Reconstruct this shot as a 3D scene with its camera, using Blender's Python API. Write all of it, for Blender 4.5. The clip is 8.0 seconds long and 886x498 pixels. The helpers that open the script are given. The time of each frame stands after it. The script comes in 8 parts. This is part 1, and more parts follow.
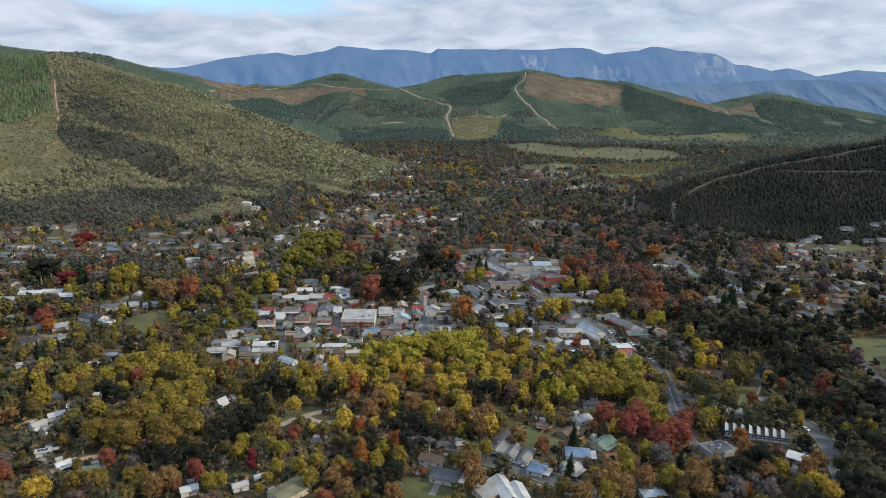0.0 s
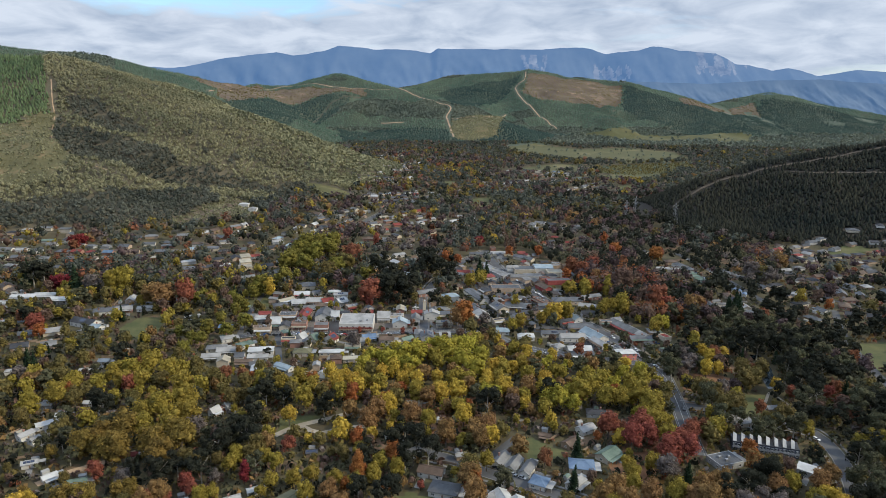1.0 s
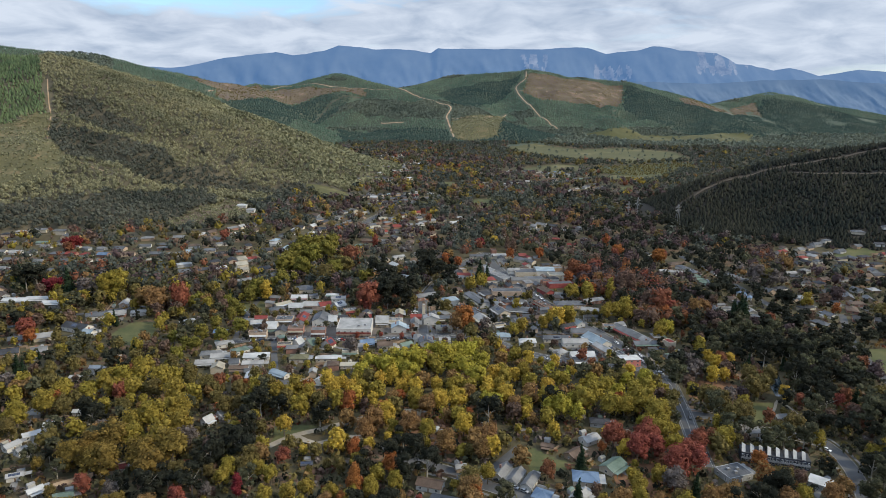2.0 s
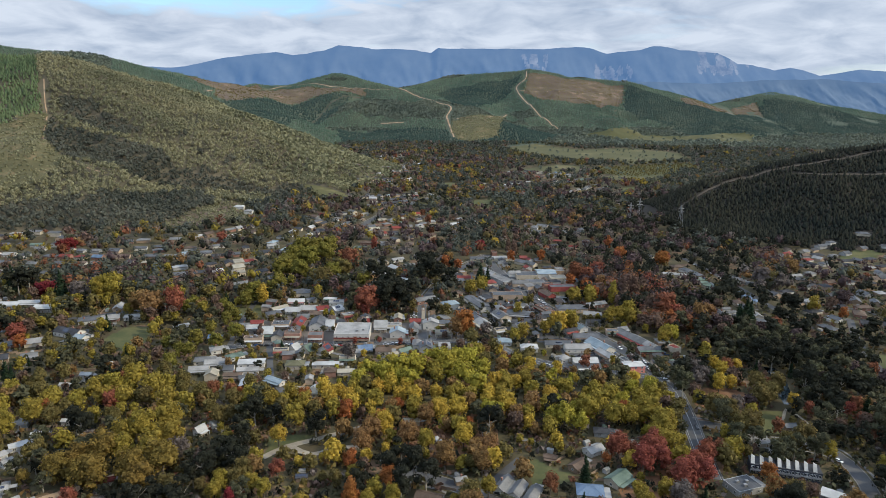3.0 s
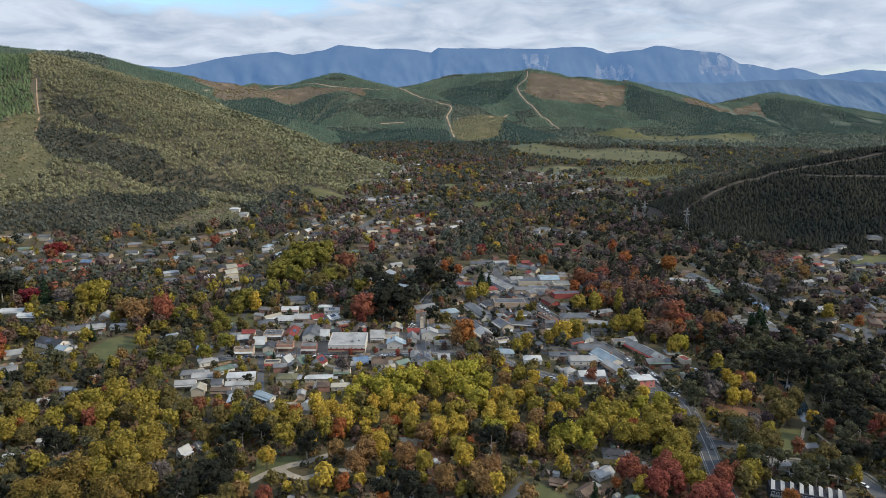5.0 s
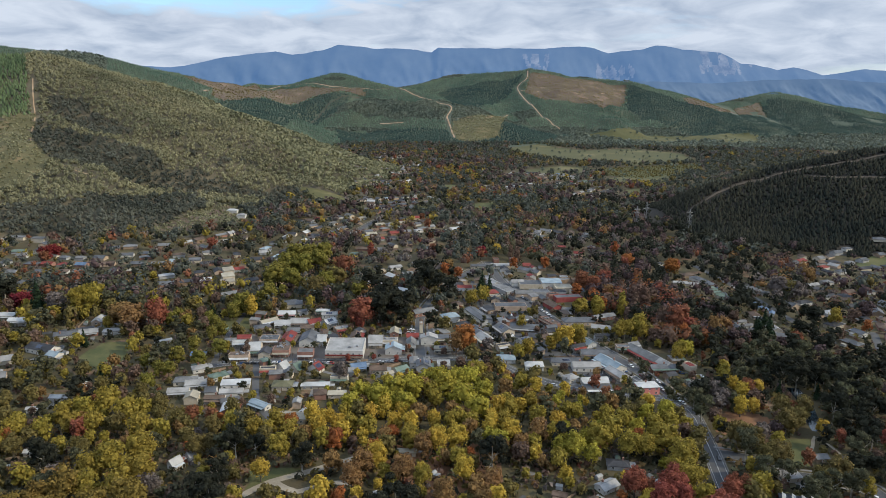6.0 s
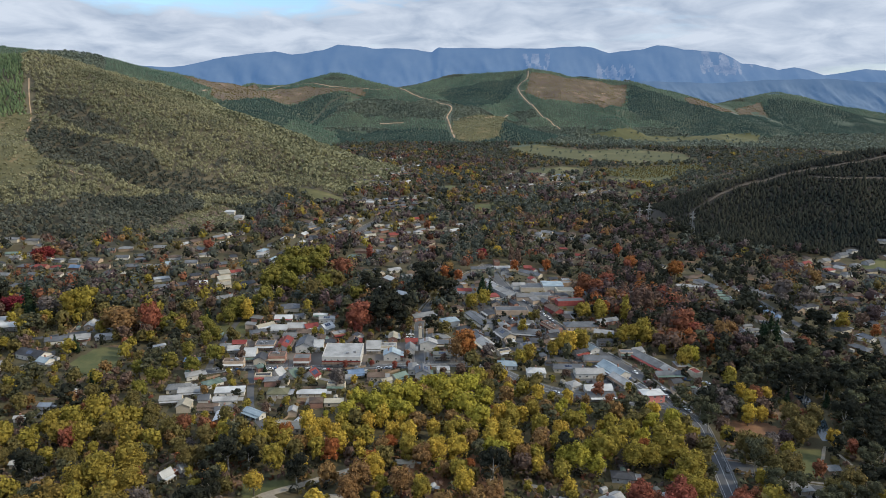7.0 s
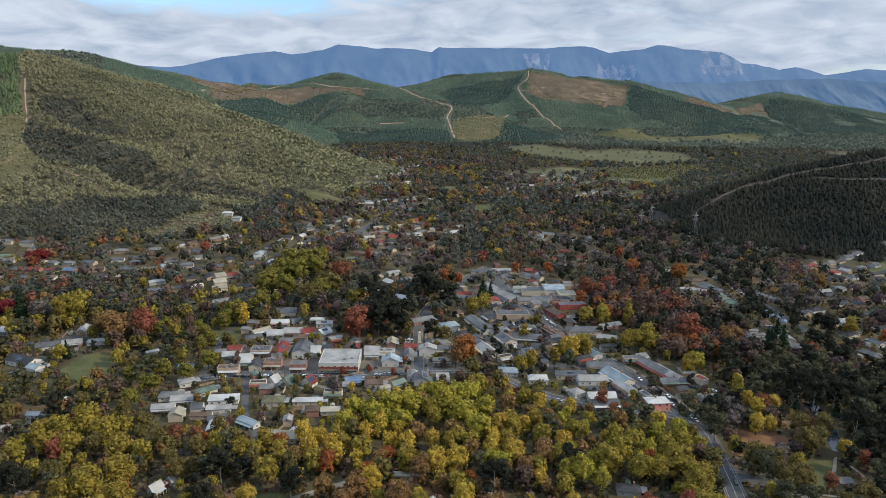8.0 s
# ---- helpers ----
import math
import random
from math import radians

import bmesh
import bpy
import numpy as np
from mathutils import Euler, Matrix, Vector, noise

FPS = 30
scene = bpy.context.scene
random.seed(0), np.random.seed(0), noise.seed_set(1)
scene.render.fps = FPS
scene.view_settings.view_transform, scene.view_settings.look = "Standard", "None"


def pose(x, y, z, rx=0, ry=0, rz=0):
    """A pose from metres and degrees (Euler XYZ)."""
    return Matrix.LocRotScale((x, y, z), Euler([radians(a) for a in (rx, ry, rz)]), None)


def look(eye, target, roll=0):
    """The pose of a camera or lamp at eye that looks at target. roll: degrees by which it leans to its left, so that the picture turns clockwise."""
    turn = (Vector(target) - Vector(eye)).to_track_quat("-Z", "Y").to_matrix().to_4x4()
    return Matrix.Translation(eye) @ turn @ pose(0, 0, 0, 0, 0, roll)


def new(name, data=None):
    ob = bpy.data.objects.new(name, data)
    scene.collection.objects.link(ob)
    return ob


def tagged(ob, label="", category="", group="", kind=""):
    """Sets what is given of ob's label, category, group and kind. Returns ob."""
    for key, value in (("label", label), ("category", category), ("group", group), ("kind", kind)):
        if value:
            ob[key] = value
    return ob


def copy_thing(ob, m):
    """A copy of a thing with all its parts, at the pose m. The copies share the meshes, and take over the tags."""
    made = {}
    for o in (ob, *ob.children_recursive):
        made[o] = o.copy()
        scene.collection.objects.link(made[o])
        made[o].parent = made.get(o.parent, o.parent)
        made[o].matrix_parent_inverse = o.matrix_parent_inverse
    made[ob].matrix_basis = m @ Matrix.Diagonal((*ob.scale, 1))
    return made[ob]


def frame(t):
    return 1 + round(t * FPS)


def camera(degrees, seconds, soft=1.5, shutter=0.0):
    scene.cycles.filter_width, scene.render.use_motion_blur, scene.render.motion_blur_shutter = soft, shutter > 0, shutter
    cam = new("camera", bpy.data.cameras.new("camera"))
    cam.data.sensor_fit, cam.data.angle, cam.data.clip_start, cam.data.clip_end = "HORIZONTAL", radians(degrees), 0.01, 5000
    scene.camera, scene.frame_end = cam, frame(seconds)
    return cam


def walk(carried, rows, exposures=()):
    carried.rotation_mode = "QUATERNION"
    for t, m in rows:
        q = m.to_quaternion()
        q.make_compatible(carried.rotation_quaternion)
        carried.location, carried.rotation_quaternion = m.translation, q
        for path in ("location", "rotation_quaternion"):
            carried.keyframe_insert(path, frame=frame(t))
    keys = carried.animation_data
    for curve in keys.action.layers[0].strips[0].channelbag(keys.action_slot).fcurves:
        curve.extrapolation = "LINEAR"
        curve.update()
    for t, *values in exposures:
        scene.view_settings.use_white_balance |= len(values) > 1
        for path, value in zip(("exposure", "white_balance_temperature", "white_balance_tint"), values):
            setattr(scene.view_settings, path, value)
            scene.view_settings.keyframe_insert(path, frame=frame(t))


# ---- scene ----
# camera and its flight
cam = camera(67.34, 8.0, soft=0.6)
PATH = [
    (0.0, look((0.00, 0.00, 195.00), (-0.42, 97.21, 171.56), 0.999)),
    (2.0, look((0.56, 23.68, 194.94), (0.09, 120.89, 171.47), 0.995)),
    (4.0, look((1.13, 47.08, 194.88), (0.60, 144.28, 171.39), 0.990)),
    (6.0, look((1.69, 70.18, 194.82), (1.10, 167.38, 171.31), 0.986)),
    (8.0, look((2.25, 93.00, 194.75), (1.61, 190.19, 171.23), 0.982)),
]
walk(cam, PATH, [(0.0, -0.10, 5720, 9), (4.0, -0.11, 5720, 9), (8.0, -0.17, 5720, 9)])

# world: a broken cloud deck over a blue sky, low sun through thin cloud
SUN_DIR = Vector((0.82, -0.16, 0.56)).normalized()
world = bpy.data.worlds.new("sky")
scene.world = world
world.use_nodes = True
wn, wl = world.node_tree.nodes, world.node_tree.links
wn.clear()


def wnode(kind, **values):
    n = wn.new(kind)
    for k, v in values.items():
        n.inputs[k].default_value = v
    return n


w_out = wnode("ShaderNodeOutputWorld")
w_sky = wn.new("ShaderNodeTexSky")
w_sky.sky_type, w_sky.sun_disc = "NISHITA", False
w_sky.sun_elevation = math.asin(SUN_DIR.z)
w_sky.sun_rotation = math.atan2(SUN_DIR.x, SUN_DIR.y)
w_co = wnode("ShaderNodeTexCoord")
w_sep = wnode("ShaderNodeSeparateXYZ")
wl.new(w_co.outputs["Generated"], w_sep.inputs[0])


def wmath(op, a, b=None):
    n = wn.new("ShaderNodeMath")
    n.operation = op
    for k, v in enumerate((a, b)):
        if v is None:
            continue
        if isinstance(v, (int, float)):
            n.inputs[k].default_value = v
        else:
            wl.new(v, n.inputs[k])
    return n.outputs[0]


w_up = wmath("ADD", wmath("MAXIMUM", w_sep.outputs["Z"], 0.0), 0.09)
w_flat = wnode("ShaderNodeCombineXYZ")
wl.new(wmath("DIVIDE", w_sep.outputs["X"], w_up), w_flat.inputs[0])
wl.new(wmath("DIVIDE", w_sep.outputs["Y"], w_up), w_flat.inputs[1])
w_n1 = wnode("ShaderNodeTexNoise", Scale=0.50, Detail=6.0, Roughness=0.55, Distortion=0.3)
w_n2 = wnode("ShaderNodeTexNoise", Scale=3.6, Detail=7.0, Roughness=0.55, Distortion=0.4)
w_high = wmath("ADD", wmath("MAXIMUM", w_sep.outputs["Z"], 0.0), 0.24)
w_puff = wnode("ShaderNodeCombineXYZ")
wl.new(wmath("DIVIDE", w_sep.outputs["X"], w_high), w_puff.inputs[0])
wl.new(wmath("DIVIDE", w_sep.outputs["Y"], w_high), w_puff.inputs[1])
wl.new(w_flat.outputs[0], w_n1.inputs["Vector"])
wl.new(w_puff.outputs[0], w_n2.inputs["Vector"])
w_mask = wnode("ShaderNodeMapRange")
wl.new(w_n1.outputs["Fac"], w_mask.inputs["Value"])
w_mask.inputs["From Min"].default_value, w_mask.inputs["From Max"].default_value = 0.20, 0.44
# one opening in the cloud deck, ahead and high
w_gap = wmath("ADD", wmath("POWER", wmath("MULTIPLY", wmath("ADD", w_sep.outputs["X"], 0.31), 5.0), 2.0), wmath("POWER", wmath("MULTIPLY", wmath("ADD", w_sep.outputs["Z"], -0.130), 30.0), 2.0))
w_open = wmath("ADD", wmath("MULTIPLY", w_gap, 0.22), wmath("MULTIPLY", wmath("SUBTRACT", 1.0, wmath("GREATER_THAN", w_sep.outputs["Y"], 0.0)), 2.0))
w_raw = wmath("MINIMUM", w_n1.outputs["Fac"], wmath("ADD", w_open, wmath("MULTIPLY", wmath("SUBTRACT", w_n2.outputs["Fac"], 0.4), 0.9)))
wl.new(w_raw, w_mask.inputs["Value"])
w_tone = wnode("ShaderNodeValToRGB")
w_tone.color_ramp.elements[0].position, w_tone.color_ramp.elements[0].color = 0.32, (0.50, 0.555, 0.635, 1)
w_tone.color_ramp.elements[1].position, w_tone.color_ramp.elements[1].color = 0.62, (0.84, 0.855, 0.875, 1)
wl.new(w_n2.outputs["Fac"], w_tone.inputs["Fac"])
w_blue = wn.new("ShaderNodeMix")
w_blue.data_type, w_blue.blend_type = "RGBA", "MULTIPLY"
w_blue.inputs["Factor"].default_value = 1.0
wl.new(w_sky.outputs[0], w_blue.inputs["A"])
w_blue.inputs["B"].default_value = (0.18, 0.197, 0.218, 1)
w_mix = wn.new("ShaderNodeMix")
w_mix.data_type = "RGBA"
wl.new(w_mask.outputs[0], w_mix.inputs["Factor"])
wl.new(w_blue.outputs["Result"], w_mix.inputs["A"])
wl.new(w_tone.outputs[0], w_mix.inputs["B"])
w_bg = wnode("ShaderNodeBackground", Strength=0.95)
# an overcast deck is brighter overhead than at the horizon
w_deck = wn.new("ShaderNodeVectorMath")
w_deck.operation = "SCALE"
wl.new(w_mix.outputs["Result"], w_deck.inputs[0])
wl.new(wmath("ADD", wmath("MULTIPLY", wmath("MAXIMUM", wmath("SUBTRACT", w_sep.outputs["Z"], 0.13), 0.0), 1.1), 1.0), w_deck.inputs["Scale"])
# the cloud thins overhead, where the blue above shows through it
w_high_mix = wn.new("ShaderNodeMix")
w_high_mix.data_type, w_high_mix.blend_type = "RGBA", "MULTIPLY"
wl.new(wmath("MINIMUM", wmath("MULTIPLY", wmath("MAXIMUM", wmath("SUBTRACT", w_sep.outputs["Z"], 0.16), 0.0), 3.0), 1.0), w_high_mix.inputs["Factor"])
wl.new(w_deck.outputs[0], w_high_mix.inputs["A"])
w_high_mix.inputs["B"].default_value = (0.90, 0.97, 1.05, 1)
wl.new(w_high_mix.outputs["Result"], w_bg.inputs["Color"])
wl.new(w_bg.outputs[0], w_out.inputs[0])

sun = new("sun", bpy.data.lights.new("sun", "SUN"))
sun.data.energy, sun.data.angle, sun.data.color = 4.5, radians(2.0), (1.0, 0.83, 0.55)
sun.matrix_world = look(SUN_DIR * 100, (0, 0, 0))


# ---- materials ----
def material(name, c1, c2, rough=0.85, scale=0.3, fine=4.0, bump=0.0, spread=0.0, island=False, metal=0.0, lift=0.0,
             spec=0.3, glow=None, c3=None):
    """Two colours mixed by noise at two scales, with value spread by object or island, and a fine relief."""
    m = bpy.data.materials.new(name)
    m.use_nodes = True
    nt = m.node_tree
    n, l = nt.nodes, nt.links
    b = n["Principled BSDF"]
    b.inputs["Roughness"].default_value, b.inputs["Metallic"].default_value = rough, metal
    b.inputs["Specular IOR Level"].default_value = spec
    co = n.new("ShaderNodeNewGeometry")
    big, small = n.new("ShaderNodeTexNoise"), n.new("ShaderNodeTexNoise")
    big.inputs["Scale"].default_value, small.inputs["Scale"].default_value = scale, fine
    big.inputs["Detail"].default_value = small.inputs["Detail"].default_value = 5.0
    for k in (big, small):
        l.new(co.outputs["Position"], k.inputs["Vector"])
    add = n.new("ShaderNodeMath")
    add.operation = "MULTIPLY_ADD"
    l.new(small.outputs["Fac"], add.inputs[0])
    add.inputs[1].default_value = 0.5
    half = n.new("ShaderNodeMath")
    half.operation = "MULTIPLY_ADD"
    l.new(big.outputs["Fac"], half.inputs[0])
    half.inputs[1].default_value, half.inputs[2].default_value = 1.6, -0.55
    l.new(half.outputs[0], add.inputs[2])
    ramp = n.new("ShaderNodeValToRGB")
    ramp.color_ramp.elements[0].position, ramp.color_ramp.elements[0].color = 0.2, (*c1, 1)
    ramp.color_ramp.elements[1].position, ramp.color_ramp.elements[1].color = 0.8, (*c2, 1)
    if c3:
        e = ramp.color_ramp.elements.new(0.62)
        e.color = (*c3, 1)
    l.new(add.outputs[0], ramp.inputs["Fac"])
    colour = ramp.outputs["Color"]
    if spread:
        hsv = n.new("ShaderNodeHueSaturation")
        rnd = co.outputs["Random Per Island"] if island else n.new("ShaderNodeObjectInfo").outputs["Random"]
        vr = n.new("ShaderNodeMapRange")
        vr.inputs["To Min"].default_value, vr.inputs["To Max"].default_value = 1 - spread, 1 + spread
        l.new(rnd, vr.inputs["Value"])
        l.new(vr.outputs[0], hsv.inputs["Value"])
        hue = n.new("ShaderNodeMath")
        hue.operation = "MULTIPLY_ADD"
        own = n.new("ShaderNodeObjectInfo")
        l.new(own.outputs["Random"], hue.inputs[0])
        hue.inputs[1].default_value, hue.inputs[2].default_value = 0.05 * spread, 0.5 - 0.025 * spread
        l.new(hue.outputs[0], hsv.inputs["Hue"])
        l.new(colour, hsv.inputs["Color"])
        colour = hsv.outputs["Color"]
    l.new(colour, b.inputs["Base Color"])
    if bump:
        bp = n.new("ShaderNodeBump")
        bp.inputs["Strength"].default_value, bp.inputs["Distance"].default_value = bump, lift or 0.1
        l.new(small.outputs["Fac"], bp.inputs["Height"])
        l.new(bp.outputs[0], b.inputs["Normal"])
    if glow:
        b.inputs["Emission Color"].default_value, b.inputs["Emission Strength"].default_value = (*glow, 1), 1.0
    return m


def thin(m, share=0.30):
    """Leaves let some light through."""
    n, l = m.node_tree.nodes, m.node_tree.links
    b, out = n["Principled BSDF"], n["Material Output"]
    t, mix = n.new("ShaderNodeBsdfTranslucent"), n.new("ShaderNodeMixShader")
    l.new(b.inputs["Base Color"].links[0].from_socket, t.inputs["Color"])
    mix.inputs[0].default_value = share
    l.new(b.outputs[0], mix.inputs[1])
    l.new(t.outputs[0], mix.inputs[2])
    l.new(mix.outputs[0], out.inputs["Surface"])
    return m


def leaf(name, c1, c2, spread=0.28):
    return thin(material(name, c1, c2, 0.85, 0.25, 4.5, bump=0.5, lift=0.2, spread=spread, island=True, spec=0.06))


M = {}
M["ground"] = material("town_ground", (0.060, 0.046, 0.024), (0.165, 0.10, 0.062), 0.95, 0.035, 0.6, 0.5, c3=(0.07, 0.06, 0.028), lift=0.4)
M["hill"] = material("forest_floor", (0.06, 0.055, 0.035), (0.12, 0.10, 0.065), 0.95, 0.02, 0.3, 0.5, lift=0.6)
# floor of the right-hand ridge, coloured darker for the shade on it
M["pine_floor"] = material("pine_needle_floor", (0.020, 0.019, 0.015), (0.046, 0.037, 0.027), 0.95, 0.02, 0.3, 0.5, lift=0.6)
M["far_floor"] = material("plantation_floor", (0.045, 0.062, 0.045), (0.085, 0.095, 0.062), 0.95, 0.008, 0.1, 0.5, lift=0.6)
M["asphalt"] = material("asphalt", (0.050, 0.050, 0.053), (0.092, 0.090, 0.089), 0.85, 0.08, 2.0, 0.2)
M["gravel"] = material("pale_gravel", (0.17, 0.145, 0.11), (0.30, 0.26, 0.20), 0.95, 0.1, 1.5, 0.3)
M["track"] = material("orange_dirt", (0.24, 0.16, 0.095), (0.37, 0.265, 0.17), 0.95, 0.05, 0.6, 0.3)
# ridge track dirt with its shade put into the colour
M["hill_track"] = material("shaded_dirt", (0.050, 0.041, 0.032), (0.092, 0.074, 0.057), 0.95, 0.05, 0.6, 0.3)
M["concrete"] = material("concrete", (0.12, 0.112, 0.104), (0.20, 0.19, 0.175), 0.9, 0.2, 2.0, 0.2)
M["lawn"] = material("mown_grass", (0.048, 0.058, 0.020), (0.10, 0.094, 0.036), 0.95, 0.05, 0.5, 0.4)
M["paddock"] = material("paddock_grass", (0.062, 0.064, 0.024), (0.125, 0.108, 0.046), 0.95, 0.008, 0.08, 0.4, c3=(0.078, 0.074, 0.028))
M["clearcut"] = material("cleared_slope", (0.090, 0.062, 0.046), (0.165, 0.112, 0.080), 0.95, 0.014, 0.12, 0.4, c3=(0.10, 0.078, 0.048))
M["scrub"] = material("regrowth_slope", (0.062, 0.058, 0.026), (0.150, 0.112, 0.058), 0.95, 0.03, 0.25, 0.6, c3=(0.090, 0.080, 0.036), lift=0.8)
M["litter"] = material("leaf_litter", (0.11, 0.055, 0.028), (0.21, 0.11, 0.055), 0.95, 0.08, 1.0, 0.4)
M["paver"] = material("warm_paving", (0.105, 0.082, 0.066), (0.185, 0.148, 0.122), 0.9, 0.06, 1.2, 0.3, c3=(0.12, 0.105, 0.09))
M["water"] = material("creek_water", (0.02, 0.03, 0.035), (0.03, 0.04, 0.045), 0.08, 0.2, 1.0, 0.05, spec=0.6)
M["line"] = material("road_paint", (0.32, 0.32, 0.31), (0.48, 0.48, 0.46), 0.7, 1.0, 6.0)
M["bark"] = material("bark", (0.06, 0.048, 0.038), (0.15, 0.125, 0.10), 0.95, 1.0, 6.0, 0.4)
M["pale_bark"] = material("pale_bark", (0.2, 0.18, 0.15), (0.38, 0.35, 0.30), 0.9, 1.0, 6.0, 0.3)

LEAVES = {
    "yellow": ((0.180, 0.142, 0.028), (0.305, 0.236, 0.046)),
    # gold and lime are bright kinds, raised further to imitate a sunlit patch
    "gold": ((0.315, 0.222, 0.036), (0.49, 0.35, 0.060)),
    "lime": ((0.205, 0.182, 0.028), (0.37, 0.32, 0.05)),
    "moss": ((0.118, 0.110, 0.024), (0.210, 0.186, 0.042)),
    # darker copy of yellow for the near-left trees, painting their cloud shade
    "mustard": ((0.130, 0.094, 0.026), (0.225, 0.158, 0.042)),
    "olive": ((0.098, 0.082, 0.030), (0.175, 0.138, 0.050)),
    "amber": ((0.165, 0.098, 0.042), (0.265, 0.162, 0.068)),
    "orange": ((0.21, 0.078, 0.028), (0.32, 0.135, 0.044)),
    "red": ((0.172, 0.056, 0.040), (0.285, 0.100, 0.066)),
    "crimson": ((0.115, 0.018, 0.022), (0.19, 0.036, 0.036)),
    "russet": ((0.15, 0.062, 0.036), (0.25, 0.11, 0.062)),
    "brown": ((0.100, 0.066, 0.050), (0.175, 0.115, 0.088)),
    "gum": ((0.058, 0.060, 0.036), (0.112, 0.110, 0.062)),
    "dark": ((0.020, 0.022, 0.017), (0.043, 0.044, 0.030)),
    "pine": ((0.014, 0.026, 0.015), (0.034, 0.052, 0.026)),
    # gum leaves with the valley's blue haze mixed into their colour
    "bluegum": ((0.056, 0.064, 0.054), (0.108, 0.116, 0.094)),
    "plum": ((0.066, 0.048, 0.048), (0.118, 0.084, 0.082)),
    "grey": ((0.105, 0.088, 0.080), (0.185, 0.155, 0.14)),
}

for k, (a, b) in LEAVES.items():
    M["leaf_" + k] = leaf(k + "_leaves", a, b)
M["hill_gum"] = thin(material("gum_forest", (0.135, 0.138, 0.084), (0.285, 0.268, 0.152), 0.75, 0.0055, 0.09, spread=0.24, island=True, spec=0.1), 0.32)
# darker gums of the gullies, also used to paint shadow patches
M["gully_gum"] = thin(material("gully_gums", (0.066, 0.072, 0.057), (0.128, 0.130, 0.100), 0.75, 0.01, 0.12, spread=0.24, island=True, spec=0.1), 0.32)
# blue in the far pine colour stands in for haze
M["hill_pine"] = thin(material("pine_plantation", (0.062, 0.098, 0.072), (0.118, 0.152, 0.100), 0.75, 0.005, 0.05, spread=0.22, island=True, spec=0.1), 0.32)
# old stands, and right far flanks darkened in place of cloud shade
M["old_pine"] = thin(material("old_pines", (0.026, 0.048, 0.042), (0.052, 0.078, 0.062), 0.75, 0.005, 0.05, spread=0.22, island=True, spec=0.1), 0.32)
M["ridge_pine"] = thin(material("ridge_pines", (0.062, 0.092, 0.046), (0.130, 0.162, 0.074), 0.75, 0.01, 0.1, spread=0.3, island=True, spec=0.1), 0.32)
# far gums are tinted bluish for haze too
M["far_gum"] = thin(material("far_gum_forest", (0.098, 0.118, 0.096), (0.165, 0.178, 0.136), 0.75, 0.006, 0.05, spread=0.22, island=True, spec=0.1), 0.32)
# dark pines, made darker still to hold the ridge's shade
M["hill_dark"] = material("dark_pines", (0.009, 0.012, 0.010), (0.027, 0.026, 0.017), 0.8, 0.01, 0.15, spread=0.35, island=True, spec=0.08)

ROOFS = {
    "white": ((0.58, 0.58, 0.56), (0.78, 0.77, 0.75)), "grey": ((0.20, 0.198, 0.194), (0.34, 0.335, 0.33)),
    "light": ((0.38, 0.37, 0.355), (0.57, 0.555, 0.53)), "dark": ((0.05, 0.052, 0.058), (0.10, 0.10, 0.11)),
    "blue": ((0.13, 0.20, 0.32), (0.24, 0.33, 0.46)), "paleblue": ((0.34, 0.43, 0.50), (0.50, 0.58, 0.62)),
    "green": ((0.13, 0.19, 0.15), (0.26, 0.33, 0.27)), "red": ((0.24, 0.045, 0.038), (0.38, 0.09, 0.07)),
    "brown": ((0.13, 0.09, 0.065), (0.24, 0.17, 0.125)), "cream": ((0.44, 0.39, 0.29), (0.60, 0.54, 0.42)),
    "olive": ((0.17, 0.165, 0.09), (0.27, 0.25, 0.15)), "slate": ((0.125, 0.130, 0.140), (0.215, 0.220, 0.235)),
}
for k, (a, b) in ROOFS.items():
    M["roof_" + k] = material(k + "_sheet_roof", tuple(0.47 * v for v in a), tuple(0.53 * v for v in b), 0.68, 0.15, 1.1, 0.15, spread=0.14, spec=0.2)
WALLS = {
    "white": ((0.42, 0.40, 0.37), (0.54, 0.52, 0.48)), "cream": ((0.38, 0.33, 0.25), (0.50, 0.44, 0.35)),
    "brick": ((0.20, 0.105, 0.078), (0.30, 0.17, 0.13)), "grey": ((0.25, 0.25, 0.25), (0.38, 0.38, 0.37)),
    "timber": ((0.17, 0.12, 0.08), (0.28, 0.21, 0.15)), "pink": ((0.50, 0.17, 0.15), (0.62, 0.25, 0.22)),
    "tan": ((0.30, 0.225, 0.165), (0.42, 0.33, 0.25)), "navy": ((0.03, 0.035, 0.05), (0.06, 0.07, 0.09)),
    "red": ((0.20, 0.045, 0.04), (0.29, 0.08, 0.07)),
}
for k, (a, b) in WALLS.items():
    M["wall_" + k] = material(k + "_wall", a, b, 0.85, 0.3, 3.0, 0.15, spread=0.1)
M["glass"] = material("window_glass", (0.02, 0.025, 0.03), (0.04, 0.045, 0.05), 0.1, 0.5, 2.0, spec=0.6)
M["frame"] = material("painted_frame", (0.55, 0.54, 0.52), (0.7, 0.69, 0.67), 0.6, 1.0, 5.0)
M["solar"] = material("solar_panel", (0.015, 0.02, 0.045), (0.03, 0.04, 0.07), 0.15, 0.5, 2.0, spec=0.6)
M["steel"] = material("galvanised_steel", (0.22, 0.225, 0.23), (0.36, 0.36, 0.37), 0.5, 1.0, 6.0, metal=0.6)
M["tyre"] = material("black_tyre", (0.015, 0.015, 0.015), (0.03, 0.03, 0.03), 0.8, 2.0, 9.0)
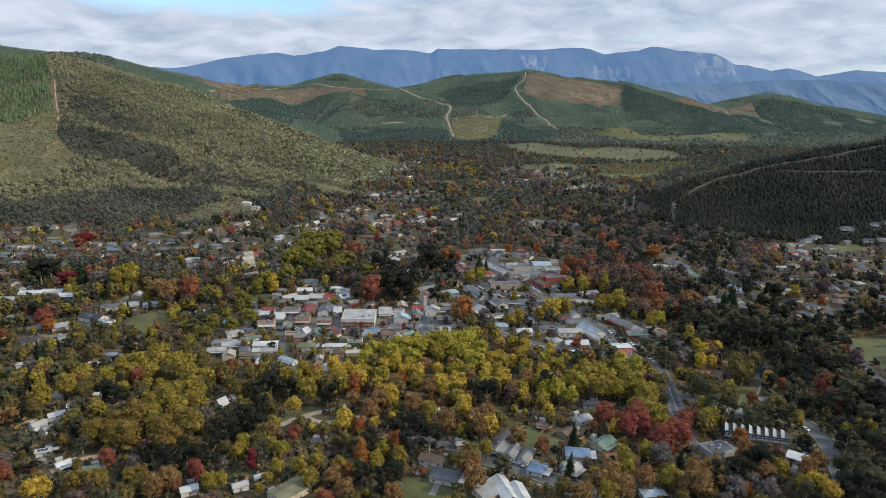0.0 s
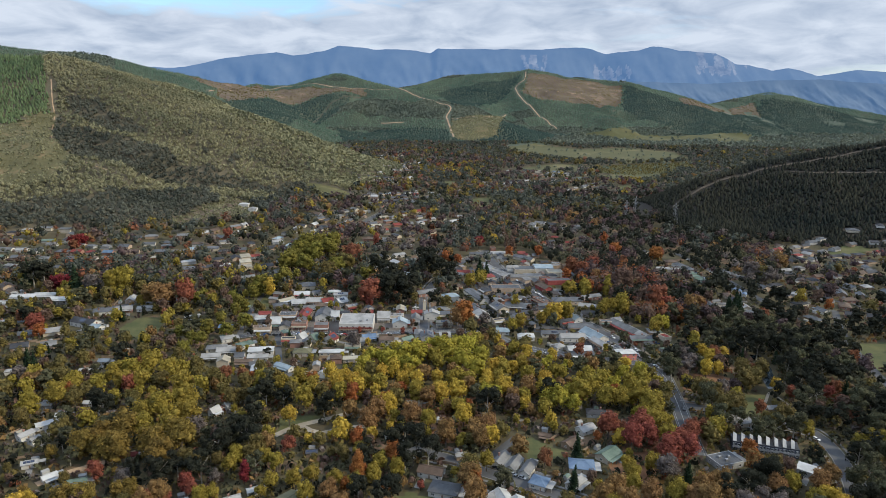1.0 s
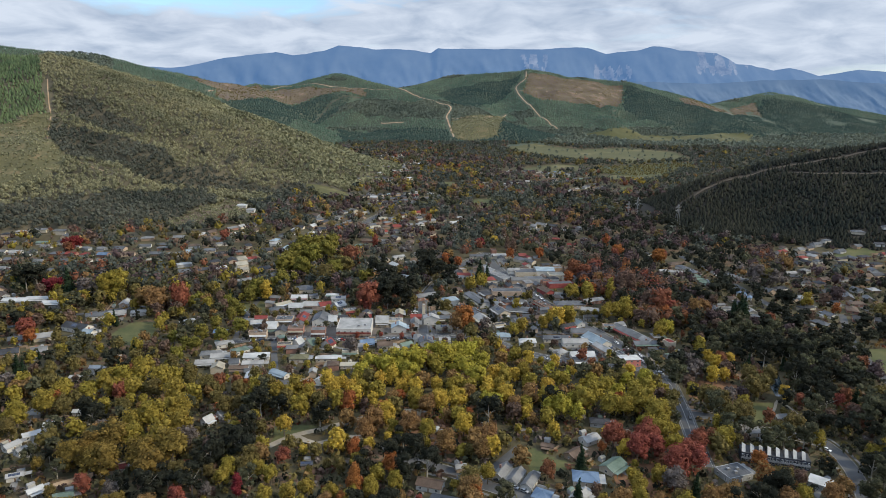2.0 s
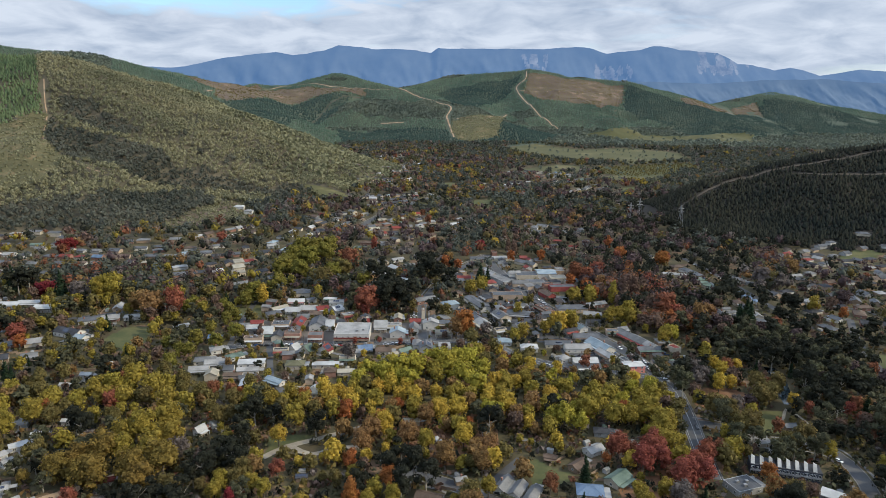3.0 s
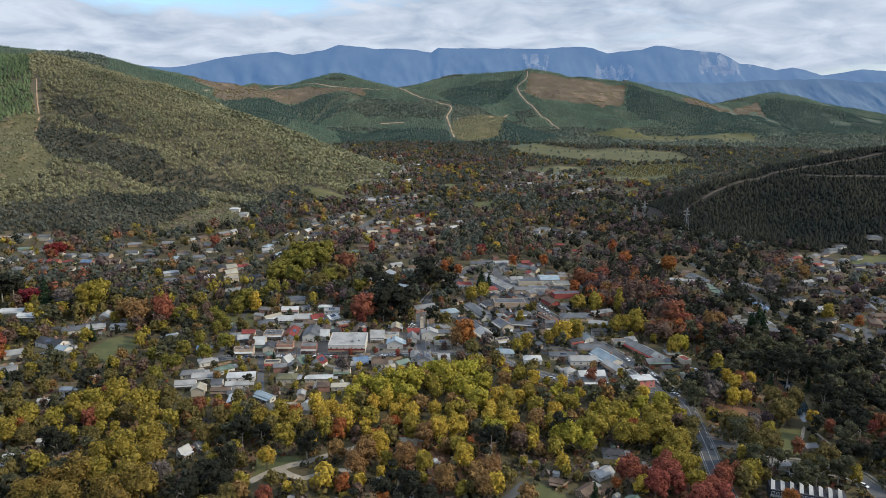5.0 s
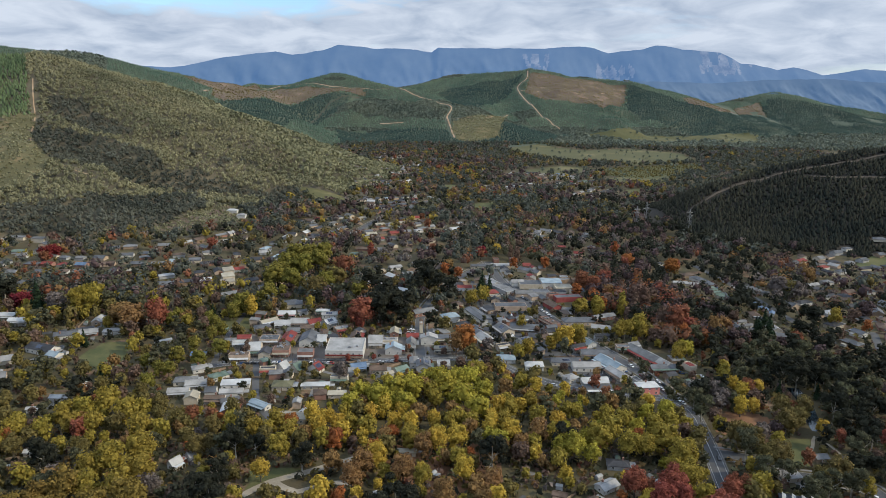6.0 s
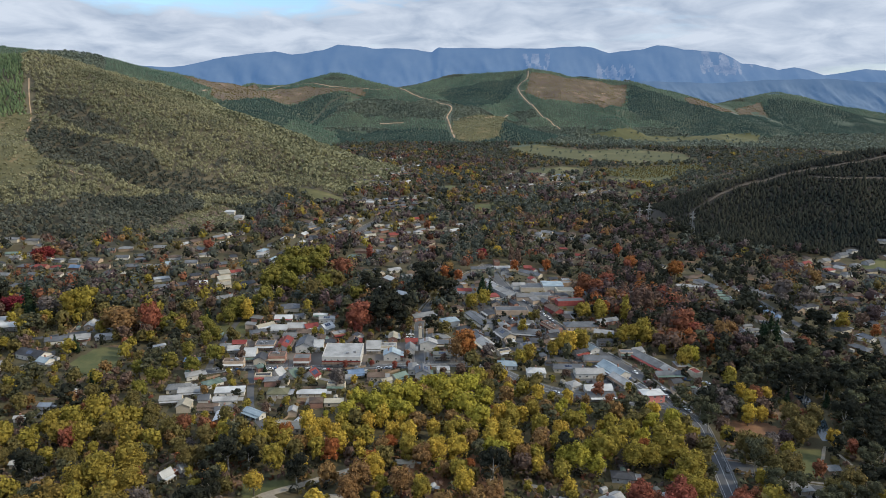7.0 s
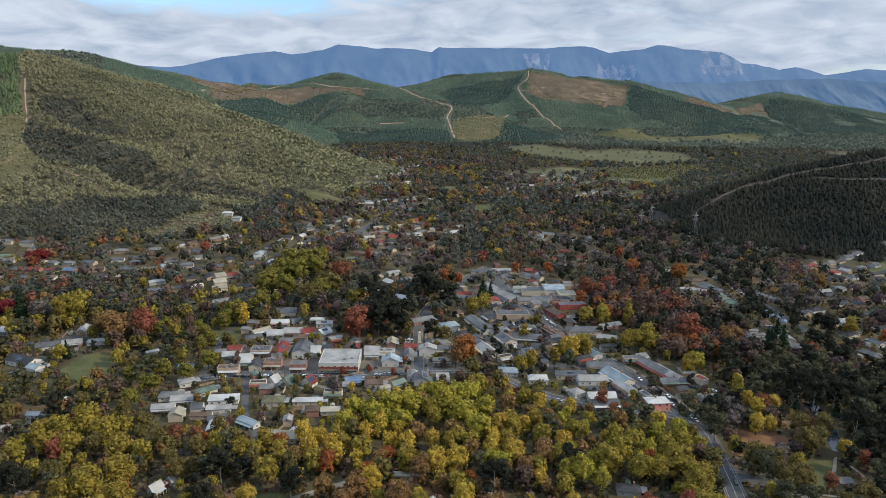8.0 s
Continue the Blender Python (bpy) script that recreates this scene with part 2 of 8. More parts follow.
for k, c in {"white": (0.72, 0.72, 0.71), "silver": (0.42, 0.43, 0.45), "black": (0.02, 0.02, 0.022), "red": (0.35, 0.03, 0.03), "blue": (0.05, 0.10, 0.24)}.items():
    M["car_" + k] = material(k + "_car_paint", tuple(v * 0.92 for v in c), c, 0.25, 0.8, 5.0, spec=0.6)
# blue distance haze is put into the emission of these three
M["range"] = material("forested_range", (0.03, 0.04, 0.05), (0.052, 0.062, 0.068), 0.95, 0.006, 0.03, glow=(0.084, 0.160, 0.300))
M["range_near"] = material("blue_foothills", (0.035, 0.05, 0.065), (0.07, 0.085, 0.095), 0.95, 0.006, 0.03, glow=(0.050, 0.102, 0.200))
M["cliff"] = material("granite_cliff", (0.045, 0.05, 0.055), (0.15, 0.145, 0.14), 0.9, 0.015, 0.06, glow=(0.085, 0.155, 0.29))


# ---- the lie of the land ----
def fbm(x, y, scale, seed=0, octaves=4):
    """Smooth value noise, -1 to 1."""
    out, amp, total = np.zeros_like(x, dtype=float), 1.0, 0.0
    for o in range(octaves):
        u, v = x / scale + 17.3 * (seed + o), y / scale + 9.1 * (seed + o)
        iu, iv = np.floor(u), np.floor(v)
        fu, fv = u - iu, v - iv
        fu, fv = fu * fu * (3 - 2 * fu), fv * fv * (3 - 2 * fv)

        def h(a, b):
            s = np.sin(a * 127.1 + b * 311.7 + seed * 74.7) * 43758.5453
            return s - np.floor(s)

        val = (h(iu, iv) * (1 - fu) + h(iu + 1, iv) * fu) * (1 - fv) + (h(iu, iv + 1) * (1 - fu) + h(iu + 1, iv + 1) * fu) * fv
        out += amp * (2 * val - 1)
        total += amp
        amp *= 0.5
        scale *= 0.5
    return out / total


SPINES = [  # crest lines (x, y, z) with the fall of their flanks
    ([(-2200, 1700, 260), (-1290, 1500, 238), (-1018, 1450, 245), (-798, 1420, 244), (-744, 1520, 219), (-670, 1640, 188), (-570, 1740, 108), (-492, 1820, 46), (-404, 1900, -12), (-316, 1950, -45)], 0.38),
    ([(-790, 1380, 222), (-719, 1230, 140), (-661, 1130, 96), (-575, 1050, 52)], 0.34),
    ([(-1060, 1380, 215), (-960, 1180, 120), (-900, 1000, 50)], 0.34),
    ([(-1906, 2600, 318), (-1660, 2550, 322), (-1446, 2500, 294), (-1323, 2500, 296), (-1181, 2500, 272), (-1081, 2600, 240), (-958, 2800, 204), (-854, 3000, 182), (-882, 3100, 187)], 0.30),
    ([(-882, 3100, 187), (-737, 3250, 196), (-528, 3300, 247), (-355, 3200, 210), (-190, 3100, 189), (-84, 3000, 167), (8, 2850, 130), (15, 2650, 65), (20, 2480, 8)], 0.27),
    ([(-528, 3300, 247), (-560, 2950, 120), (-540, 2600, 20)], 0.26),
    ([(-600, 4000, 160), (-163, 4000, 165), (18, 3950, 262), (209, 3900, 278), (433, 3850, 302), (650, 3850, 266), (956, 3800, 252), (1180, 3700, 178), (1434, 3800, 124), (1866, 4000, 202), (2076, 3950, 152), (2474, 3850, 84), (2947, 3700, 21)], 0.27),
    ([(433, 3850, 299), (349, 3500, 187), (402, 3200, 105), (474, 2950, 25)], 0.26),
    ([(1180, 3700, 171), (1216, 3350, 80), (1273, 3000, 4)], 0.22),
    ([(1866, 4000, 190), (1800, 3600, 80), (1760, 3300, 5)], 0.22),
    ([(340, 1090, 4), (375, 1090, 28), (424, 1090, 58), (504, 1090, 82), (596, 1080, 105), (695, 1070, 130), (850, 1070, 168), (1080, 1070, 215), (1700, 1100, 260)], 0.52),
]


GULLIES = [  # lines of hollows in the flanks, with depth and half width
    ([(-664, 1165), (-600, 1105), (-490, 1080), (-370, 1110), (-250, 1150)], 20, 48),
    ([(-700, 1245), (-600, 1205), (-520, 1178), (-440, 1200)], 12, 34),
    ([(-520, 1010), (-440, 1000), (-350, 960)], 9, 40),
    ([(-560, 1330), (-480, 1290), (-400, 1270), (-310, 1280)], 14, 40),
    ([(-480, 1500), (-400, 1440), (-310, 1400)], 12, 40),
    ([(-790, 1270), (-745, 1160), (-690, 1060)], 14, 34),
    ([(-380, 2990), (-504, 2836), (-583, 2553)], 22, 60),
    ([(330, 3780), (250, 3450), (240, 3150)], 26, 80),
    ([(900, 3700), (860, 3380), (800, 3150)], 26, 80),
]


def height(x, y):
    """Height of the ground over the valley floor."""
    x, y = np.asarray(x, float), np.asarray(y, float)
    wx, wy = x + 22 * fbm(x, y, 190, 3), y + 22 * fbm(x, y, 190, 5)
    z = np.zeros_like(x)
    gully = fbm(x, y, 260, 8)
    for spine, fall in SPINES:
        best = np.full_like(x, -1e3)
        for (ax, ay, az), (bx, by, bz) in zip(spine, spine[1:]):
            dx, dy = bx - ax, by - ay
            t = np.clip(((wx - ax) * dx + (wy - ay) * dy) / (dx * dx + dy * dy), 0, 1)
            d = np.hypot(wx - ax - t * dx, wy - ay - t * dy)
            best = np.maximum(best, az + t * (bz - az) - fall * np.maximum(d - 8, 0) * (1 + 0.25 * gully))
        k = 14.0
        hi, lo = np.maximum(z, best), np.minimum(z, best)
        z = hi + k * np.log1p(np.exp(np.maximum((lo - hi) / k, -40)))
    z = np.maximum(z - 0.8, 0)
    rough = np.clip((z - 6) / 60, 0, 1)
    for line, depth, half in GULLIES:
        d = np.full_like(x, 1e4)
        for (ax, ay), (bx, by) in zip(line, line[1:]):
            dx, dy = bx - ax, by - ay
            t = np.clip(((wx - ax) * dx + (wy - ay) * dy) / (dx * dx + dy * dy), 0, 1)
            d = np.minimum(d, np.hypot(wx - ax - t * dx, wy - ay - t * dy))
        z = z - np.clip(z / 40, 0, 1) * depth * np.exp(-(d / half) ** 2)
    return z + rough * (7 * fbm(x, y, 120, 11) + 2 * fbm(x, y, 40, 12))


def ground_at(x, y):
    return float(height(np.array([x]), np.array([y]))[0])


def inside(poly, x, y):
    """Whether points lie in a polygon."""
    x, y = np.asarray(x, float), np.asarray(y, float)
    hit = np.zeros(x.shape, bool)
    for (ax, ay), (bx, by) in zip(poly, poly[1:] + poly[:1]):
        cross = (ay > y) != (by > y)
        hit ^= cross & (x < (bx - ax) * (y - ay) / (by - ay + 1e-9) + ax)
    return hit


# ---- builders ----
def mesh_from(name, verts, faces, mats, index=None, smooth=False):
    me = bpy.data.meshes.new(name)
    me.from_pydata([tuple(v) for v in verts], [], [tuple(f) for f in faces])
    for m in mats:
        me.materials.append(m)
    if index is not None:
        me.polygons.foreach_set("material_index", np.asarray(index, dtype=np.int32))
    if smooth:
        me.polygons.foreach_set("use_smooth", np.ones(len(me.polygons), dtype=bool))
    me.update()
    return me


def tri_mesh(name, verts, tris, mat, smooth=False):
    """A large triangle mesh from arrays."""
    me = bpy.data.meshes.new(name)
    n = len(tris)
    me.vertices.add(len(verts))
    me.vertices.foreach_set("co", np.asarray(verts, dtype=np.float32).ravel())
    me.loops.add(3 * n)
    me.loops.foreach_set("vertex_index", np.asarray(tris, dtype=np.int32).ravel())
    me.polygons.add(n)
    me.polygons.foreach_set("loop_start", np.arange(0, 3 * n, 3, dtype=np.int32))
    me.polygons.foreach_set("loop_total", np.full(n, 3, dtype=np.int32))
    if smooth:
        me.polygons.foreach_set("use_smooth", np.ones(n, dtype=bool))
    me.materials.append(mat)
    me.update(calc_edges=True)
    return me


def part(name, me, parent, label="", place=None):
    ob = new(name, me)
    ob.parent = parent
    if place is not None:
        ob.matrix_basis = place
    return tagged(ob, label)


class Shape:
    """Collects boxes and other simple solids into one mesh."""

    def __init__(self):
        self.v, self.f, self.m = [], [], []

    def add(self, verts, faces, mat=0):
        o = len(self.v)
        self.v += verts
        self.f += [tuple(i + o for i in f) for f in faces]
        self.m += [mat] * len(faces)
        return self

    def box(self, x0, y0, z0, x1, y1, z1, mat=0):
        v = [(x0, y0, z0), (x1, y0, z0), (x1, y1, z0), (x0, y1, z0), (x0, y0, z1), (x1, y0, z1), (x1, y1, z1), (x0, y1, z1)]
        return self.add(v, [(3, 2, 1, 0), (4, 5, 6, 7), (0, 1, 5, 4), (1, 2, 6, 5), (2, 3, 7, 6), (3, 0, 4, 7)], mat)

    def tube(self, a, b, ra, rb, n=6, mat=0):
        a, b = Vector(a), Vector(b)
        q = (b - a).to_track_quat("Z", "Y").to_matrix()
        ring = [Vector((math.cos(t * math.tau / n), math.sin(t * math.tau / n), 0)) for t in range(n)]
        v = [tuple(a + q @ (r * ra)) for r in ring] + [tuple(b + q @ (r * rb)) for r in ring]
        f = [(i, (i + 1) % n, n + (i + 1) % n, n + i) for i in range(n)]
        return self.add(v, f + [tuple(range(n))[::-1], tuple(range(n, 2 * n))], mat)

    def mesh(self, name, *mats):
        return mesh_from(name, self.v, self.f, mats, self.m)


BLOCKED = []  # footprints (x, y, radius) that no scattered tree may stand in
ROADS = []    # centre lines (points, half width)
CLEAR = []    # polygons without trees


def near_home(x, y, reach):
    """Which points lie in the yards of houses."""
    out = np.zeros(x.shape, bool)
    for bx, by, br in BLOCKED:
        out |= (np.abs(x - bx) < br + 0.3 * reach) & (np.abs(y - by + 0.5 * reach) < br + 0.5 * reach)
    return out


def free(x, y, r=0.0):
    """Which points stand clear of houses, roads and open ground."""
    ok = np.ones(x.shape, bool)
    for bx, by, br in BLOCKED:
        ok &= (x - bx) ** 2 + (y - by) ** 2 > (br + r) ** 2
    for pts, half in ROADS:
        for (ax, ay), (cx, cy) in zip(pts, pts[1:]):
            dx, dy = cx - ax, cy - ay
            t = np.clip(((x - ax) * dx + (y - ay) * dy) / (dx * dx + dy * dy + 1e-9), 0, 1)
            ok &= np.hypot(x - ax - t * dx, y - ay - t * dy) > half + r
    for poly in CLEAR:
        ok &= ~inside(poly, x, y)
    return ok


# ---- ground ----
def build_ground():
    gx = np.concatenate([np.linspace(-6500, -1400, 30)[:-1], np.linspace(-1400, 1400, 190), np.linspace(1400, 6500, 40)[1:]])
    gy = np.concatenate([np.linspace(-2000, 100, 14)[:-1], np.linspace(100, 2000, 130), np.linspace(2000, 4300, 96)[1:], np.linspace(4300, 7500, 12)[1:]])
    X, Y = np.meshgrid(gx, gy)
    Z = height(X, Y)
    nx, ny = len(gx), len(gy)
    v = np.stack([X, Y, Z], -1).reshape(-1, 3)
    i = (np.arange(ny - 1)[:, None] * nx + np.arange(nx - 1)[None]).ravel()
    quads = np.stack([i, i + 1, i + nx + 1, i + nx], -1)
    tris = np.concatenate([quads[:, [0, 1, 2]], quads[:, [0, 2, 3]]])
    me = tri_mesh("ground", v, tris, M["ground"], True)
    me.materials.append(M["hill"])
    zc = v[tris].mean(1)[:, 2]
    me.materials.append(M["far_floor"])
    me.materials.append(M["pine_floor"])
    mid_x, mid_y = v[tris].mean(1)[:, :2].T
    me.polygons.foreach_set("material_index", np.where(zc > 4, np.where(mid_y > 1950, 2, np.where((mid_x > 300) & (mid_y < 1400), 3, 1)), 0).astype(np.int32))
    tagged(new("ground", me), "valley floor of grass, bare soil and leaf litter rising into hills", "ground", kind="structure")


def smooth_line(pts, step=9.0):
    """A rounded line through the given points."""
    p = [Vector((*a[:2], 0)) for a in pts]
    p = [2 * p[0] - p[1]] + p + [2 * p[-1] - p[-2]]
    out = []
    for a, b, c, d in zip(p, p[1:], p[2:], p[3:]):
        n = max(2, int((c - b).length / step))
        for k in range(n):
            t = k / n
            out.append(0.5 * (2 * b + (c - a) * t + (2 * a - 5 * b + 4 * c - d) * t * t + (3 * b - a - 3 * c + d) * t ** 3))
    return out + [p[-2]]


ROAD_LEVEL = [0.16]


def strip(pts, width, lift, mat, name="ribbon", off=0.0):
    """A ribbon of that width along a line, lying on the ground."""
    v = []
    for i, p in enumerate(pts):
        t = (pts[min(i + 1, len(pts) - 1)] - pts[max(i - 1, 0)]).normalized()
        s = Vector((t.y, -t.x, 0))
        for k in (-0.5, 0.5):
            q = p + s * (k * width + off)
            v.append((q.x, q.y, ground_at(q.x, q.y) + lift))
    n = len(pts)
    top = [(2 * i, 2 * i + 1, 2 * i + 3, 2 * i + 2) for i in range(n - 1)]
    return mesh_from(name, v, top, [mat])


def road(name, label, pts, width, mat="asphalt", kerb=True, lines=False, lift=None, margin=1.0):
    line = smooth_line(pts)
    ROADS.append(([(p.x, p.y) for p in line[::2]] + [(line[-1].x, line[-1].y)], width / 2 + margin))
    if lift is None:
        lift = ROAD_LEVEL[0]
        ROAD_LEVEL[0] += 0.006
    ob = tagged(new(name, strip(line, width, lift, M[mat])), label, "road", kind="structure")
    if kerb:
        for side in (-1, 1):
            part("kerb", strip(line, 0.5, lift + 0.12, M["concrete"], off=side * (width / 2 + 0.2)), ob, "pale concrete kerb")
            if not lines:
                part("footpath", strip(line, 1.6, lift + 0.03, M["concrete"], off=side * (width / 2 + 3.0)), ob, "pale concrete footpath")
    if lines:
        for side in (-1, 1):
            part("edge_line", strip(line, 0.16, lift + 0.03, M["line"], off=side * (width / 2 - 0.9)), ob, "white painted edge line")
        part("centre_line", strip(line, 0.22, lift + 0.03, M["line"]), ob, "white painted centre line")
    return ob


def creek(pts, width, label):
    """A band of still water."""
    line = smooth_line(pts, 5.0)
    ROADS.append(([(p.x, p.y) for p in line], width / 2 + 2))
    return tagged(new("creek", strip(line, width, 0.14, M["water"])), label, "creek", kind="structure")


PATCH_LEVEL = [0.0]


def patch(name, label, poly, mat, lift=0.12, step=6.0, clear=True, category="field"):
    """Open ground: a sheet draped over the land inside an outline."""
    if clear:
        CLEAR.append(poly)
    PATCH_LEVEL[0] += 0.004 if lift < 0.3 else 0.05
    lift += PATCH_LEVEL[0] % 0.9 if lift >= 0.3 else PATCH_LEVEL[0] % 0.03
    xs, ys = [p[0] for p in poly], [p[1] for p in poly]
    gx, gy = np.arange(min(xs) - step, max(xs) + step, step), np.arange(min(ys) - step, max(ys) + step, step)
    X, Y = np.meshgrid(gx, gy)
    X, Y = X + 0.3 * step * fbm(X, Y, step * 2, 31), Y + 0.3 * step * fbm(X, Y, step * 2, 32)
    nx = len(gx)
    cx, cy = (X[:-1, :-1] + X[1:, 1:]) / 2, (Y[:-1, :-1] + Y[1:, 1:]) / 2
    keep = inside(poly, cx, cy)
    i = (np.arange(len(gy) - 1)[:, None] * nx + np.arange(nx - 1)[None])[keep]
    quads = np.stack([i, i + 1, i + nx + 1, i + nx], -1)
    tris = np.concatenate([quads[:, [0, 1, 2]], quads[:, [0, 2, 3]]])
    used, tris = np.unique(tris, return_inverse=True)
    v = np.stack([X.ravel(), Y.ravel(), height(X.ravel(), Y.ravel()) + lift], -1)[used]
    me = tri_mesh(name, v, tris.reshape(-1, 3), M[mat], True)
    return tagged(new(name, me), label, category, kind="structure")


# ---- trees ----
def ico(sub=1):
    bm = bmesh.new()
    bmesh.ops.create_icosphere(bm, subdivisions=sub, radius=1.0)
    v = np.array([p.co[:] for p in bm.verts])
    f = np.array([[q.index for q in p.verts] for p in bm.faces])
    bm.free()
    return v, f


ICO1, ICO2 = ico(1), ico(2)


def leaf_quads(rng, centres, normals, size):
    """Leaf clumps: folded diamonds, roughly facing outwards."""
    n = len(centres)
    nrm = normals + rng.normal(0, 0.42, (n, 3))
    nrm /= np.linalg.norm(nrm, axis=1, keepdims=True)
    a = np.cross(nrm, rng.normal(0, 1, (n, 3)))
    a /= np.linalg.norm(a, axis=1, keepdims=True)
    b = np.cross(nrm, a)
    s = size * rng.uniform(0.55, 1.25, (n, 1))
    v = np.stack([centres + a * s, centres + b * s * 0.75 + nrm * s * 0.25, centres - a * s, centres - b * s * 0.75 + nrm * s * 0.25], 1).reshape(-1, 3)
    k = 4 * np.arange(n)[:, None]
    return v, np.concatenate([k + [0, 1, 2], k + [0, 2, 3]])


def crown_arrays(rng, kind, n):
    """Unit crown (height 1, standing on z=0): lobes with leaf clumps over an inner mass."""
    lobes = []
    if kind == "round":
        lobes += [(0, 0, 0.54, 0.29, 0.33), (0.02, 0, 0.70, 0.20, 0.24)]
        for k in range(24):
            t, h = rng.uniform(0, math.tau), rng.uniform(0.26, 0.86)
            r = 0.235 * math.sqrt(max(0.04, 1 - ((h - 0.52) / 0.42) ** 2))
            s = rng.uniform(0.085, 0.135)
            lobes.append((r * math.cos(t), r * math.sin(t), h, s, s * 1.1))
    elif kind == "tall":
        for k in range(9):
            h = 0.2 + 0.72 * k / 8
            s = 0.17 * math.sqrt(max(0.1, 1 - ((h - 0.48) / 0.55) ** 2))
            lobes.append((rng.uniform(-.05, .05), rng.uniform(-.05, .05), h, s, 0.13))
    elif kind == "gum":
        for k in range(13):
            t, h = rng.uniform(0, math.tau), rng.uniform(0.34, 0.9)
            r = rng.uniform(0.05, 0.27)
            s = rng.uniform(0.09, 0.15)
            lobes.append((r * math.cos(t), r * math.sin(t), h, s, s * 0.85))
    elif kind == "cone":
        for k in range(9):
            h = 0.10 + 0.84 * k / 8
            s = 0.21 * (1 - h) + 0.02
            lobes.append((rng.uniform(-.02, .02), rng.uniform(-.02, .02), h, s, 0.10))
    w = np.array([l[3] ** 2 for l in lobes])
    pick = rng.choice(len(lobes), n, p=w / w.sum())
    L = np.array(lobes)[pick]
    d = rng.normal(0, 1, (n, 3))
    d[:, 2] = np.where(rng.random(n) < 0.65, np.abs(d[:, 2]), d[:, 2])
    d /= np.linalg.norm(d, axis=1, keepdims=True)
    c = L[:, :3] + d * L[:, [3, 3, 4]] * rng.uniform(0.82, 1.08, (n, 1))
    size = {"round": 0.044, "tall": 0.036, "gum": 0.042, "cone": 0.036}[kind] * math.sqrt(500 / n)
    v, f = leaf_quads(rng, c, d, size)
    vs, fs, o = [v], [f], len(v)
    for x, y, z, r, h in sorted(lobes, key=lambda b: -b[3])[:12]:
        core = ICO1[0] * rng.uniform(0.58, 0.84, (len(ICO1[0]), 1)) * (r, r, h) + (x, y, z)
        vs.append(core)
        fs.append(ICO1[1] + o)
        o += len(core)
    return np.concatenate(vs), np.concatenate(fs)


def trunk_mesh(rng, kind, mat):
    s = Shape()
    top = {"round": 0.5, "tall": 0.8, "gum": 0.62, "cone": 0.9}[kind]
    r = {"round": 0.026, "tall": 0.018, "gum": 0.018, "cone": 0.016}[kind]
    s.tube((0, 0, -0.03), (0.005, 0, top * 0.5), r * 1.25, r * 0.8)
    s.tube((0.005, 0, top * 0.5), (0, 0.01, top), r * 0.8, r * 0.3)
    for k in range(0 if kind == "cone" else 5):
        t, h = k * 1.26 + rng.uniform(-0.4, 0.4), top * rng.uniform(0.45, 0.75)
        out = rng.uniform(0.14, 0.24) * (0.4 if kind == "tall" else 1)
        s.tube((0, 0, h), (out * math.cos(t), out * math.sin(t), h + rng.uniform(0.14, 0.24)), r * 0.45, r * 0.12, 5)
    return s.mesh("trunk", mat)


TREES, groves = {}, {}
TREE_WORDS = {
    "moss": "moss-green leaves just turning yellow",
    "mustard": "mustard-brown autumn leaves",
    "yellow": "olive-yellow autumn leaves", "gold": "bright golden-yellow leaves", "lime": "yellow-green leaves just turning",
    "olive": "dull olive-green leaves", "amber": "amber-brown autumn leaves", "orange": "orange autumn leaves", "red": "bright red autumn leaves",
    "crimson": "deep crimson leaves", "russet": "russet-red autumn leaves", "brown": "thin brown leaves half fallen", "gum": "grey-green evergreen leaves",
    "dark": "dark evergreen leaves", "bluegum": "blue-grey evergreen leaves", "plum": "dull plum-brown autumn leaves", "pine": "dark green needles", "grey": "bare grey twigs",
}
KIND_WORDS = {"round": ("broadleaf_tree", "broad round-crowned tree"), "tall": ("poplar", "tall narrow poplar"), "gum": ("gum_tree", "open-crowned gum tree"), "cone": ("conifer", "pointed conifer")}


def tree_template(kind, colour, variant, fine):
    key = (kind, colour, variant, fine)
    if key not in TREES:
        rng = np.random.default_rng(100 + variant + 10 * list(KIND_WORDS).index(kind) + (0 if fine else 500))
        v, f = crown_arrays(rng, kind, {0: 600, 1: 1150}[fine])
        crown = tri_mesh("crown", v, f, M["leaf_" + colour])
        trunk = trunk_mesh(rng, kind, M["pale_bark"] if kind == "gum" else M["bark"])
        TREES[key] = (trunk, crown)
    return TREES[key]


def tree(kind, colour, x, y, h, wide=1.0, single=False):
    """One tree, as tall as h, its crown spread by wide; far ones join a grove unless single."""
    if y > 610 and not single:
        groves.setdefault(colour, []).append((kind, x, y, h, wide))
        return None
    rng = random.Random(int(x * 31 + y * 17))
    trunk, crown = tree_template(kind, colour, rng.randrange(3), 1 if y < 400 else 0)
    name, words = KIND_WORDS[kind]
    if colour == "grey":
        words = "leafless " + words
    if kind == "round":
        name = "maple_tree" if colour in ("red", "crimson", "russet", "orange") else "elm_tree" if colour in ("amber", "brown", "grey") else "oak_tree"
    base = new(name)
    base.empty_display_size = 0.5
    base.matrix_basis = pose(x, y, ground_at(x, y), 0, 0, rng.uniform(0, 360)) @ Matrix.Diagonal((h * wide, h * wide, h, 1))
    part("trunk", trunk, base)
    part("crown", crown, base)
    return tagged(base, f"{words} with {TREE_WORDS[colour]}", "tree", "town trees")


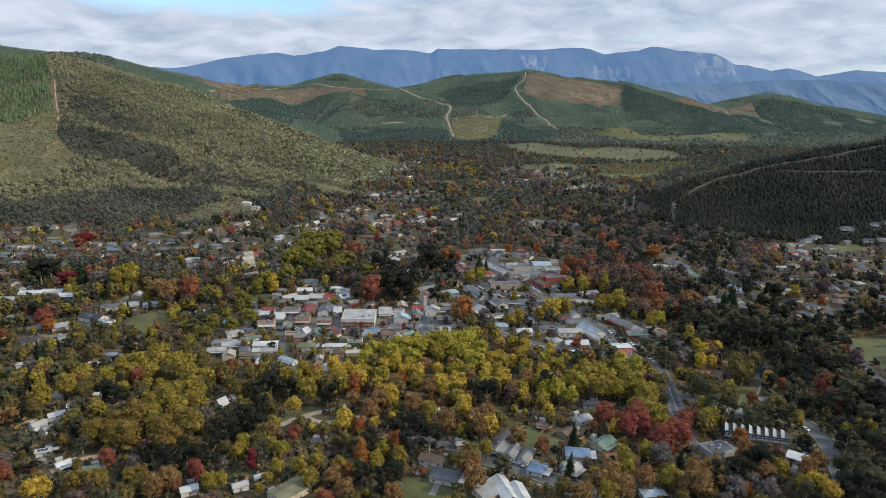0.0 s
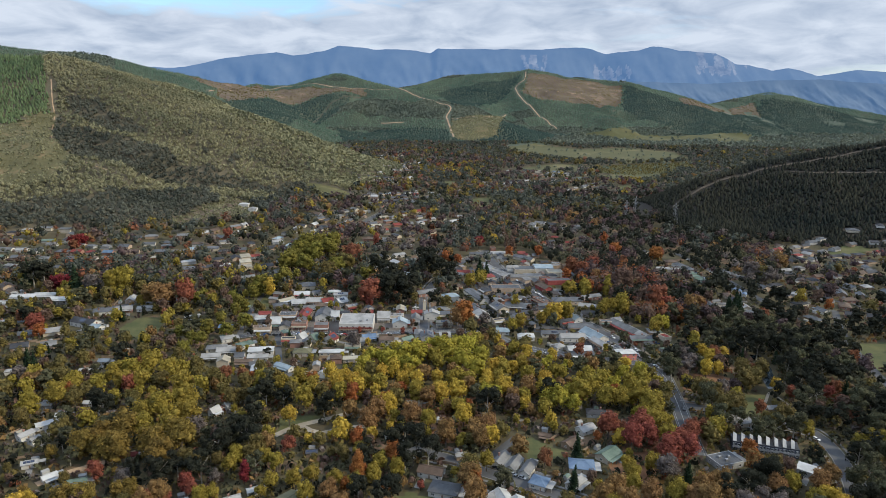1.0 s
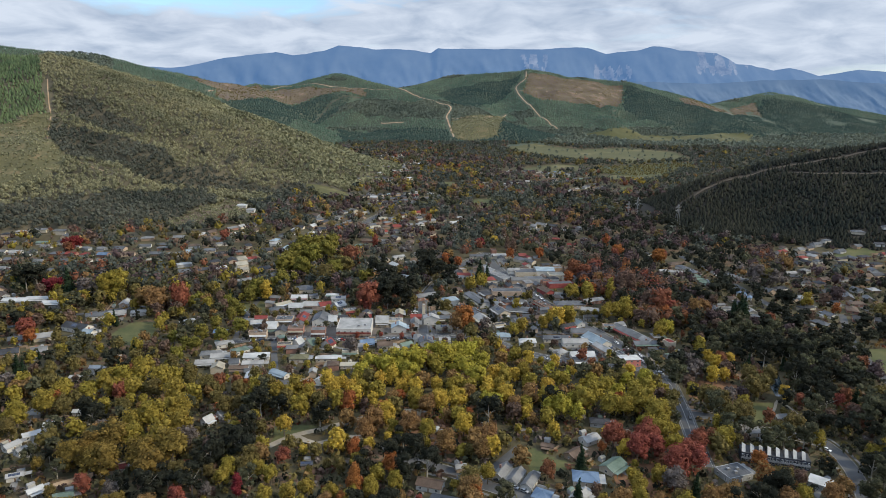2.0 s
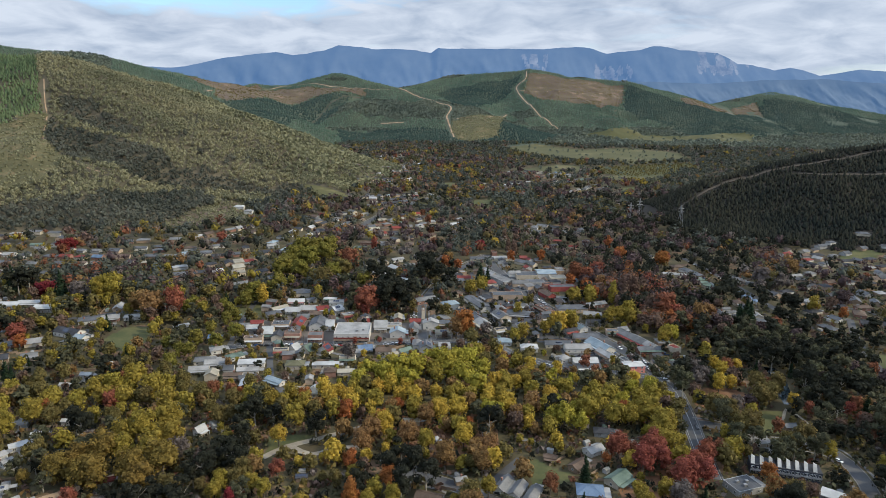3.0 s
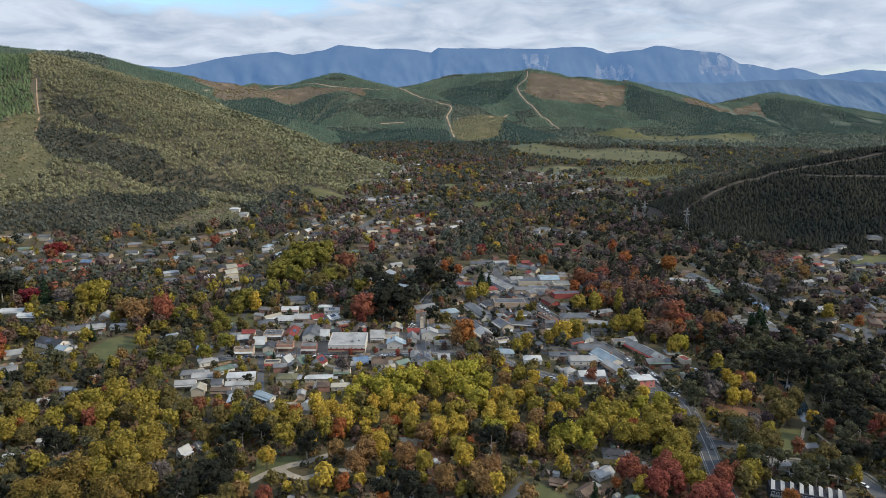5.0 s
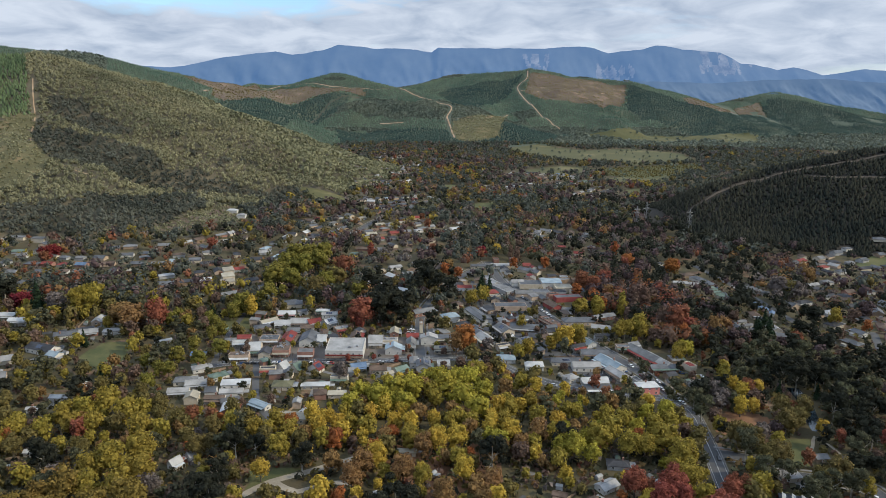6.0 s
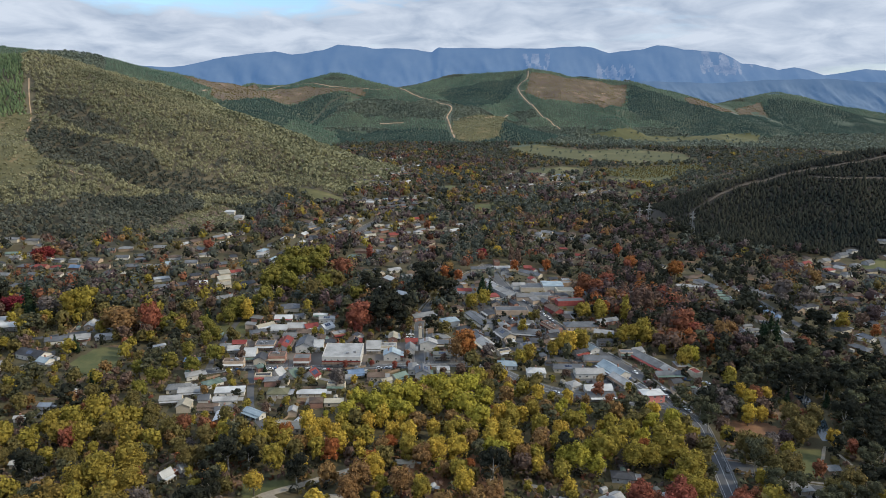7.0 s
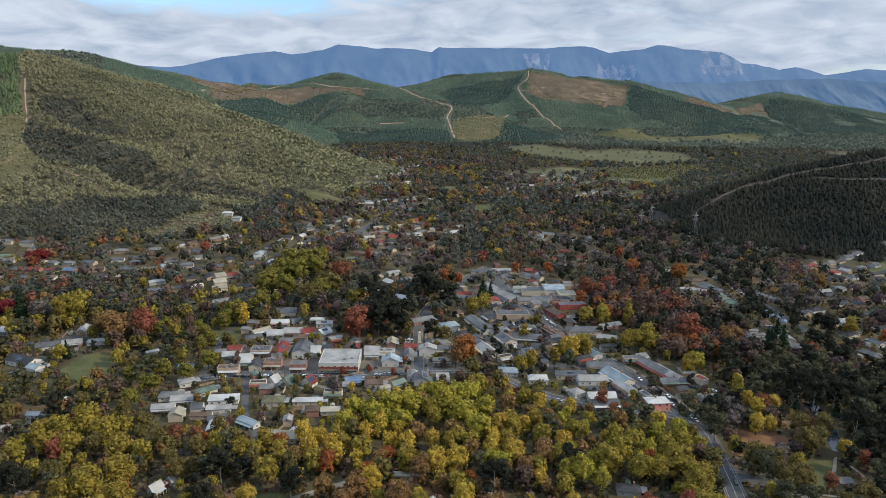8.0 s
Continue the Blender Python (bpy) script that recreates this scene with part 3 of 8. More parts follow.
def grove(colour, rows):
    """Leafy trees too many to tell apart, joined: rows of kind, x, y, height, spread."""
    vs, fs, o = [], [], 0
    for kind, x, y, h, wide in rows:
        r = np.random.default_rng(int(abs(x) * 31 + y * 17))
        key = (kind, y < 490, int(r.integers(4)))
        if key not in TREES:
            TREES[key] = crown_arrays(np.random.default_rng(900 + key[2]), kind, 260 if y < 490 else 130)
        v, f = TREES[key]
        a = r.uniform(0, math.tau)
        c, s = math.cos(a) * h * wide, math.sin(a) * h * wide
        vs.append(np.stack([v[:, 0] * c - v[:, 1] * s + x, v[:, 0] * s + v[:, 1] * c + y, v[:, 2] * h + ground_at(x, y)], -1))
        fs.append(f + o)
        o += len(v)
    me = tri_mesh("grove", np.concatenate(vs), np.concatenate(fs), M["leaf_" + colour])
    return tagged(new("grove", me), f"grove of town trees with {TREE_WORDS[colour]}", "trees", kind="stuff")


def thicket(name, label, pos, sizes, tall, mat, rng, blobs=3, base=ICO1, core=True, kind="blob"):
    """Many far trees in one mesh. pos: x, y; sizes: crown radius; tall: height over radius."""
    n = len(pos)
    z = height(pos[:, 0], pos[:, 1])
    vs, fs, o = [], [], 0
    for b in range(blobs):
        if kind == "cone":
            k = 6
            a = np.arange(k) * math.tau / k
            ring = np.stack([np.cos(a), np.sin(a), np.zeros(k)], -1)
            bv = np.concatenate([ring, [[0, 0, 1.0]]])
            bf = np.array([[i, (i + 1) % k, k] for i in range(k)])
            r = sizes * rng.uniform(0.8, 1.2, n) * (1 - 0.3 * b)
            s = np.stack([r, r, sizes * tall * rng.uniform(0.8, 1.2, n) * (1 - 0.25 * b)], -1)
            off = np.stack([np.zeros(n), np.zeros(n), sizes * tall * 0.28 * b + 1.0], -1)
            jit = rng.uniform(0.75, 1.25, (n, len(bv), 1))
        elif kind == "leafy":
            break
        else:
            bv, bf = base
            r = sizes * rng.uniform(0.55, 1.0, n) * (1.0 if b == 0 else 0.75)
            s = np.stack([r, r, r * rng.uniform(0.8, 1.2, n)], -1)
            ang, d = rng.uniform(0, math.tau, n), (0.0 if b == 0 else 0.62) * sizes * rng.uniform(0.6, 1.1, n)
            off = np.stack([d * np.cos(ang), d * np.sin(ang), sizes * tall * rng.uniform(0.75, 1.1, n) * (1.0 if b == 0 else 0.8)], -1)
            jit = rng.uniform(0.68, 1.22, (n, len(bv), 1))
        v = bv[None] * s[:, None] * jit + off[:, None]
        v[..., 0] += pos[:, :1]
        v[..., 1] += pos[:, 1:2]
        v[..., 2] += z[:, None]
        vs.append(v.reshape(-1, 3))
        fs.append((bf[None] + (np.arange(n) * len(bv))[:, None, None]).reshape(-1, 3) + o)
        o += n * len(bv)
    if kind == "leafy":
        d = rng.normal(0, 1, (n, blobs, 3))
        d[..., 2] = np.abs(d[..., 2]) - 0.35 * rng.random((n, blobs))
        d /= np.linalg.norm(d, axis=-1, keepdims=True)
        bulge = rng.uniform(0.72, 1.1, (n, blobs, 1))
        c = d * bulge * (sizes[:, None, None] * np.array([1, 1, 1.15]))
        c[..., 0] += pos[:, :1]
        c[..., 1] += pos[:, 1:2]
        c[..., 2] += (z + sizes * tall)[:, None]
        v, f = leaf_quads(rng, c.reshape(-1, 3), d.reshape(-1, 3), np.repeat(sizes, blobs)[:, None] * (1.6 if core else 2.2) / math.sqrt(blobs))
        vs, fs = [v], [f]
        if core:
            bv, bf = ICO1
            b = bv[None] * (sizes[:, None, None] * np.array([0.60, 0.60, 0.74])) * rng.uniform(0.55, 1.25, (n, len(bv), 1))
            b[..., 0] += pos[:, :1]
            b[..., 1] += pos[:, 1:2]
            b[..., 2] += (z + sizes * tall)[:, None]
            vs.append(b.reshape(-1, 3))
            fs.append((bf[None] + (np.arange(n) * len(bv))[:, None, None]).reshape(-1, 3) + len(v))
    me = tri_mesh(name, np.concatenate(vs), np.concatenate(fs), mat)
    return tagged(new(name, me), label, "woodland", kind="stuff")


def jittered(rng, x0, x1, y0, y1, step):
    gx, gy = np.meshgrid(np.arange(x0, x1, step), np.arange(y0, y1, step))
    return np.stack([gx.ravel(), gy.ravel()], -1) + rng.uniform(-0.5, 0.5, (gx.size, 2)) * step


# ---- houses ----
def window_mesh():
    s = Shape()
    s.box(-0.5, -0.05, 0, 0.5, 0.06, 0.07).box(-0.5, -0.05, 0.93, 0.5, 0.06, 1)
    s.box(-0.5, -0.05, 0.07, -0.43, 0.06, 0.93).box(0.43, -0.05, 0.07, 0.5, 0.06, 0.93).box(-0.035, -0.05, 0.07, 0.035, 0.06, 0.93)
    return s.mesh("window", M["frame"]), Shape().box(-0.43, -0.03, 0.07, 0.43, 0.05, 0.93).mesh("pane", M["glass"])


def door_mesh():
    s = Shape()
    s.box(-0.5, -0.05, 0, 0.5, 0.06, 1, 0).box(-0.40, -0.08, 0.02, 0.40, -0.04, 0.94, 1)
    return s.mesh("door", M["frame"], M["wall_timber"])


WINDOW, PANE, DOOR = *window_mesh(), door_mesh()


def window(ob, m):
    w = part("window", WINDOW, ob, "", m)
    part("pane", PANE, w)


ROOF_WORDS = {"white": "white sheet-metal", "grey": "grey sheet-metal", "light": "pale grey sheet-metal", "dark": "dark tiled", "blue": "blue sheet-metal", "paleblue": "pale blue sheet-metal", "green": "green sheet-metal", "red": "red", "brown": "brown tiled", "cream": "cream sheet-metal", "olive": "olive sheet-metal", "slate": "blue-grey"}
WALL_WORDS = {"white": "white-painted", "cream": "cream", "brick": "red brick", "grey": "grey", "timber": "brown timber", "pink": "salmon-pink rendered", "tan": "tan brick", "navy": "dark blue", "red": "deep red"}


def shell(w, d, h, style, rise, over=0.5, th=0.18):
    """Walls and roof of a simple building, ridge along x."""
    a, b = w / 2, d / 2
    wall, roof, cap = Shape(), Shape(), None
    if style == "gable":
        wall.add([(-a, -b, -0.5), (a, -b, -0.5), (a, b, -0.5), (-a, b, -0.5), (-a, -b, h), (a, -b, h), (a, b, h), (-a, b, h), (-a, 0, h + rise), (a, 0, h + rise)],
                 [(0, 1, 5, 4), (2, 3, 7, 6), (1, 2, 6, 9, 5), (3, 0, 4, 8, 7), (4, 5, 9, 8), (6, 7, 8, 9), (3, 2, 1, 0)])
        k, e = rise / b, b + over
        sec = [(-e, h - k * over), (0, h + rise), (e, h - k * over)]
        v = [(x, y, z + 0.03 + t) for t in (0, th) for x in (-a - over, a + over) for y, z in sec]
        roof.add(v, [(0, 3, 4, 1), (1, 4, 5, 2), (7, 10, 9, 6), (8, 11, 10, 7), (6, 9, 3, 0), (2, 5, 11, 8), (0, 1, 7, 6), (1, 2, 8, 7), (4, 3, 9, 10), (5, 4, 10, 11)])
        cap = (-a - over, -0.18, h + rise + th - 0.02, a + over, 0.18, h + rise + th + 0.1)
    elif style == "hip":
        wall.box(-a, -b, -0.5, a, b, h)
        e, g, r = a + over, b + over, max(0.3, a - b)
        lo = [(-e, -g, h + 0.02), (e, -g, h + 0.02), (e, g, h + 0.02), (-e, g, h + 0.02)]
        up = [(x, y, z + th) for x, y, z in lo]
        roof.add(lo + up + [(-r, 0, h + rise), (r, 0, h + rise)],
                 [(3, 2, 1, 0), (0, 1, 5, 4), (1, 2, 6, 5), (2, 3, 7, 6), (3, 0, 4, 7), (4, 5, 9, 8), (5, 6, 9), (6, 7, 8, 9), (7, 4, 8)])
        cap = (-r, -0.16, h + rise - 0.05, r, 0.16, h + rise + 0.08)
    elif style == "skillion":
        wall.add([(-a, -b, -0.5), (a, -b, -0.5), (a, b, -0.5), (-a, b, -0.5), (-a, -b, h), (a, -b, h), (a, b, h + rise), (-a, b, h + rise)],
                 [(3, 2, 1, 0), (4, 5, 6, 7), (0, 1, 5, 4), (1, 2, 6, 5), (2, 3, 7, 6), (3, 0, 4, 7)])
        k = rise / d * over
        v = [(-a - over, -b - over, h - k), (a + over, -b - over, h - k), (a + over, b + over, h + rise + k), (-a - over, b + over, h + rise + k)]
        v = [(x, y, z + 0.03) for x, y, z in v] + [(x, y, z + 0.03 + th) for x, y, z in v]
        roof.add(v, [(3, 2, 1, 0), (4, 5, 6, 7), (0, 1, 5, 4), (1, 2, 6, 5), (2, 3, 7, 6), (3, 0, 4, 7)])
    else:  # parapet
        t = 0.35
        wall.box(-a, -b, -0.5, a, b, h)
        wall.box(-a, -b, h, a, -b + t, h + rise).box(-a, b - t, h, a, b, h + rise).box(-a, -b + t, h, -a + t, b - t, h + rise).box(a - t, -b + t, h, a, b - t, h + rise)
        roof.box(-a + t + 0.02, -b + t + 0.02, h + 0.02, a - t - 0.02, b - t - 0.02, h + 0.12 + 0.25 * rise)
    return wall, roof, cap


SHED, FENCE = {}, {}


def garden_shed(m, rng):
    """A small sheet-metal shed."""
    roof = rng.choice(("light", "grey", "green", "cream"))
    if roof not in SHED:
        wall, top, cap = shell(3.4, 2.6, 2.0, "gable", 0.6, 0.12, 0.06)
        SHED[roof] = (wall.mesh("wall", M["wall_grey"]), top.mesh("roof", M["roof_" + roof]))
    ob = new("garden_shed")
    p = m.translation
    ob.matrix_basis = Matrix.Translation((p.x, p.y, ground_at(p.x, p.y))) @ m.to_3x3().to_4x4()
    part("wall", SHED[roof][0], ob)
    part("roof", SHED[roof][1], ob)
    BLOCKED.append((p.x, p.y, 2.0))
    return tagged(ob, f"small sheet-metal garden shed with {ROOF_WORDS[roof]} roof", "shed", "garden sheds")


def paling_fence(m, w, back):
    """A back fence of timber palings: rails, posts and one board run."""
    w = round(w / 4) * 4
    if w not in FENCE:
        rail = Shape().box(-w / 2, 0.03, 1.1, w / 2, 0.09, 1.2).box(-w / 2, 0.03, 0.4, w / 2, 0.09, 0.5)
        board = Shape().box(-w / 2, -0.03, 0, w / 2, 0.02, 1.6)
        FENCE[w] = (rail.mesh("rail", M["wall_timber"]), board.mesh("palings", M["wall_timber"]), Shape().box(-0.07, 0.02, -0.3, 0.07, 0.16, 1.5).mesh("post", M["wall_timber"]))
    ob = new("fence")
    ob.matrix_basis = m @ pose(0, back, 0)
    part("rail", FENCE[w][0], ob)
    part("paling_panel", FENCE[w][1], ob)
    for k in range(int(w / 4) + 1):
        part("post", FENCE[w][2], ob, "", pose(-w / 2 + 0.1 + k * (w - 0.2) / int(w / 4), 0, 0))
    return tagged(ob, "weathered brown timber paling fence behind a house", "fence", "garden fences")


def house(x, y, w, d, h=3.0, turn=0, roof="grey", wall="white", style="gable", rise=None, storeys=1, name="house", extra="", near=None):
    """A house or shop with its walls, roof, windows and door; turn in degrees."""
    rng = random.Random(int(x * 13 + y * 7))
    rise = {"gable": 0.24, "hip": 0.24, "skillion": 0.1, "flat": 0.0}[style] * d if rise is None else rise
    if style == "flat" and not rise:
        rise = 0.8
    BLOCKED.append((x, y, 0.55 * math.hypot(w, d) * (1 if max(w, d) < 1.8 * min(w, d) else 0.8)))
    wm, rm, cap = shell(w, d, h, style, rise, 0.45 if style != "flat" else 0)
    ob = new(name)
    ob.empty_display_size = 1.0
    ob.matrix_basis = pose(x, y, ground_at(x, y), 0, 0, turn)
    part("wall", wm.mesh("wall", M["wall_" + wall]), ob)
    top = part("roof", rm.mesh("roof", M["roof_" + roof]), ob, f"{ROOF_WORDS[roof]} roof")
    if cap and y < 700:
        part("ridge_cap", Shape().box(*cap).mesh("ridge_cap", M["roof_" + roof]), top)
    if style == "flat" and w > 14:
        seam = Shape().box(-0.09, -d / 2 + 0.5, 0, 0.09, d / 2 - 0.5, 0.09).mesh("roof_seam", M["roof_" + roof])
        for k in range(int(w / 5)):
            part("roof_seam", seam, top, "", pose(-w / 2 + (k + 0.5) * w / int(w / 5), 0, h + 0.12 + 0.25 * rise))
    fine = (y < 640 and name != "outbuilding") if near is None else near
    if fine:
        per = h / storeys
        for s in range(storeys):
            sill = 0.9 + s * per
            high = min(1.3, per - 1.2)
            n = max(1, int(w / 4.2))
            for k in range(n):
                px = -w / 2 + (k + 0.5) * w / n
                if s == 0 and k == n // 2:
                    part("door", DOOR, ob, "", pose(px, -d / 2 - 0.02, 0.05) @ Matrix.Diagonal((1.1, 1, 2.1, 1)))
                else:
                    window(ob, pose(px, -d / 2 - 0.02, sill) @ Matrix.Diagonal((1.5, 1, high, 1)))
            n = max(1, int(d / 5))
            for side in (-1, 1):
                for k in range(n):
                    window(ob, pose(side * (w / 2 + 0.02), -d / 2 + (k + 0.5) * d / n, sill, 0, 0, 90 * side) @ Matrix.Diagonal((1.3, 1, high, 1)))
        if style in ("gable", "hip") and rng.random() < 0.45 and w < 24:
            cx = rng.uniform(-0.25, 0.25) * w
            part("chimney", Shape().box(cx - 0.4, d * 0.18, h - 0.2, cx + 0.4, d * 0.18 + 0.8, h + rise + 0.8).box(cx - 0.5, d * 0.18 - 0.1, h + rise + 0.8, cx + 0.5, d * 0.18 + 0.9, h + rise + 1.0).mesh("chimney", M["wall_brick"]), ob, "red brick chimney")
        if style == "gable" and rng.random() < 0.4 and w < 24:
            s = Shape()
            s.box(-w / 2 + 0.3, -d / 2 - 2.6, h - 0.55, w / 2 - 0.3, -d / 2 - 0.05, h - 0.42)
            for k in range(4):
                px = -w / 2 + 0.5 + k * (w - 1.0) / 3
                s.box(px - 0.08, -d / 2 - 2.5, -0.1, px + 0.08, -d / 2 - 2.34, h - 0.55)
            part("verandah", s.mesh("verandah", M["roof_" + roof]), ob, "open verandah on thin posts")
        if name in ("shop", "store", "supermarket") and w > 8:
            colour = rng.choice(("red", "cream", "green", "light", "white", "brown"))
            s = Shape().add([(-w / 2, -d / 2 - 2.6, 2.75), (w / 2, -d / 2 - 2.6, 2.75), (w / 2, -d / 2 - 0.02, 3.15), (-w / 2, -d / 2 - 0.02, 3.15), (-w / 2, -d / 2 - 2.6, 2.9), (w / 2, -d / 2 - 2.6, 2.9), (w / 2, -d / 2 - 0.02, 3.3), (-w / 2, -d / 2 - 0.02, 3.3)],
                            [(3, 2, 1, 0), (4, 5, 6, 7), (0, 1, 5, 4), (1, 2, 6, 5), (2, 3, 7, 6), (3, 0, 4, 7)])
            aw = part("awning", s.mesh("awning", M["roof_" + colour]), ob, f"{ROOF_WORDS[colour]} footpath awning")
            post = Shape().box(-0.06, -0.06, -0.2, 0.06, 0.06, 2.78).mesh("post", M["frame"])
            for k in range(3):
                part("post", post, aw, "", pose(-w / 2 + 0.3 + k * (w - 0.6) / 2, -d / 2 - 2.45, 0))
        if name == "store":
            part("fascia", Shape().box(-w / 2 - 0.05, -d / 2 - 0.14, 3.5, w / 2 + 0.05, -d / 2 - 0.01, 4.6).mesh("fascia", M["roof_red"]), ob, "long red fascia band")
        if style in ("flat",) and w > 12:
            for k in range(3):
                px, py = rng.uniform(-0.35, 0.35) * w, rng.uniform(-0.3, 0.3) * d
                part("roof_unit", Shape().box(px - 0.9, py - 0.7, h + 0.2, px + 0.9, py + 0.7, h + 1.3).box(px - 0.6, py - 0.5, h + 1.3, px + 0.6, py + 0.5, h + 1.45).mesh("roof_unit", M["steel"]), ob, "grey metal rooftop unit")
        if style in ("gable", "skillion") and rng.random() < 0.1:
            k = (rise / (d / 2) if style == "gable" else rise / d)
            ang = math.atan(k)
            mid = h + (rise * 0.5) + 0.30
            for c in range(3):
                part("solar_panel", Shape().box(-0.8, -0.5 * min(d * 0.32, 3.2), 0, 0.8, 0.5 * min(d * 0.32, 3.2), 0.06).mesh("solar_panel", M["solar"]), ob, "dark solar panel",
                     pose(-2.0 + 1.75 * c, -d * 0.25 if style == "gable" else 0, mid, math.degrees(ang)))
    if fine and name in ("house", "cottage", "motel") and y < 640:
        if rng.random() < 0.6:
            dx = rng.uniform(-0.3, 0.3) * w
            part("driveway", Shape().box(dx - 1.6, -d / 2 - 10, 0.0, dx + 1.6, -d / 2 - 0.1, 0.09).mesh("driveway", M["concrete"]), ob, "pale concrete driveway")
        if rng.random() < 0.45:
            part("carport", Shape().box(w / 2 + 0.1, -d / 2 + 0.4, 2.4, w / 2 + 3.6, d / 2 - 0.6, 2.52).box(w / 2 + 3.3, -d / 2 + 0.5, -0.2, w / 2 + 3.45, -d / 2 + 0.65, 2.4).box(w / 2 + 3.3, d / 2 - 0.85, -0.2, w / 2 + 3.45, d / 2 - 0.7, 2.4).mesh("carport", M["roof_light"]), ob, "pale flat carport on posts")
        if rng.random() < 0.5:
            garden_shed(ob.matrix_basis @ pose(rng.uniform(-0.3, 0.3) * w, d / 2 + rng.uniform(3, 6), 0, 0, 0, rng.choice((0, 90))), rng)
        if rng.random() < 0.5:
            paling_fence(ob.matrix_basis, w + 8, d / 2 + 8.5)
    size = "two-storey " if storeys > 1 else "long low " if w > 2.4 * d else "small " if w * d < 90 else ""
    lab = f"{size}{WALL_WORDS[wall]} {name.split('_')[-1]}, {ROOF_WORDS[roof]} {style if style != 'flat' else 'flat'} roof{extra}"
    return tagged(ob, lab, name.replace("_", " "), "town buildings")


PALETTE = ["white"] * 2 + ["light"] * 4 + ["grey"] * 7 + ["slate"] * 5 + ["dark"] * 4 + ["brown"] * 4 + ["red", "green", "paleblue", "cream", "cream", "blue"]
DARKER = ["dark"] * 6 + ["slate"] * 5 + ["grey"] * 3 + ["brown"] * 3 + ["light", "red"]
FAR_HOMES = {}


def infill(poly, n, seed, turns, roofs):
    """Small sheds, shops and lean-tos filling the blocks between larger buildings."""
    rng = random.Random(seed)
    xs, ys = [p[0] for p in poly], [p[1] for p in poly]
    made = 0
    for _ in range(n * 30):
        if made >= n:
            break
        x, y = rng.uniform(min(xs), max(xs)), rng.uniform(min(ys), max(ys))
        w, d = rng.uniform(6, 13), rng.uniform(4.5, 8.5)
        if not inside(poly, np.array([x]), np.array([y]))[0]:
            continue
        if any((x - bx) ** 2 + (y - by) ** 2 < (0.8 * br + 0.42 * w) ** 2 for bx, by, br in BLOCKED):
            continue
        if any(math.hypot(x - q[0], y - q[1]) < hw + 4 for pts, hw in ROADS for q in pts):
            continue
        style = rng.choice(("gable", "gable", "hip", "skillion", "flat"))
        house(x, y, w, d, rng.uniform(2.8, 4.2), rng.choice(turns) + rng.choice((0, 90)) + rng.uniform(-4, 4), rng.choice(roofs), rng.choice(("white", "cream", "brick", "grey", "tan", "timber")), style, name="shop" if w > 9 else "outbuilding")
        made += 1


def terrace(x, y, turn):
    """A narrow two-storey terrace house with a steep white fin of roof."""
    BLOCKED.append((x, y, 5))
    ob = new("terrace_house")
    ob.matrix_basis = pose(x, y, ground_at(x, y), 0, 0, turn)
    part("wall", Shape().box(-2.2, -4.5, -0.5, 2.2, 4.5, 5.3).mesh("wall", M["wall_navy"]), ob)
    part("roof", Shape().box(-2.3, -4.6, 5.33, 2.3, 4.6, 5.5).mesh("roof", M["roof_dark"]), ob, "dark flat roof")
    v = [(-2.0, -4.4, 4.6), (-0.1, -4.4, 4.6), (-0.1, -0.6, 8.3), (-2.0, -0.6, 9.3)]
    v = [(a, b - 0.25, c) for a, b, c in v] + [(a, b + 0.25, c) for a, b, c in v]
    part("roof_fin", Shape().add(v, [(0, 1, 2, 3), (7, 6, 5, 4), (0, 4, 5, 1), (1, 5, 6, 2), (2, 6, 7, 3), (3, 7, 4, 0)]).mesh("roof_fin", M["roof_white"]), ob, "steep white sheet-metal roof fin")
    for z in (0.9, 3.2):
        for px in (-1.1, 1.1):
            window(ob, pose(px, -4.52, z) @ Matrix.Diagonal((1.3, 1, 1.4, 1)))
    part("balcony", Shape().box(-2.1, -5.6, 2.5, 2.1, -4.52, 2.7).box(-2.1, -5.6, 2.7, 2.1, -5.5, 3.6).mesh("balcony", M["wall_grey"]), ob, "grey balcony over the entrance")
    return tagged(ob, "dark blue two-storey terrace house with white fin roof", "terrace house", "row of terrace houses")


def street(x0, y0, x1, y1, gap=17.5, both=True, seed=1, skip=0.06):
    """Homes on both sides of a street; those past a kilometre are joined with the other far ones."""
    rng = random.Random(seed)
    a, b = Vector((x0, y0)), Vector((x1, y1))
    along = (b - a).normalized()
    side = Vector((-along.y, along.x))
    n = max(1, int((b - a).length / gap))
    for i in range(n + 1):
        for s in ((-1, 1) if both else (1,)):
            if rng.random() < skip:
                continue
            p = a + along * (i * gap + rng.uniform(-3, 3)) + side * s * rng.uniform(13, 17)
            if any((p.x - bx) ** 2 + (p.y - by) ** 2 < (br + 8) ** 2 for bx, by, br in BLOCKED):
                continue
            if p.y < 1100 and any(math.hypot(p.x - q[0], p.y - q[1]) < hw + 7 for pts, hw in ROADS for q in pts):
                continue
            turn = math.degrees(math.atan2(along.y, along.x)) + rng.choice((0, 0, 90, 180)) + rng.uniform(-6, 6)
            w, d, h = rng.uniform(10, 15.5), rng.uniform(7, 9.5), rng.uniform(2.6, 3.1)
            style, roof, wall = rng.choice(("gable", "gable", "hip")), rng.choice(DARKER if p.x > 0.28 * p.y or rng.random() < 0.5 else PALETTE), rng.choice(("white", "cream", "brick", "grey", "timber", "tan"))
            if p.y < 900:
                house(p.x, p.y, w, d, h, turn, roof, wall, style)
            else:
                BLOCKED.append((p.x, p.y, 7))
                FAR_HOMES.setdefault((roof, wall), []).append((p.x, p.y, w, d, h, turn, style))


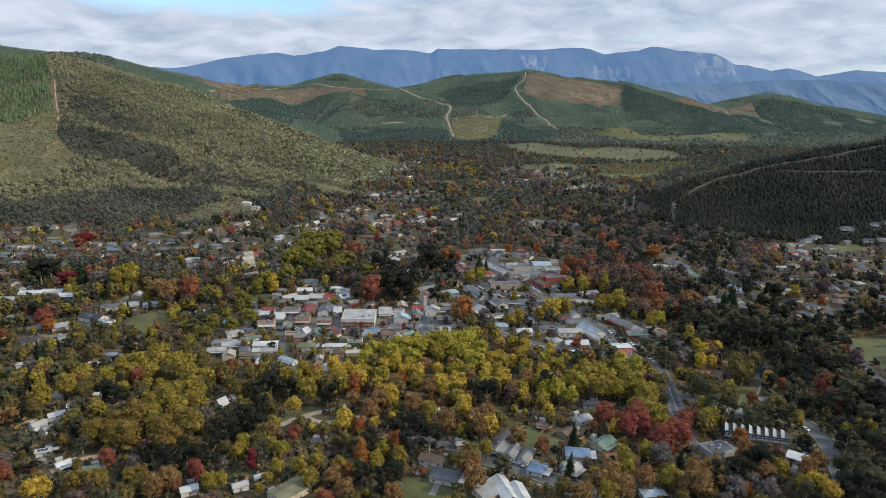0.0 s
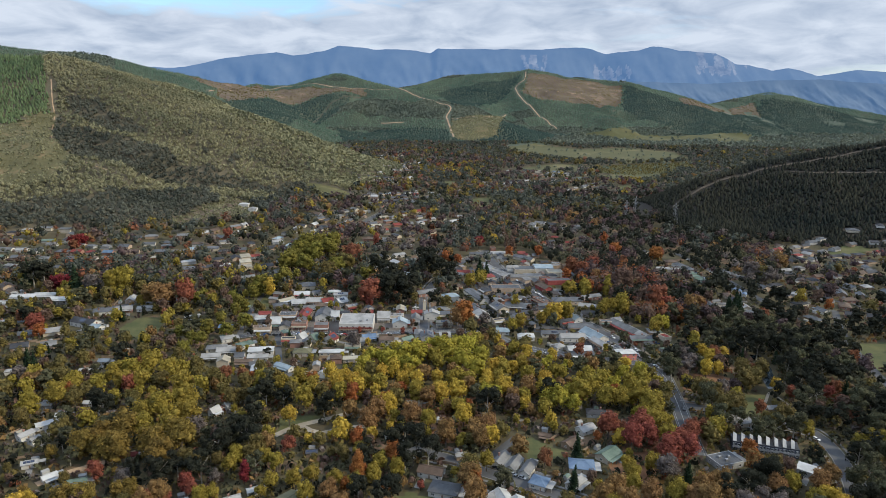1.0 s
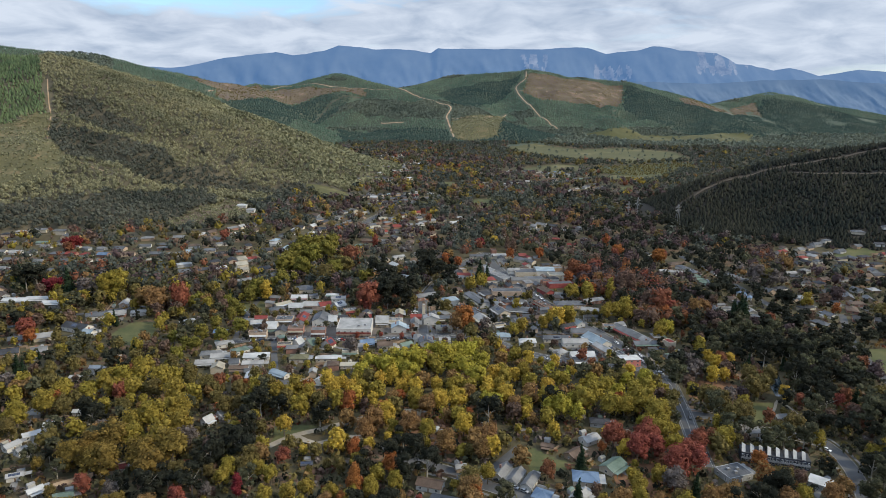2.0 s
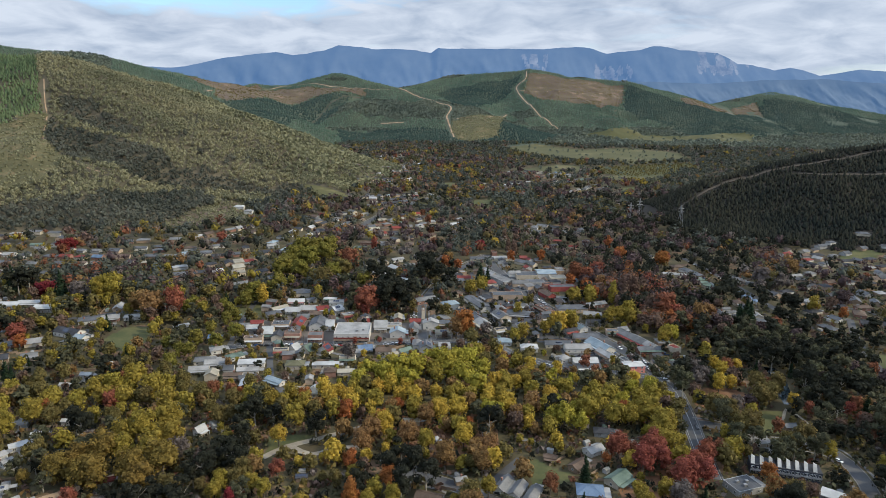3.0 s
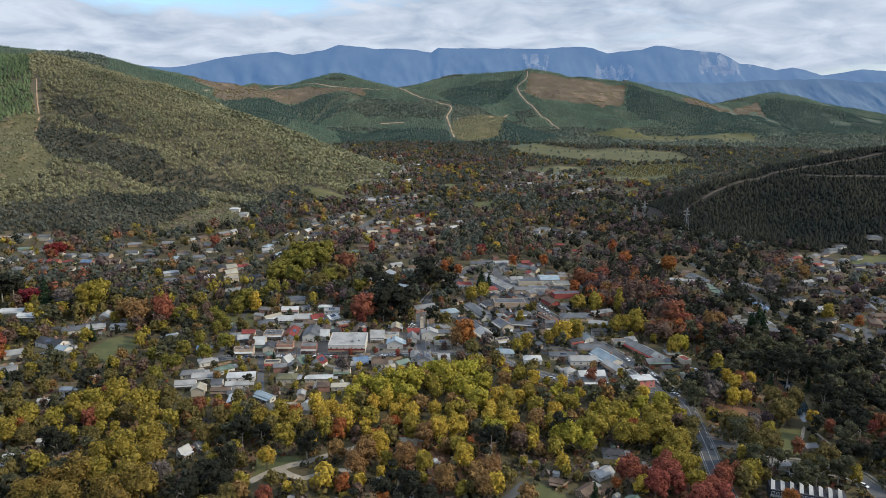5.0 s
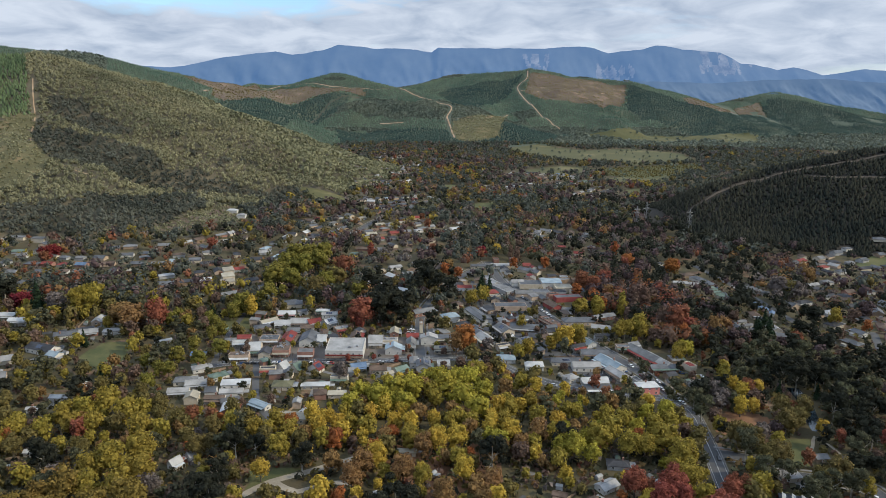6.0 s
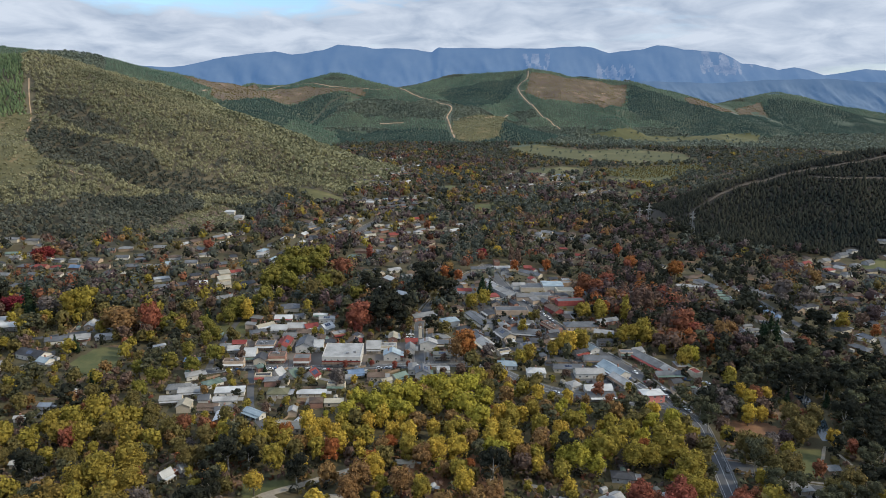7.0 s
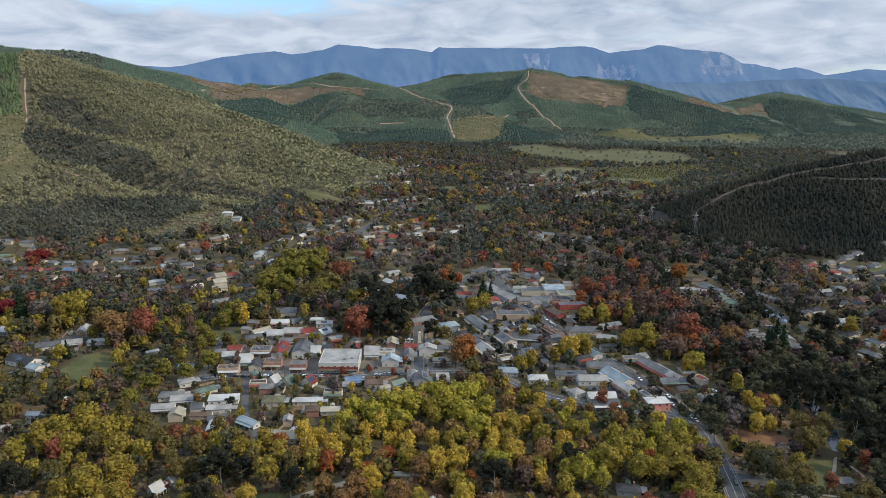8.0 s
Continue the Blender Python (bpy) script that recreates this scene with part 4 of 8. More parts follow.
def build_far_homes():
    for (roof, wall), rows in FAR_HOMES.items():
        walls, roofs = Shape(), Shape()
        for x, y, w, d, h, turn, style in rows:
            m = pose(x, y, ground_at(x, y) + 0.1, 0, 0, turn)
            for src, dst in zip(shell(w, d, h, style, 0.25 * d)[:2], (walls, roofs)):
                dst.add([tuple(m @ Vector(v)) for v in src.v], src.f)
        both = Shape().add(walls.v, walls.f, 0).add(roofs.v, roofs.f, 1)
        tagged(new("distant_houses", both.mesh("distant_houses", M["wall_" + wall], M["roof_" + roof])),
               f"distant {WALL_WORDS[wall]} houses with {ROOF_WORDS[roof]} roofs among trees", "houses", kind="stuff")


# ---- cars, poles ----
def car_template(colour):
    s = Shape()
    prof = [(-2.15, 0.35), (2.15, 0.35), (2.2, 0.7), (1.95, 0.86), (-2.05, 0.95), (-2.2, 0.75)]
    n = len(prof)
    s.add([(x, -0.88, z) for x, z in prof] + [(x, 0.88, z) for x, z in prof],
          [tuple(range(n)), tuple(range(n, 2 * n))[::-1]] + [((i + 1) % n, i, n + i, n + (i + 1) % n) for i in range(n)])
    cab = Shape()
    lo = [(-1.75, -0.8, 0.9), (1.05, -0.8, 0.87), (1.05, 0.8, 0.87), (-1.75, 0.8, 0.9)]
    hi = [(-1.35, -0.66, 1.42), (0.35, -0.66, 1.45), (0.35, 0.66, 1.45), (-1.35, 0.66, 1.42)]
    cab.add(lo + hi, [(0, 1, 5, 4), (1, 2, 6, 5), (2, 3, 7, 6), (3, 0, 4, 7)])
    roof = Shape().box(-1.36, -0.67, 1.42, 0.37, 0.67, 1.49)
    ob = new("car")
    part("body", s.mesh("body", M["car_" + colour]), ob)
    part("cabin_glass", cab.mesh("cabin_glass", M["glass"]), ob, "dark car windows")
    part("roof", roof.mesh("roof", M["car_" + colour]), ob)
    wheel = Shape().tube((0, -0.1, 0), (0, 0.1, 0), 0.33, 0.33, 10).mesh("wheel", M["tyre"])
    for x in (-1.35, 1.35):
        for y in (-0.82, 0.82):
            part("wheel", wheel, ob, "", pose(x, y, 0.33))
    return tagged(ob, f"{colour} passenger car with dark windows on the road", "car", "cars in town")


CARS = {}


def car(x, y, turn, colour):
    m = pose(x, y, ground_at(x, y) + 0.28, 0, 0, turn)
    if colour in CARS:
        return copy_thing(CARS[colour], m)
    CARS[colour] = car_template(colour)
    CARS[colour].matrix_basis = m
    return CARS[colour]


def cars_along(x0, y0, x1, y1, n, seed, off=0.0, nose=0):
    rng = random.Random(seed)
    t = math.degrees(math.atan2(y1 - y0, x1 - x0))
    for k in range(n):
        f = (k + rng.uniform(0.2, 0.8)) / n
        if rng.random() < 0.8:
            car(x0 + (x1 - x0) * f, y0 + (y1 - y0) * f, t + nose, rng.choice(("white", "white", "silver", "silver", "silver", "white", "black", "black", "red", "blue")))


def pole(x, y, h=9.0, turn=0):
    ob = new("power_pole")
    ob.matrix_basis = pose(x, y, ground_at(x, y), 0, 0, turn)
    part("shaft", Shape().tube((0, 0, -0.3), (0, 0, h), 0.2, 0.13, 8).mesh("shaft", M["bark"]), ob)
    part("crossarm", Shape().box(-1.2, -0.07, h - 0.8, 1.2, 0.07, h - 0.6).mesh("crossarm", M["bark"]), ob)
    for k in (-1.0, 0, 1.0):
        part("insulator", Shape().tube((k, 0, h - 0.6), (k, 0, h - 0.3), 0.06, 0.04, 6).mesh("insulator", M["frame"]), ob)
    return tagged(ob, "grey timber power pole with a crossarm", "power pole", "power poles")


def clock_tower(x, y):
    """The memorial clock tower in the middle of the town."""
    ob = new("clock_tower")
    ob.matrix_basis = pose(x, y, ground_at(x, y), 0, 0, 8)
    BLOCKED.append((x, y, 7))
    part("plinth", Shape().box(-2.4, -2.4, -0.3, 2.4, 2.4, 0.5).box(-1.9, -1.9, 0.5, 1.9, 1.9, 1.6).mesh("plinth", M["concrete"]), ob, "stepped pale stone plinth")
    part("shaft", Shape().box(-1.3, -1.3, 1.6, 1.3, 1.3, 9.0).mesh("shaft", M["wall_cream"]), ob, "cream rendered shaft")
    part("cornice", Shape().box(-1.6, -1.6, 9.0, 1.6, 1.6, 9.4).mesh("cornice", M["wall_tan"]), ob)
    part("clock_chamber", Shape().box(-1.35, -1.35, 9.4, 1.35, 1.35, 11.8).mesh("clock_chamber", M["wall_tan"]), ob)
    face = Shape().tube((0, 0.04, 0), (0, -0.06, 0), 0.85, 0.85, 16).mesh("clock_face", M["frame"])
    for k in range(4):
        part("clock_face", face, ob, "round white clock face", pose(0, 0, 10.6, 0, 0, 90 * k) @ pose(0, -1.37, 0))
    part("roof", Shape().add([(-1.7, -1.7, 11.8), (1.7, -1.7, 11.8), (1.7, 1.7, 11.8), (-1.7, 1.7, 11.8), (0, 0, 13.8)], [(3, 2, 1, 0), (0, 1, 4), (1, 2, 4), (2, 3, 4), (3, 0, 4)]).mesh("roof", M["roof_brown"]), ob, "brown pyramid roof")
    return tagged(ob, "cream clock tower with four clock faces and pyramid roof", "clock tower")


def pylon(x, y, h=34.0):
    ob = new("pylon")
    ob.matrix_basis = pose(x, y, ground_at(x, y), 0, 0, 20)
    legs = [(sx * 3.2, sy * 3.2) for sx, sy in ((-1, -1), (1, -1), (1, 1), (-1, 1))]
    for lx, ly in legs:
        part("leg", Shape().tube((lx, ly, -0.4), (lx * 0.12, ly * 0.12, h), 0.22, 0.12, 5).mesh("leg", M["steel"]), ob)
    brace = Shape()
    for k in range(7):
        z0, z1 = h * k / 7, h * (k + 1) / 7
        s0, s1 = 1 - 0.88 * k / 7, 1 - 0.88 * (k + 1) / 7
        for i in range(4):
            (ax, ay), (bx, by) = legs[i], legs[(i + 1) % 4]
            brace.tube((ax * s0, ay * s0, z0), (bx * s1, by * s1, z1), 0.09, 0.09, 4)
    part("bracing", brace.mesh("bracing", M["steel"]), ob)
    for z in (h * 0.72, h * 0.86):
        part("crossarm", Shape().tube((-5, 0, z), (5, 0, z), 0.2, 0.2, 4).tube((-5, 0, z), (0, 0, z + 2), 0.1, 0.1, 4).tube((5, 0, z), (0, 0, z + 2), 0.1, 0.1, 4).mesh("crossarm", M["steel"]), ob)
    return tagged(ob, "grey lattice steel transmission pylon", "pylon", "pylons")


build_ground()


# ---- roads and open ground ----
road("main_road", "grey asphalt main road with white painted lines", [(141.8, 344.0), (146.4, 376.0), (151.0, 404.0), (154.6, 432.0), (155.6, 456.0), (142.5, 472.0), (118.5, 476.0), (94.0, 484.0), (73.1, 492.0), (52.2, 508.0), (36.0, 528.0), (16.1, 532.0), (-22.0, 528.0), (-63.9, 520.0), (-106.1, 520.0), (-147.3, 516.0), (-176.0, 504.0)], 9.5, "asphalt", lines=True)
road("shopping_street", "grey asphalt street between shops", [(49.2, 816.0), (59.2, 736.0), (75.5, 672.0), (96.7, 612.0), (117.6, 564.0), (136.1, 524.0), (148.7, 484.0), (153.8, 464.0)], 7.5, "asphalt")
road("villa_street", "grey asphalt side street with footpaths", [(-27.0, 348.0), (2.4, 336.0), (20.8, 324.0), (44.0, 312.0), (65.5, 300.0), (88.3, 288.0)], 8, "asphalt")
road("lane", "narrow asphalt lane", [(21.7, 328.0), (31.5, 344.0), (43.3, 360.0)], 5, "asphalt", kerb=False)
road("east_road", "grey asphalt road curving past the terraces", [(153.4, 404.0), (168.2, 400.0), (183.6, 384.0), (206.7, 380.0), (220.0, 372.0), (221.1, 352.0), (216.6, 332.0), (207.5, 308.0)], 8, "asphalt")
road("clock_street", "asphalt street past the clock tower", [(-16.3, 528.0), (-19.2, 580.0), (-19.7, 624.0), (-7.9, 684.0), (14.1, 744.0), (49.2, 816.0)], 7, "asphalt")
road("park_street", "narrow asphalt street by the sports ground", [(-163.5, 508.0), (-171.5, 572.0), (-173.9, 632.0), (-167.8, 696.0)], 4.6, "asphalt", kerb=False)
road("cottage_street", "narrow asphalt street between cottages", [(-134.2, 516.0), (-124.5, 480.0), (-115.2, 452.0), (-95.3, 424.0)], 4.6, "asphalt", kerb=False)
road("west_street", "grey asphalt residential street", [(-386.5, 504.0), (-351.0, 536.0), (-325.2, 560.0), (-280.5, 584.0), (-244.9, 600.0)], 5.5, "asphalt", kerb=False)
road("caravan_track", "pale gravel track", [(-96.0, 356.0), (-85.3, 368.0), (-71.2, 376.0), (-58.4, 384.0), (-45.0, 392.0)], 4.5, "gravel", kerb=False)
road("caravan_loop", "pale gravel loop track", [(-83.6, 368.0), (-70.0, 360.0), (-56.1, 368.0), (-42.3, 368.0)], 4, "gravel", kerb=False)
road("dirt_road", "reddish dirt road under trees", [(-201.3, 304.0), (-190.2, 316.0), (-178.9, 324.0), (-165.8, 336.0)], 5, "track", kerb=False)
patch("paddock", "pale green paddock between tree lines", [(346, 1572), (447, 1652), (557, 1648), (480, 1532), (363, 1476)], "paddock", lift=0.6, step=9.0)
patch("paddock", "long pale paddock below the hills", [(155, 1680), (300, 1832), (402, 1768), (341, 1684), (192, 1628)], "paddock", lift=0.6, step=10.0)
patch("paddock", "olive paddock by the far homes", [(-37, 1392), (11, 1448), (47, 1400), (10, 1344)], "lawn", lift=0.6, step=8.0)
patch("leaf_litter", "brown fallen leaves on park ground", [(-35, 408), (2, 420), (29, 412), (33, 372), (6, 352), (-28, 364)], "litter", lift=0.03, step=4.0, clear=False)
patch("leaf_litter", "brown fallen leaves under street trees", [(90, 344), (112, 356), (128, 344), (116, 316), (90, 308)], "litter", lift=0.03, step=4.0, clear=False)
road("river_road", "asphalt road along the valley side", [(286.9, 820.0), (297.6, 752.0), (304.3, 688.0), (308.5, 624.0), (315.0, 576.0)], 7, "asphalt", kerb=False)
road("edge_street", "grey asphalt street in a suburb", [(363.8, 604.0), (337.7, 548.0), (319.3, 488.0), (303.7, 416.0)], 6, "asphalt", kerb=False)
road("creek_path", "pale concrete footpath", [(201, 399), (212, 414), (219, 425), (222, 417), (223, 406)], 1.8, "gravel", kerb=False)
road("far_street", "straight asphalt street", [(-125.1, 964.0), (-94.0, 1088.0), (-51.9, 1196.0), (-0.9, 1284.0)], 8, "asphalt")
patch("lawn", "bright green mown lawn", [(41, 356), (51, 360), (70, 344), (64, 336), (47, 336)], "lawn", lift=0.05, step=3.0)
patch("lawn", "green mown lawn among trees", [(-23, 300), (-15, 304), (5, 296), (19, 284), (-24, 280)], "lawn", lift=0.05, step=3.0)
patch("lawn", "green grass block beside homes", [(-265, 520), (-262, 548), (-241, 552), (-226, 504), (-252, 496)], "lawn", lift=0.05, step=3.0)
patch("lawn", "small grass clearing in the park", [(-99, 376), (-84, 380), (-72, 380), (-86, 364), (-95, 360)], "lawn", lift=0.04, step=3.0)
patch("sports_ground", "dry grass sports ground", [(-187, 600), (-171, 624), (-158, 616), (-162, 572), (-178, 572)], "paddock", lift=0.05, step=4.0)
patch("oval", "green sports oval with pale edge", [(485, 836), (516, 860), (540, 856), (544, 844), (508, 820), (479, 816)], "lawn", lift=0.3, step=5.0)
patch("lawn", "green grass reserve", [(334, 520), (373, 524), (331, 452), (314, 472)], "lawn", lift=0.05, step=4.0)
patch("leaf_litter", "orange-brown fallen leaves under park trees", [(169, 452), (193, 456), (205, 444), (189, 416), (172, 420), (163, 428)], "litter", lift=0.05, step=3.0)
patch("leaf_litter", "orange-brown bare soil under trees", [(-72, 424), (-53, 428), (-49, 408), (-65, 404)], "litter", lift=0.05, step=3.0)
patch("lawn", "grass bank by the creek", [(197, 420), (216, 424), (201, 392), (187, 392)], "lawn", lift=0.05, step=3.0)
creek([(225, 431), (228, 444), (236, 469), (239, 491)], 8, "still blue creek reflecting the sky")
patch("paddock", "olive-green grazing paddock", [(179, 2295), (311, 2427), (411, 2350), (461, 2304), (622, 2403), (755, 2255), (719, 1979), (486, 1866), (438, 1931), (353, 1916), (240, 2063)], "paddock", lift=0.8, step=14.0)
patch("paddock", "pale green grazing flat", [(562, 2825), (643, 2825), (883, 2951), (1091, 2915), (1215, 2984), (1333, 2967), (1132, 2713), (1051, 2801), (785, 2616), (666, 2765)], "paddock", lift=0.8, step=14.0)
patch("paddock", "grazing paddock below the hills", [(1050, 2768), (1244, 2992), (1304, 2896), (1287, 2752), (1084, 2648)], "paddock", lift=0.8, step=14.0)
ORCHARD = [(390, 1781), (698, 1930), (644, 1753), (443, 1586), (375, 1645)]
patch("paddock", "orchard flat with short grass", ORCHARD, "lawn", lift=0.6, step=10.0)
patch("paddock", "open green paddock beside forest", [(-259, 1207), (-208, 1211), (-156, 1205), (-187, 1143), (-231, 1169)], "paddock", lift=0.6, step=8.0)
patch("paddock", "small bright green paddock", [(41, 1208), (78, 1224), (75, 1128), (43, 1124)], "lawn", lift=0.6, step=8.0)
patch("paddock", "bright green paddock", [(356, 1404), (398, 1428), (364, 1312), (335, 1308)], "lawn", lift=0.6, step=8.0)
patch("regrowth_slope", "dry brown clearing above homes", [(-381, 894), (-351, 1041), (-335, 1085), (-310, 1062), (-273, 987), (-294, 943), (-330, 927), (-353, 883)], "clearcut", lift=0.6, step=8.0)
patch("cleared_slope", "brown cleared slope on the hill", [(436, 3788), (790, 3760), (945, 3757), (869, 3450), (713, 3223), (561, 3286), (451, 3279), (370, 3422)], "clearcut", lift=1.0, step=14.0)
patch("cleared_slope", "brown cleared slope below the crest", [(-885, 2612), (-840, 2865), (-765, 3142), (-525, 3110), (-395, 3101), (-363, 3040), (-584, 3010), (-747, 2779), (-777, 2403), (-825, 2430)], "clearcut", lift=1.0, step=14.0)
patch("cleared_slope", "brown cleared far slope", [(-1019, 2656), (-858, 3104), (-812, 3024), (-834, 2688), (-919, 2616)], "clearcut", lift=1.0, step=14.0)
patch("cleared_slope", "brown cleared slope on far hill", [(1169, 3525), (1698, 3830), (1634, 3563), (1434, 3476), (1177, 3332)], "clearcut", lift=1.0, step=14.0)
patch("regrowth_slope", "rough slope of grass and low regrowth", [(-697, 1201), (-659, 1119), (-589, 1064), (-577, 975), (-596, 949), (-683, 934), (-745, 1034), (-753, 1128), (-728, 1168)], "scrub", lift=0.8, step=10.0)
patch("regrowth_slope", "olive slope of young regrowth", [(15, 2600), (251, 3016), (185, 2520), (86, 2392), (27, 2408)], "scrub", lift=1.0, step=14.0)
road("fire_track", "orange dirt track down the ridge", [(-366, 3306), (-188, 3060), (-57, 2897), (8, 2809), (-7, 2684), (9, 2534), (21, 2424)], 6, "track", kerb=False, lift=1.5, margin=7)
road("fire_track", "orange dirt track under the crest", [(-839, 2990), (-732, 3228), (-528, 3126), (-395, 3101), (-267, 3099)], 5, "track", kerb=False, lift=1.5, margin=7)
road("fire_track", "orange dirt track across the slope", [(8, 2636), (130, 2753), (257, 3041)], 5, "track", kerb=False, lift=1.5, margin=7)
road("fire_track", "orange dirt track over the summit", [(424, 3821), (404, 3679), (343, 3525), (384, 3158), (465, 2897)], 5, "track", kerb=False, lift=1.5, margin=7)
road("fire_track", "pale track across cleared slope", [(355, 3472), (472, 3446), (612, 3432), (743, 3512), (893, 3630)], 6, "track", kerb=False, lift=1.5, margin=7)
road("fire_track", "short pale track in plantation", [(-263, 2662), (-217, 2646), (-172, 2641)], 6, "track", kerb=False, lift=1.5, margin=7)
road("fire_track", "pale track across the brown slope", [(-858, 2452), (-874, 2822), (-853, 3041)], 6, "track", kerb=False, lift=1.5, margin=7)
road("fire_track", "dark track up the gully", [(-547, 2394), (-512, 2879), (-386, 3025)], 3, "hill_track", kerb=False, lift=1.5, margin=2)
road("fire_track", "faint track round the hillside", [(-384, 3009), (-250, 2907), (-128, 2866)], 2.5, "hill_track", kerb=False, lift=1.5, margin=2)
road("fire_track", "pale firebreak down the ridge", [(-751, 1301), (-720, 1244), (-693, 1199), (-661, 1128), (-613, 1075), (-575, 1054)], 1.9, "track", kerb=False, lift=0.8, margin=2.5)
road("fire_track", "faint track along the foot of the hill", [(-575, 1054), (-543, 1042), (-518, 1036)], 2.2, "track", kerb=False, lift=0.8, margin=1)
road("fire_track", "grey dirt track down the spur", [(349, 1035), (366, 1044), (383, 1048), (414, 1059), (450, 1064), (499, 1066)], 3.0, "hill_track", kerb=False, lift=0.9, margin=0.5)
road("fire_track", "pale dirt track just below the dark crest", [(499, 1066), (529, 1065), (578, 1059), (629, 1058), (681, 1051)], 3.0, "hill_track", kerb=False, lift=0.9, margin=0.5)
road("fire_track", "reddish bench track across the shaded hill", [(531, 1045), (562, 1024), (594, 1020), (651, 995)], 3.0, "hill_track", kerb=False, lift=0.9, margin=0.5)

# ---- buildings of the foreground ----
house(31.8, 332.0, 12.9, 5.6, 2.8, 63, "grey", "white", "gable", rise=1.8)
house(38.6, 328.0, 12.9, 5.6, 2.8, 63, "grey", "white", "gable", rise=1.8)
house(45.3, 324.0, 12.9, 5.6, 2.8, 63, "grey", "white", "gable", rise=1.8)
house(49.8, 312.0, 8.4, 8.4, 2.8, -27, "blue", "white", "hip")
house(74.2, 328.0, 12.9, 9.9, 2.9, -7, "blue", "cream", "hip")
house(68.3, 312.0, 10.6, 6.1, 2.9, 48, "light", "white", "gable", rise=1.7)
house(91.1, 340.0, 12.9, 8.4, 2.8, 43, "green", "cream", "gable")
house(73.1, 352.0, 10.6, 6.1, 2.6, 43, "brown", "timber", "gable")
house(84.4, 368.0, 10.6, 6.8, 2.6, 33, "light", "white", "gable")
house(94.7, 388.0, 11.4, 6.8, 2.6, -7, "dark", "grey", "hip")
house(59.4, 360.0, 6.8, 3.8, 2.1, -17, "brown", "timber", "gable")
house(31.3, 292.0, 19.8, 8.4, 3.4, 288, "white", "cream", "gable", rise=2.0)
house(24.3, 292.0, 15.2, 10.6, 3.1, 33, "light", "cream", "skillion")
house(38.4, 288.0, 16.7, 7.6, 3.4, 283, "white", "cream", "gable")
house(-5.1, 320.0, 12.9, 7.6, 2.8, -17, "brown", "white", "gable")
house(1.9, 304.0, 14.4, 9.9, 2.9, -15, "slate", "white", "hip")
house(103.2, 292.0, 9.1, 6.8, 2.8, 10, "paleblue", "white", "hip")
house(153.2, 336.0, 15.2, 11.4, 3.1, 20, "slate", "grey", "flat", rise=0.4)
house(194.0, 328.0, 9.9, 6.8, 2.8, -38, "white", "grey", "skillion")
house(111.2, 372.0, 6.1, 3.8, 2.2, 20, "white", "white", "gable")
house(181.8, 380.0, 10.6, 6.1, 2.6, 10, "light", "cream", "skillion")
house(175.0, 388.0, 6.8, 5.3, 2.6, 10, "light", "cream", "skillion")
house(-74.4, 288.0, 18.2, 11.4, 3.6, 50, "olive", "cream", "gable", rise=1.4)
house(-233.8, 348.0, 8.0, 5.3, 2.8, 65, "light", "white", "gable")
house(-230.2, 360.0, 8.5, 5.3, 2.8, 40, "white", "white", "gable")
house(-226.1, 344.0, 5.2, 4.2, 2.6, 65, "light", "white", "gable")
house(-226.7, 372.0, 6.2, 4.2, 2.6, 20, "white", "grey", "gable")
house(-196.8, 308.0, 6.8, 4.7, 2.6, 50, "white", "cream", "gable")
house(-180.4, 304.0, 8.5, 4.7, 2.6, 20, "green", "white", "gable")
house(-213.9, 320.0, 7.4, 4.2, 2.6, 25, "light", "white", "gable")
house(-168.3, 328.0, 12.5, 4.2, 2.6, 24, "red", "cream", "gable")
house(-123.6, 288.0, 8.0, 5.3, 2.8, 30, "white", "white", "gable")
house(-99.8, 292.0, 7.4, 4.7, 2.8, 30, "light", "white", "gable")
house(-92.2, 300.0, 5.2, 3.6, 2.6, 30, "white", "white", "gable")
house(-138.3, 380.0, 6.2, 4.7, 2.9, 60, "white", "white", "gable", rise=2.3)
house(-132.7, 388.0, 5.2, 4.7, 2.9, 60, "light", "white", "gable", rise=2.0)
house(-129.7, 396.0, 5.2, 4.2, 2.8, 40, "white", "white", "hip")
house(-47.4, 376.0, 4.6, 3.0, 2.4, 80, "light", "cream", "gable", name='caravan_cabin')
house(-31.0, 356.0, 4.0, 2.4, 2.4, 80, "white", "white", "gable", name='caravan_cabin')
house(-3.0, 376.0, 3.4, 1.7, 2.2, 70, "white", "white", "gable", name='caravan_cabin')
house(-70.5, 336.0, 5.7, 3.6, 2.6, 10, "dark", "timber", "gable")
house(-18.0, 396.0, 9.7, 3.0, 2.6, 0, "cream", "cream", "skillion")
house(25.4, 384.0, 2.9, 1.7, 2.2, 30, "white", "white", "gable", name='caravan_cabin')
house(10.3, 336.0, 5.7, 3.6, 2.6, 20, "light", "timber", "gable")
house(44.5, 380.0, 5.2, 3.0, 2.6, 70, "brown", "timber", "gable")
house(-362.3, 524.0, 9.7, 6.5, 2.8, 10, "light", "white", "hip")
house(-241.6, 452.0, 7.4, 4.7, 2.6, 0, "white", "white", "gable")
house(-295.3, 432.0, 7.4, 4.7, 2.6, 20, "light", "white", "hip")
house(-243.8, 384.0, 8.0, 4.7, 2.6, 15, "light", "grey", "gable")
house(-219.2, 388.0, 5.2, 3.6, 2.6, 0, "white", "cream", "gable")
house(-247.8, 436.0, 5.2, 3.6, 2.6, 10, "light", "white", "gable")
house(-236.4, 472.0, 5.7, 4.2, 2.6, 0, "white", "white", "gable")
house(208.0, 399.0, 7.0, 5.0, 2.6, 8, "grey", "timber", "gable", name="shelter")
terrace(166.6, 354.5, -16)
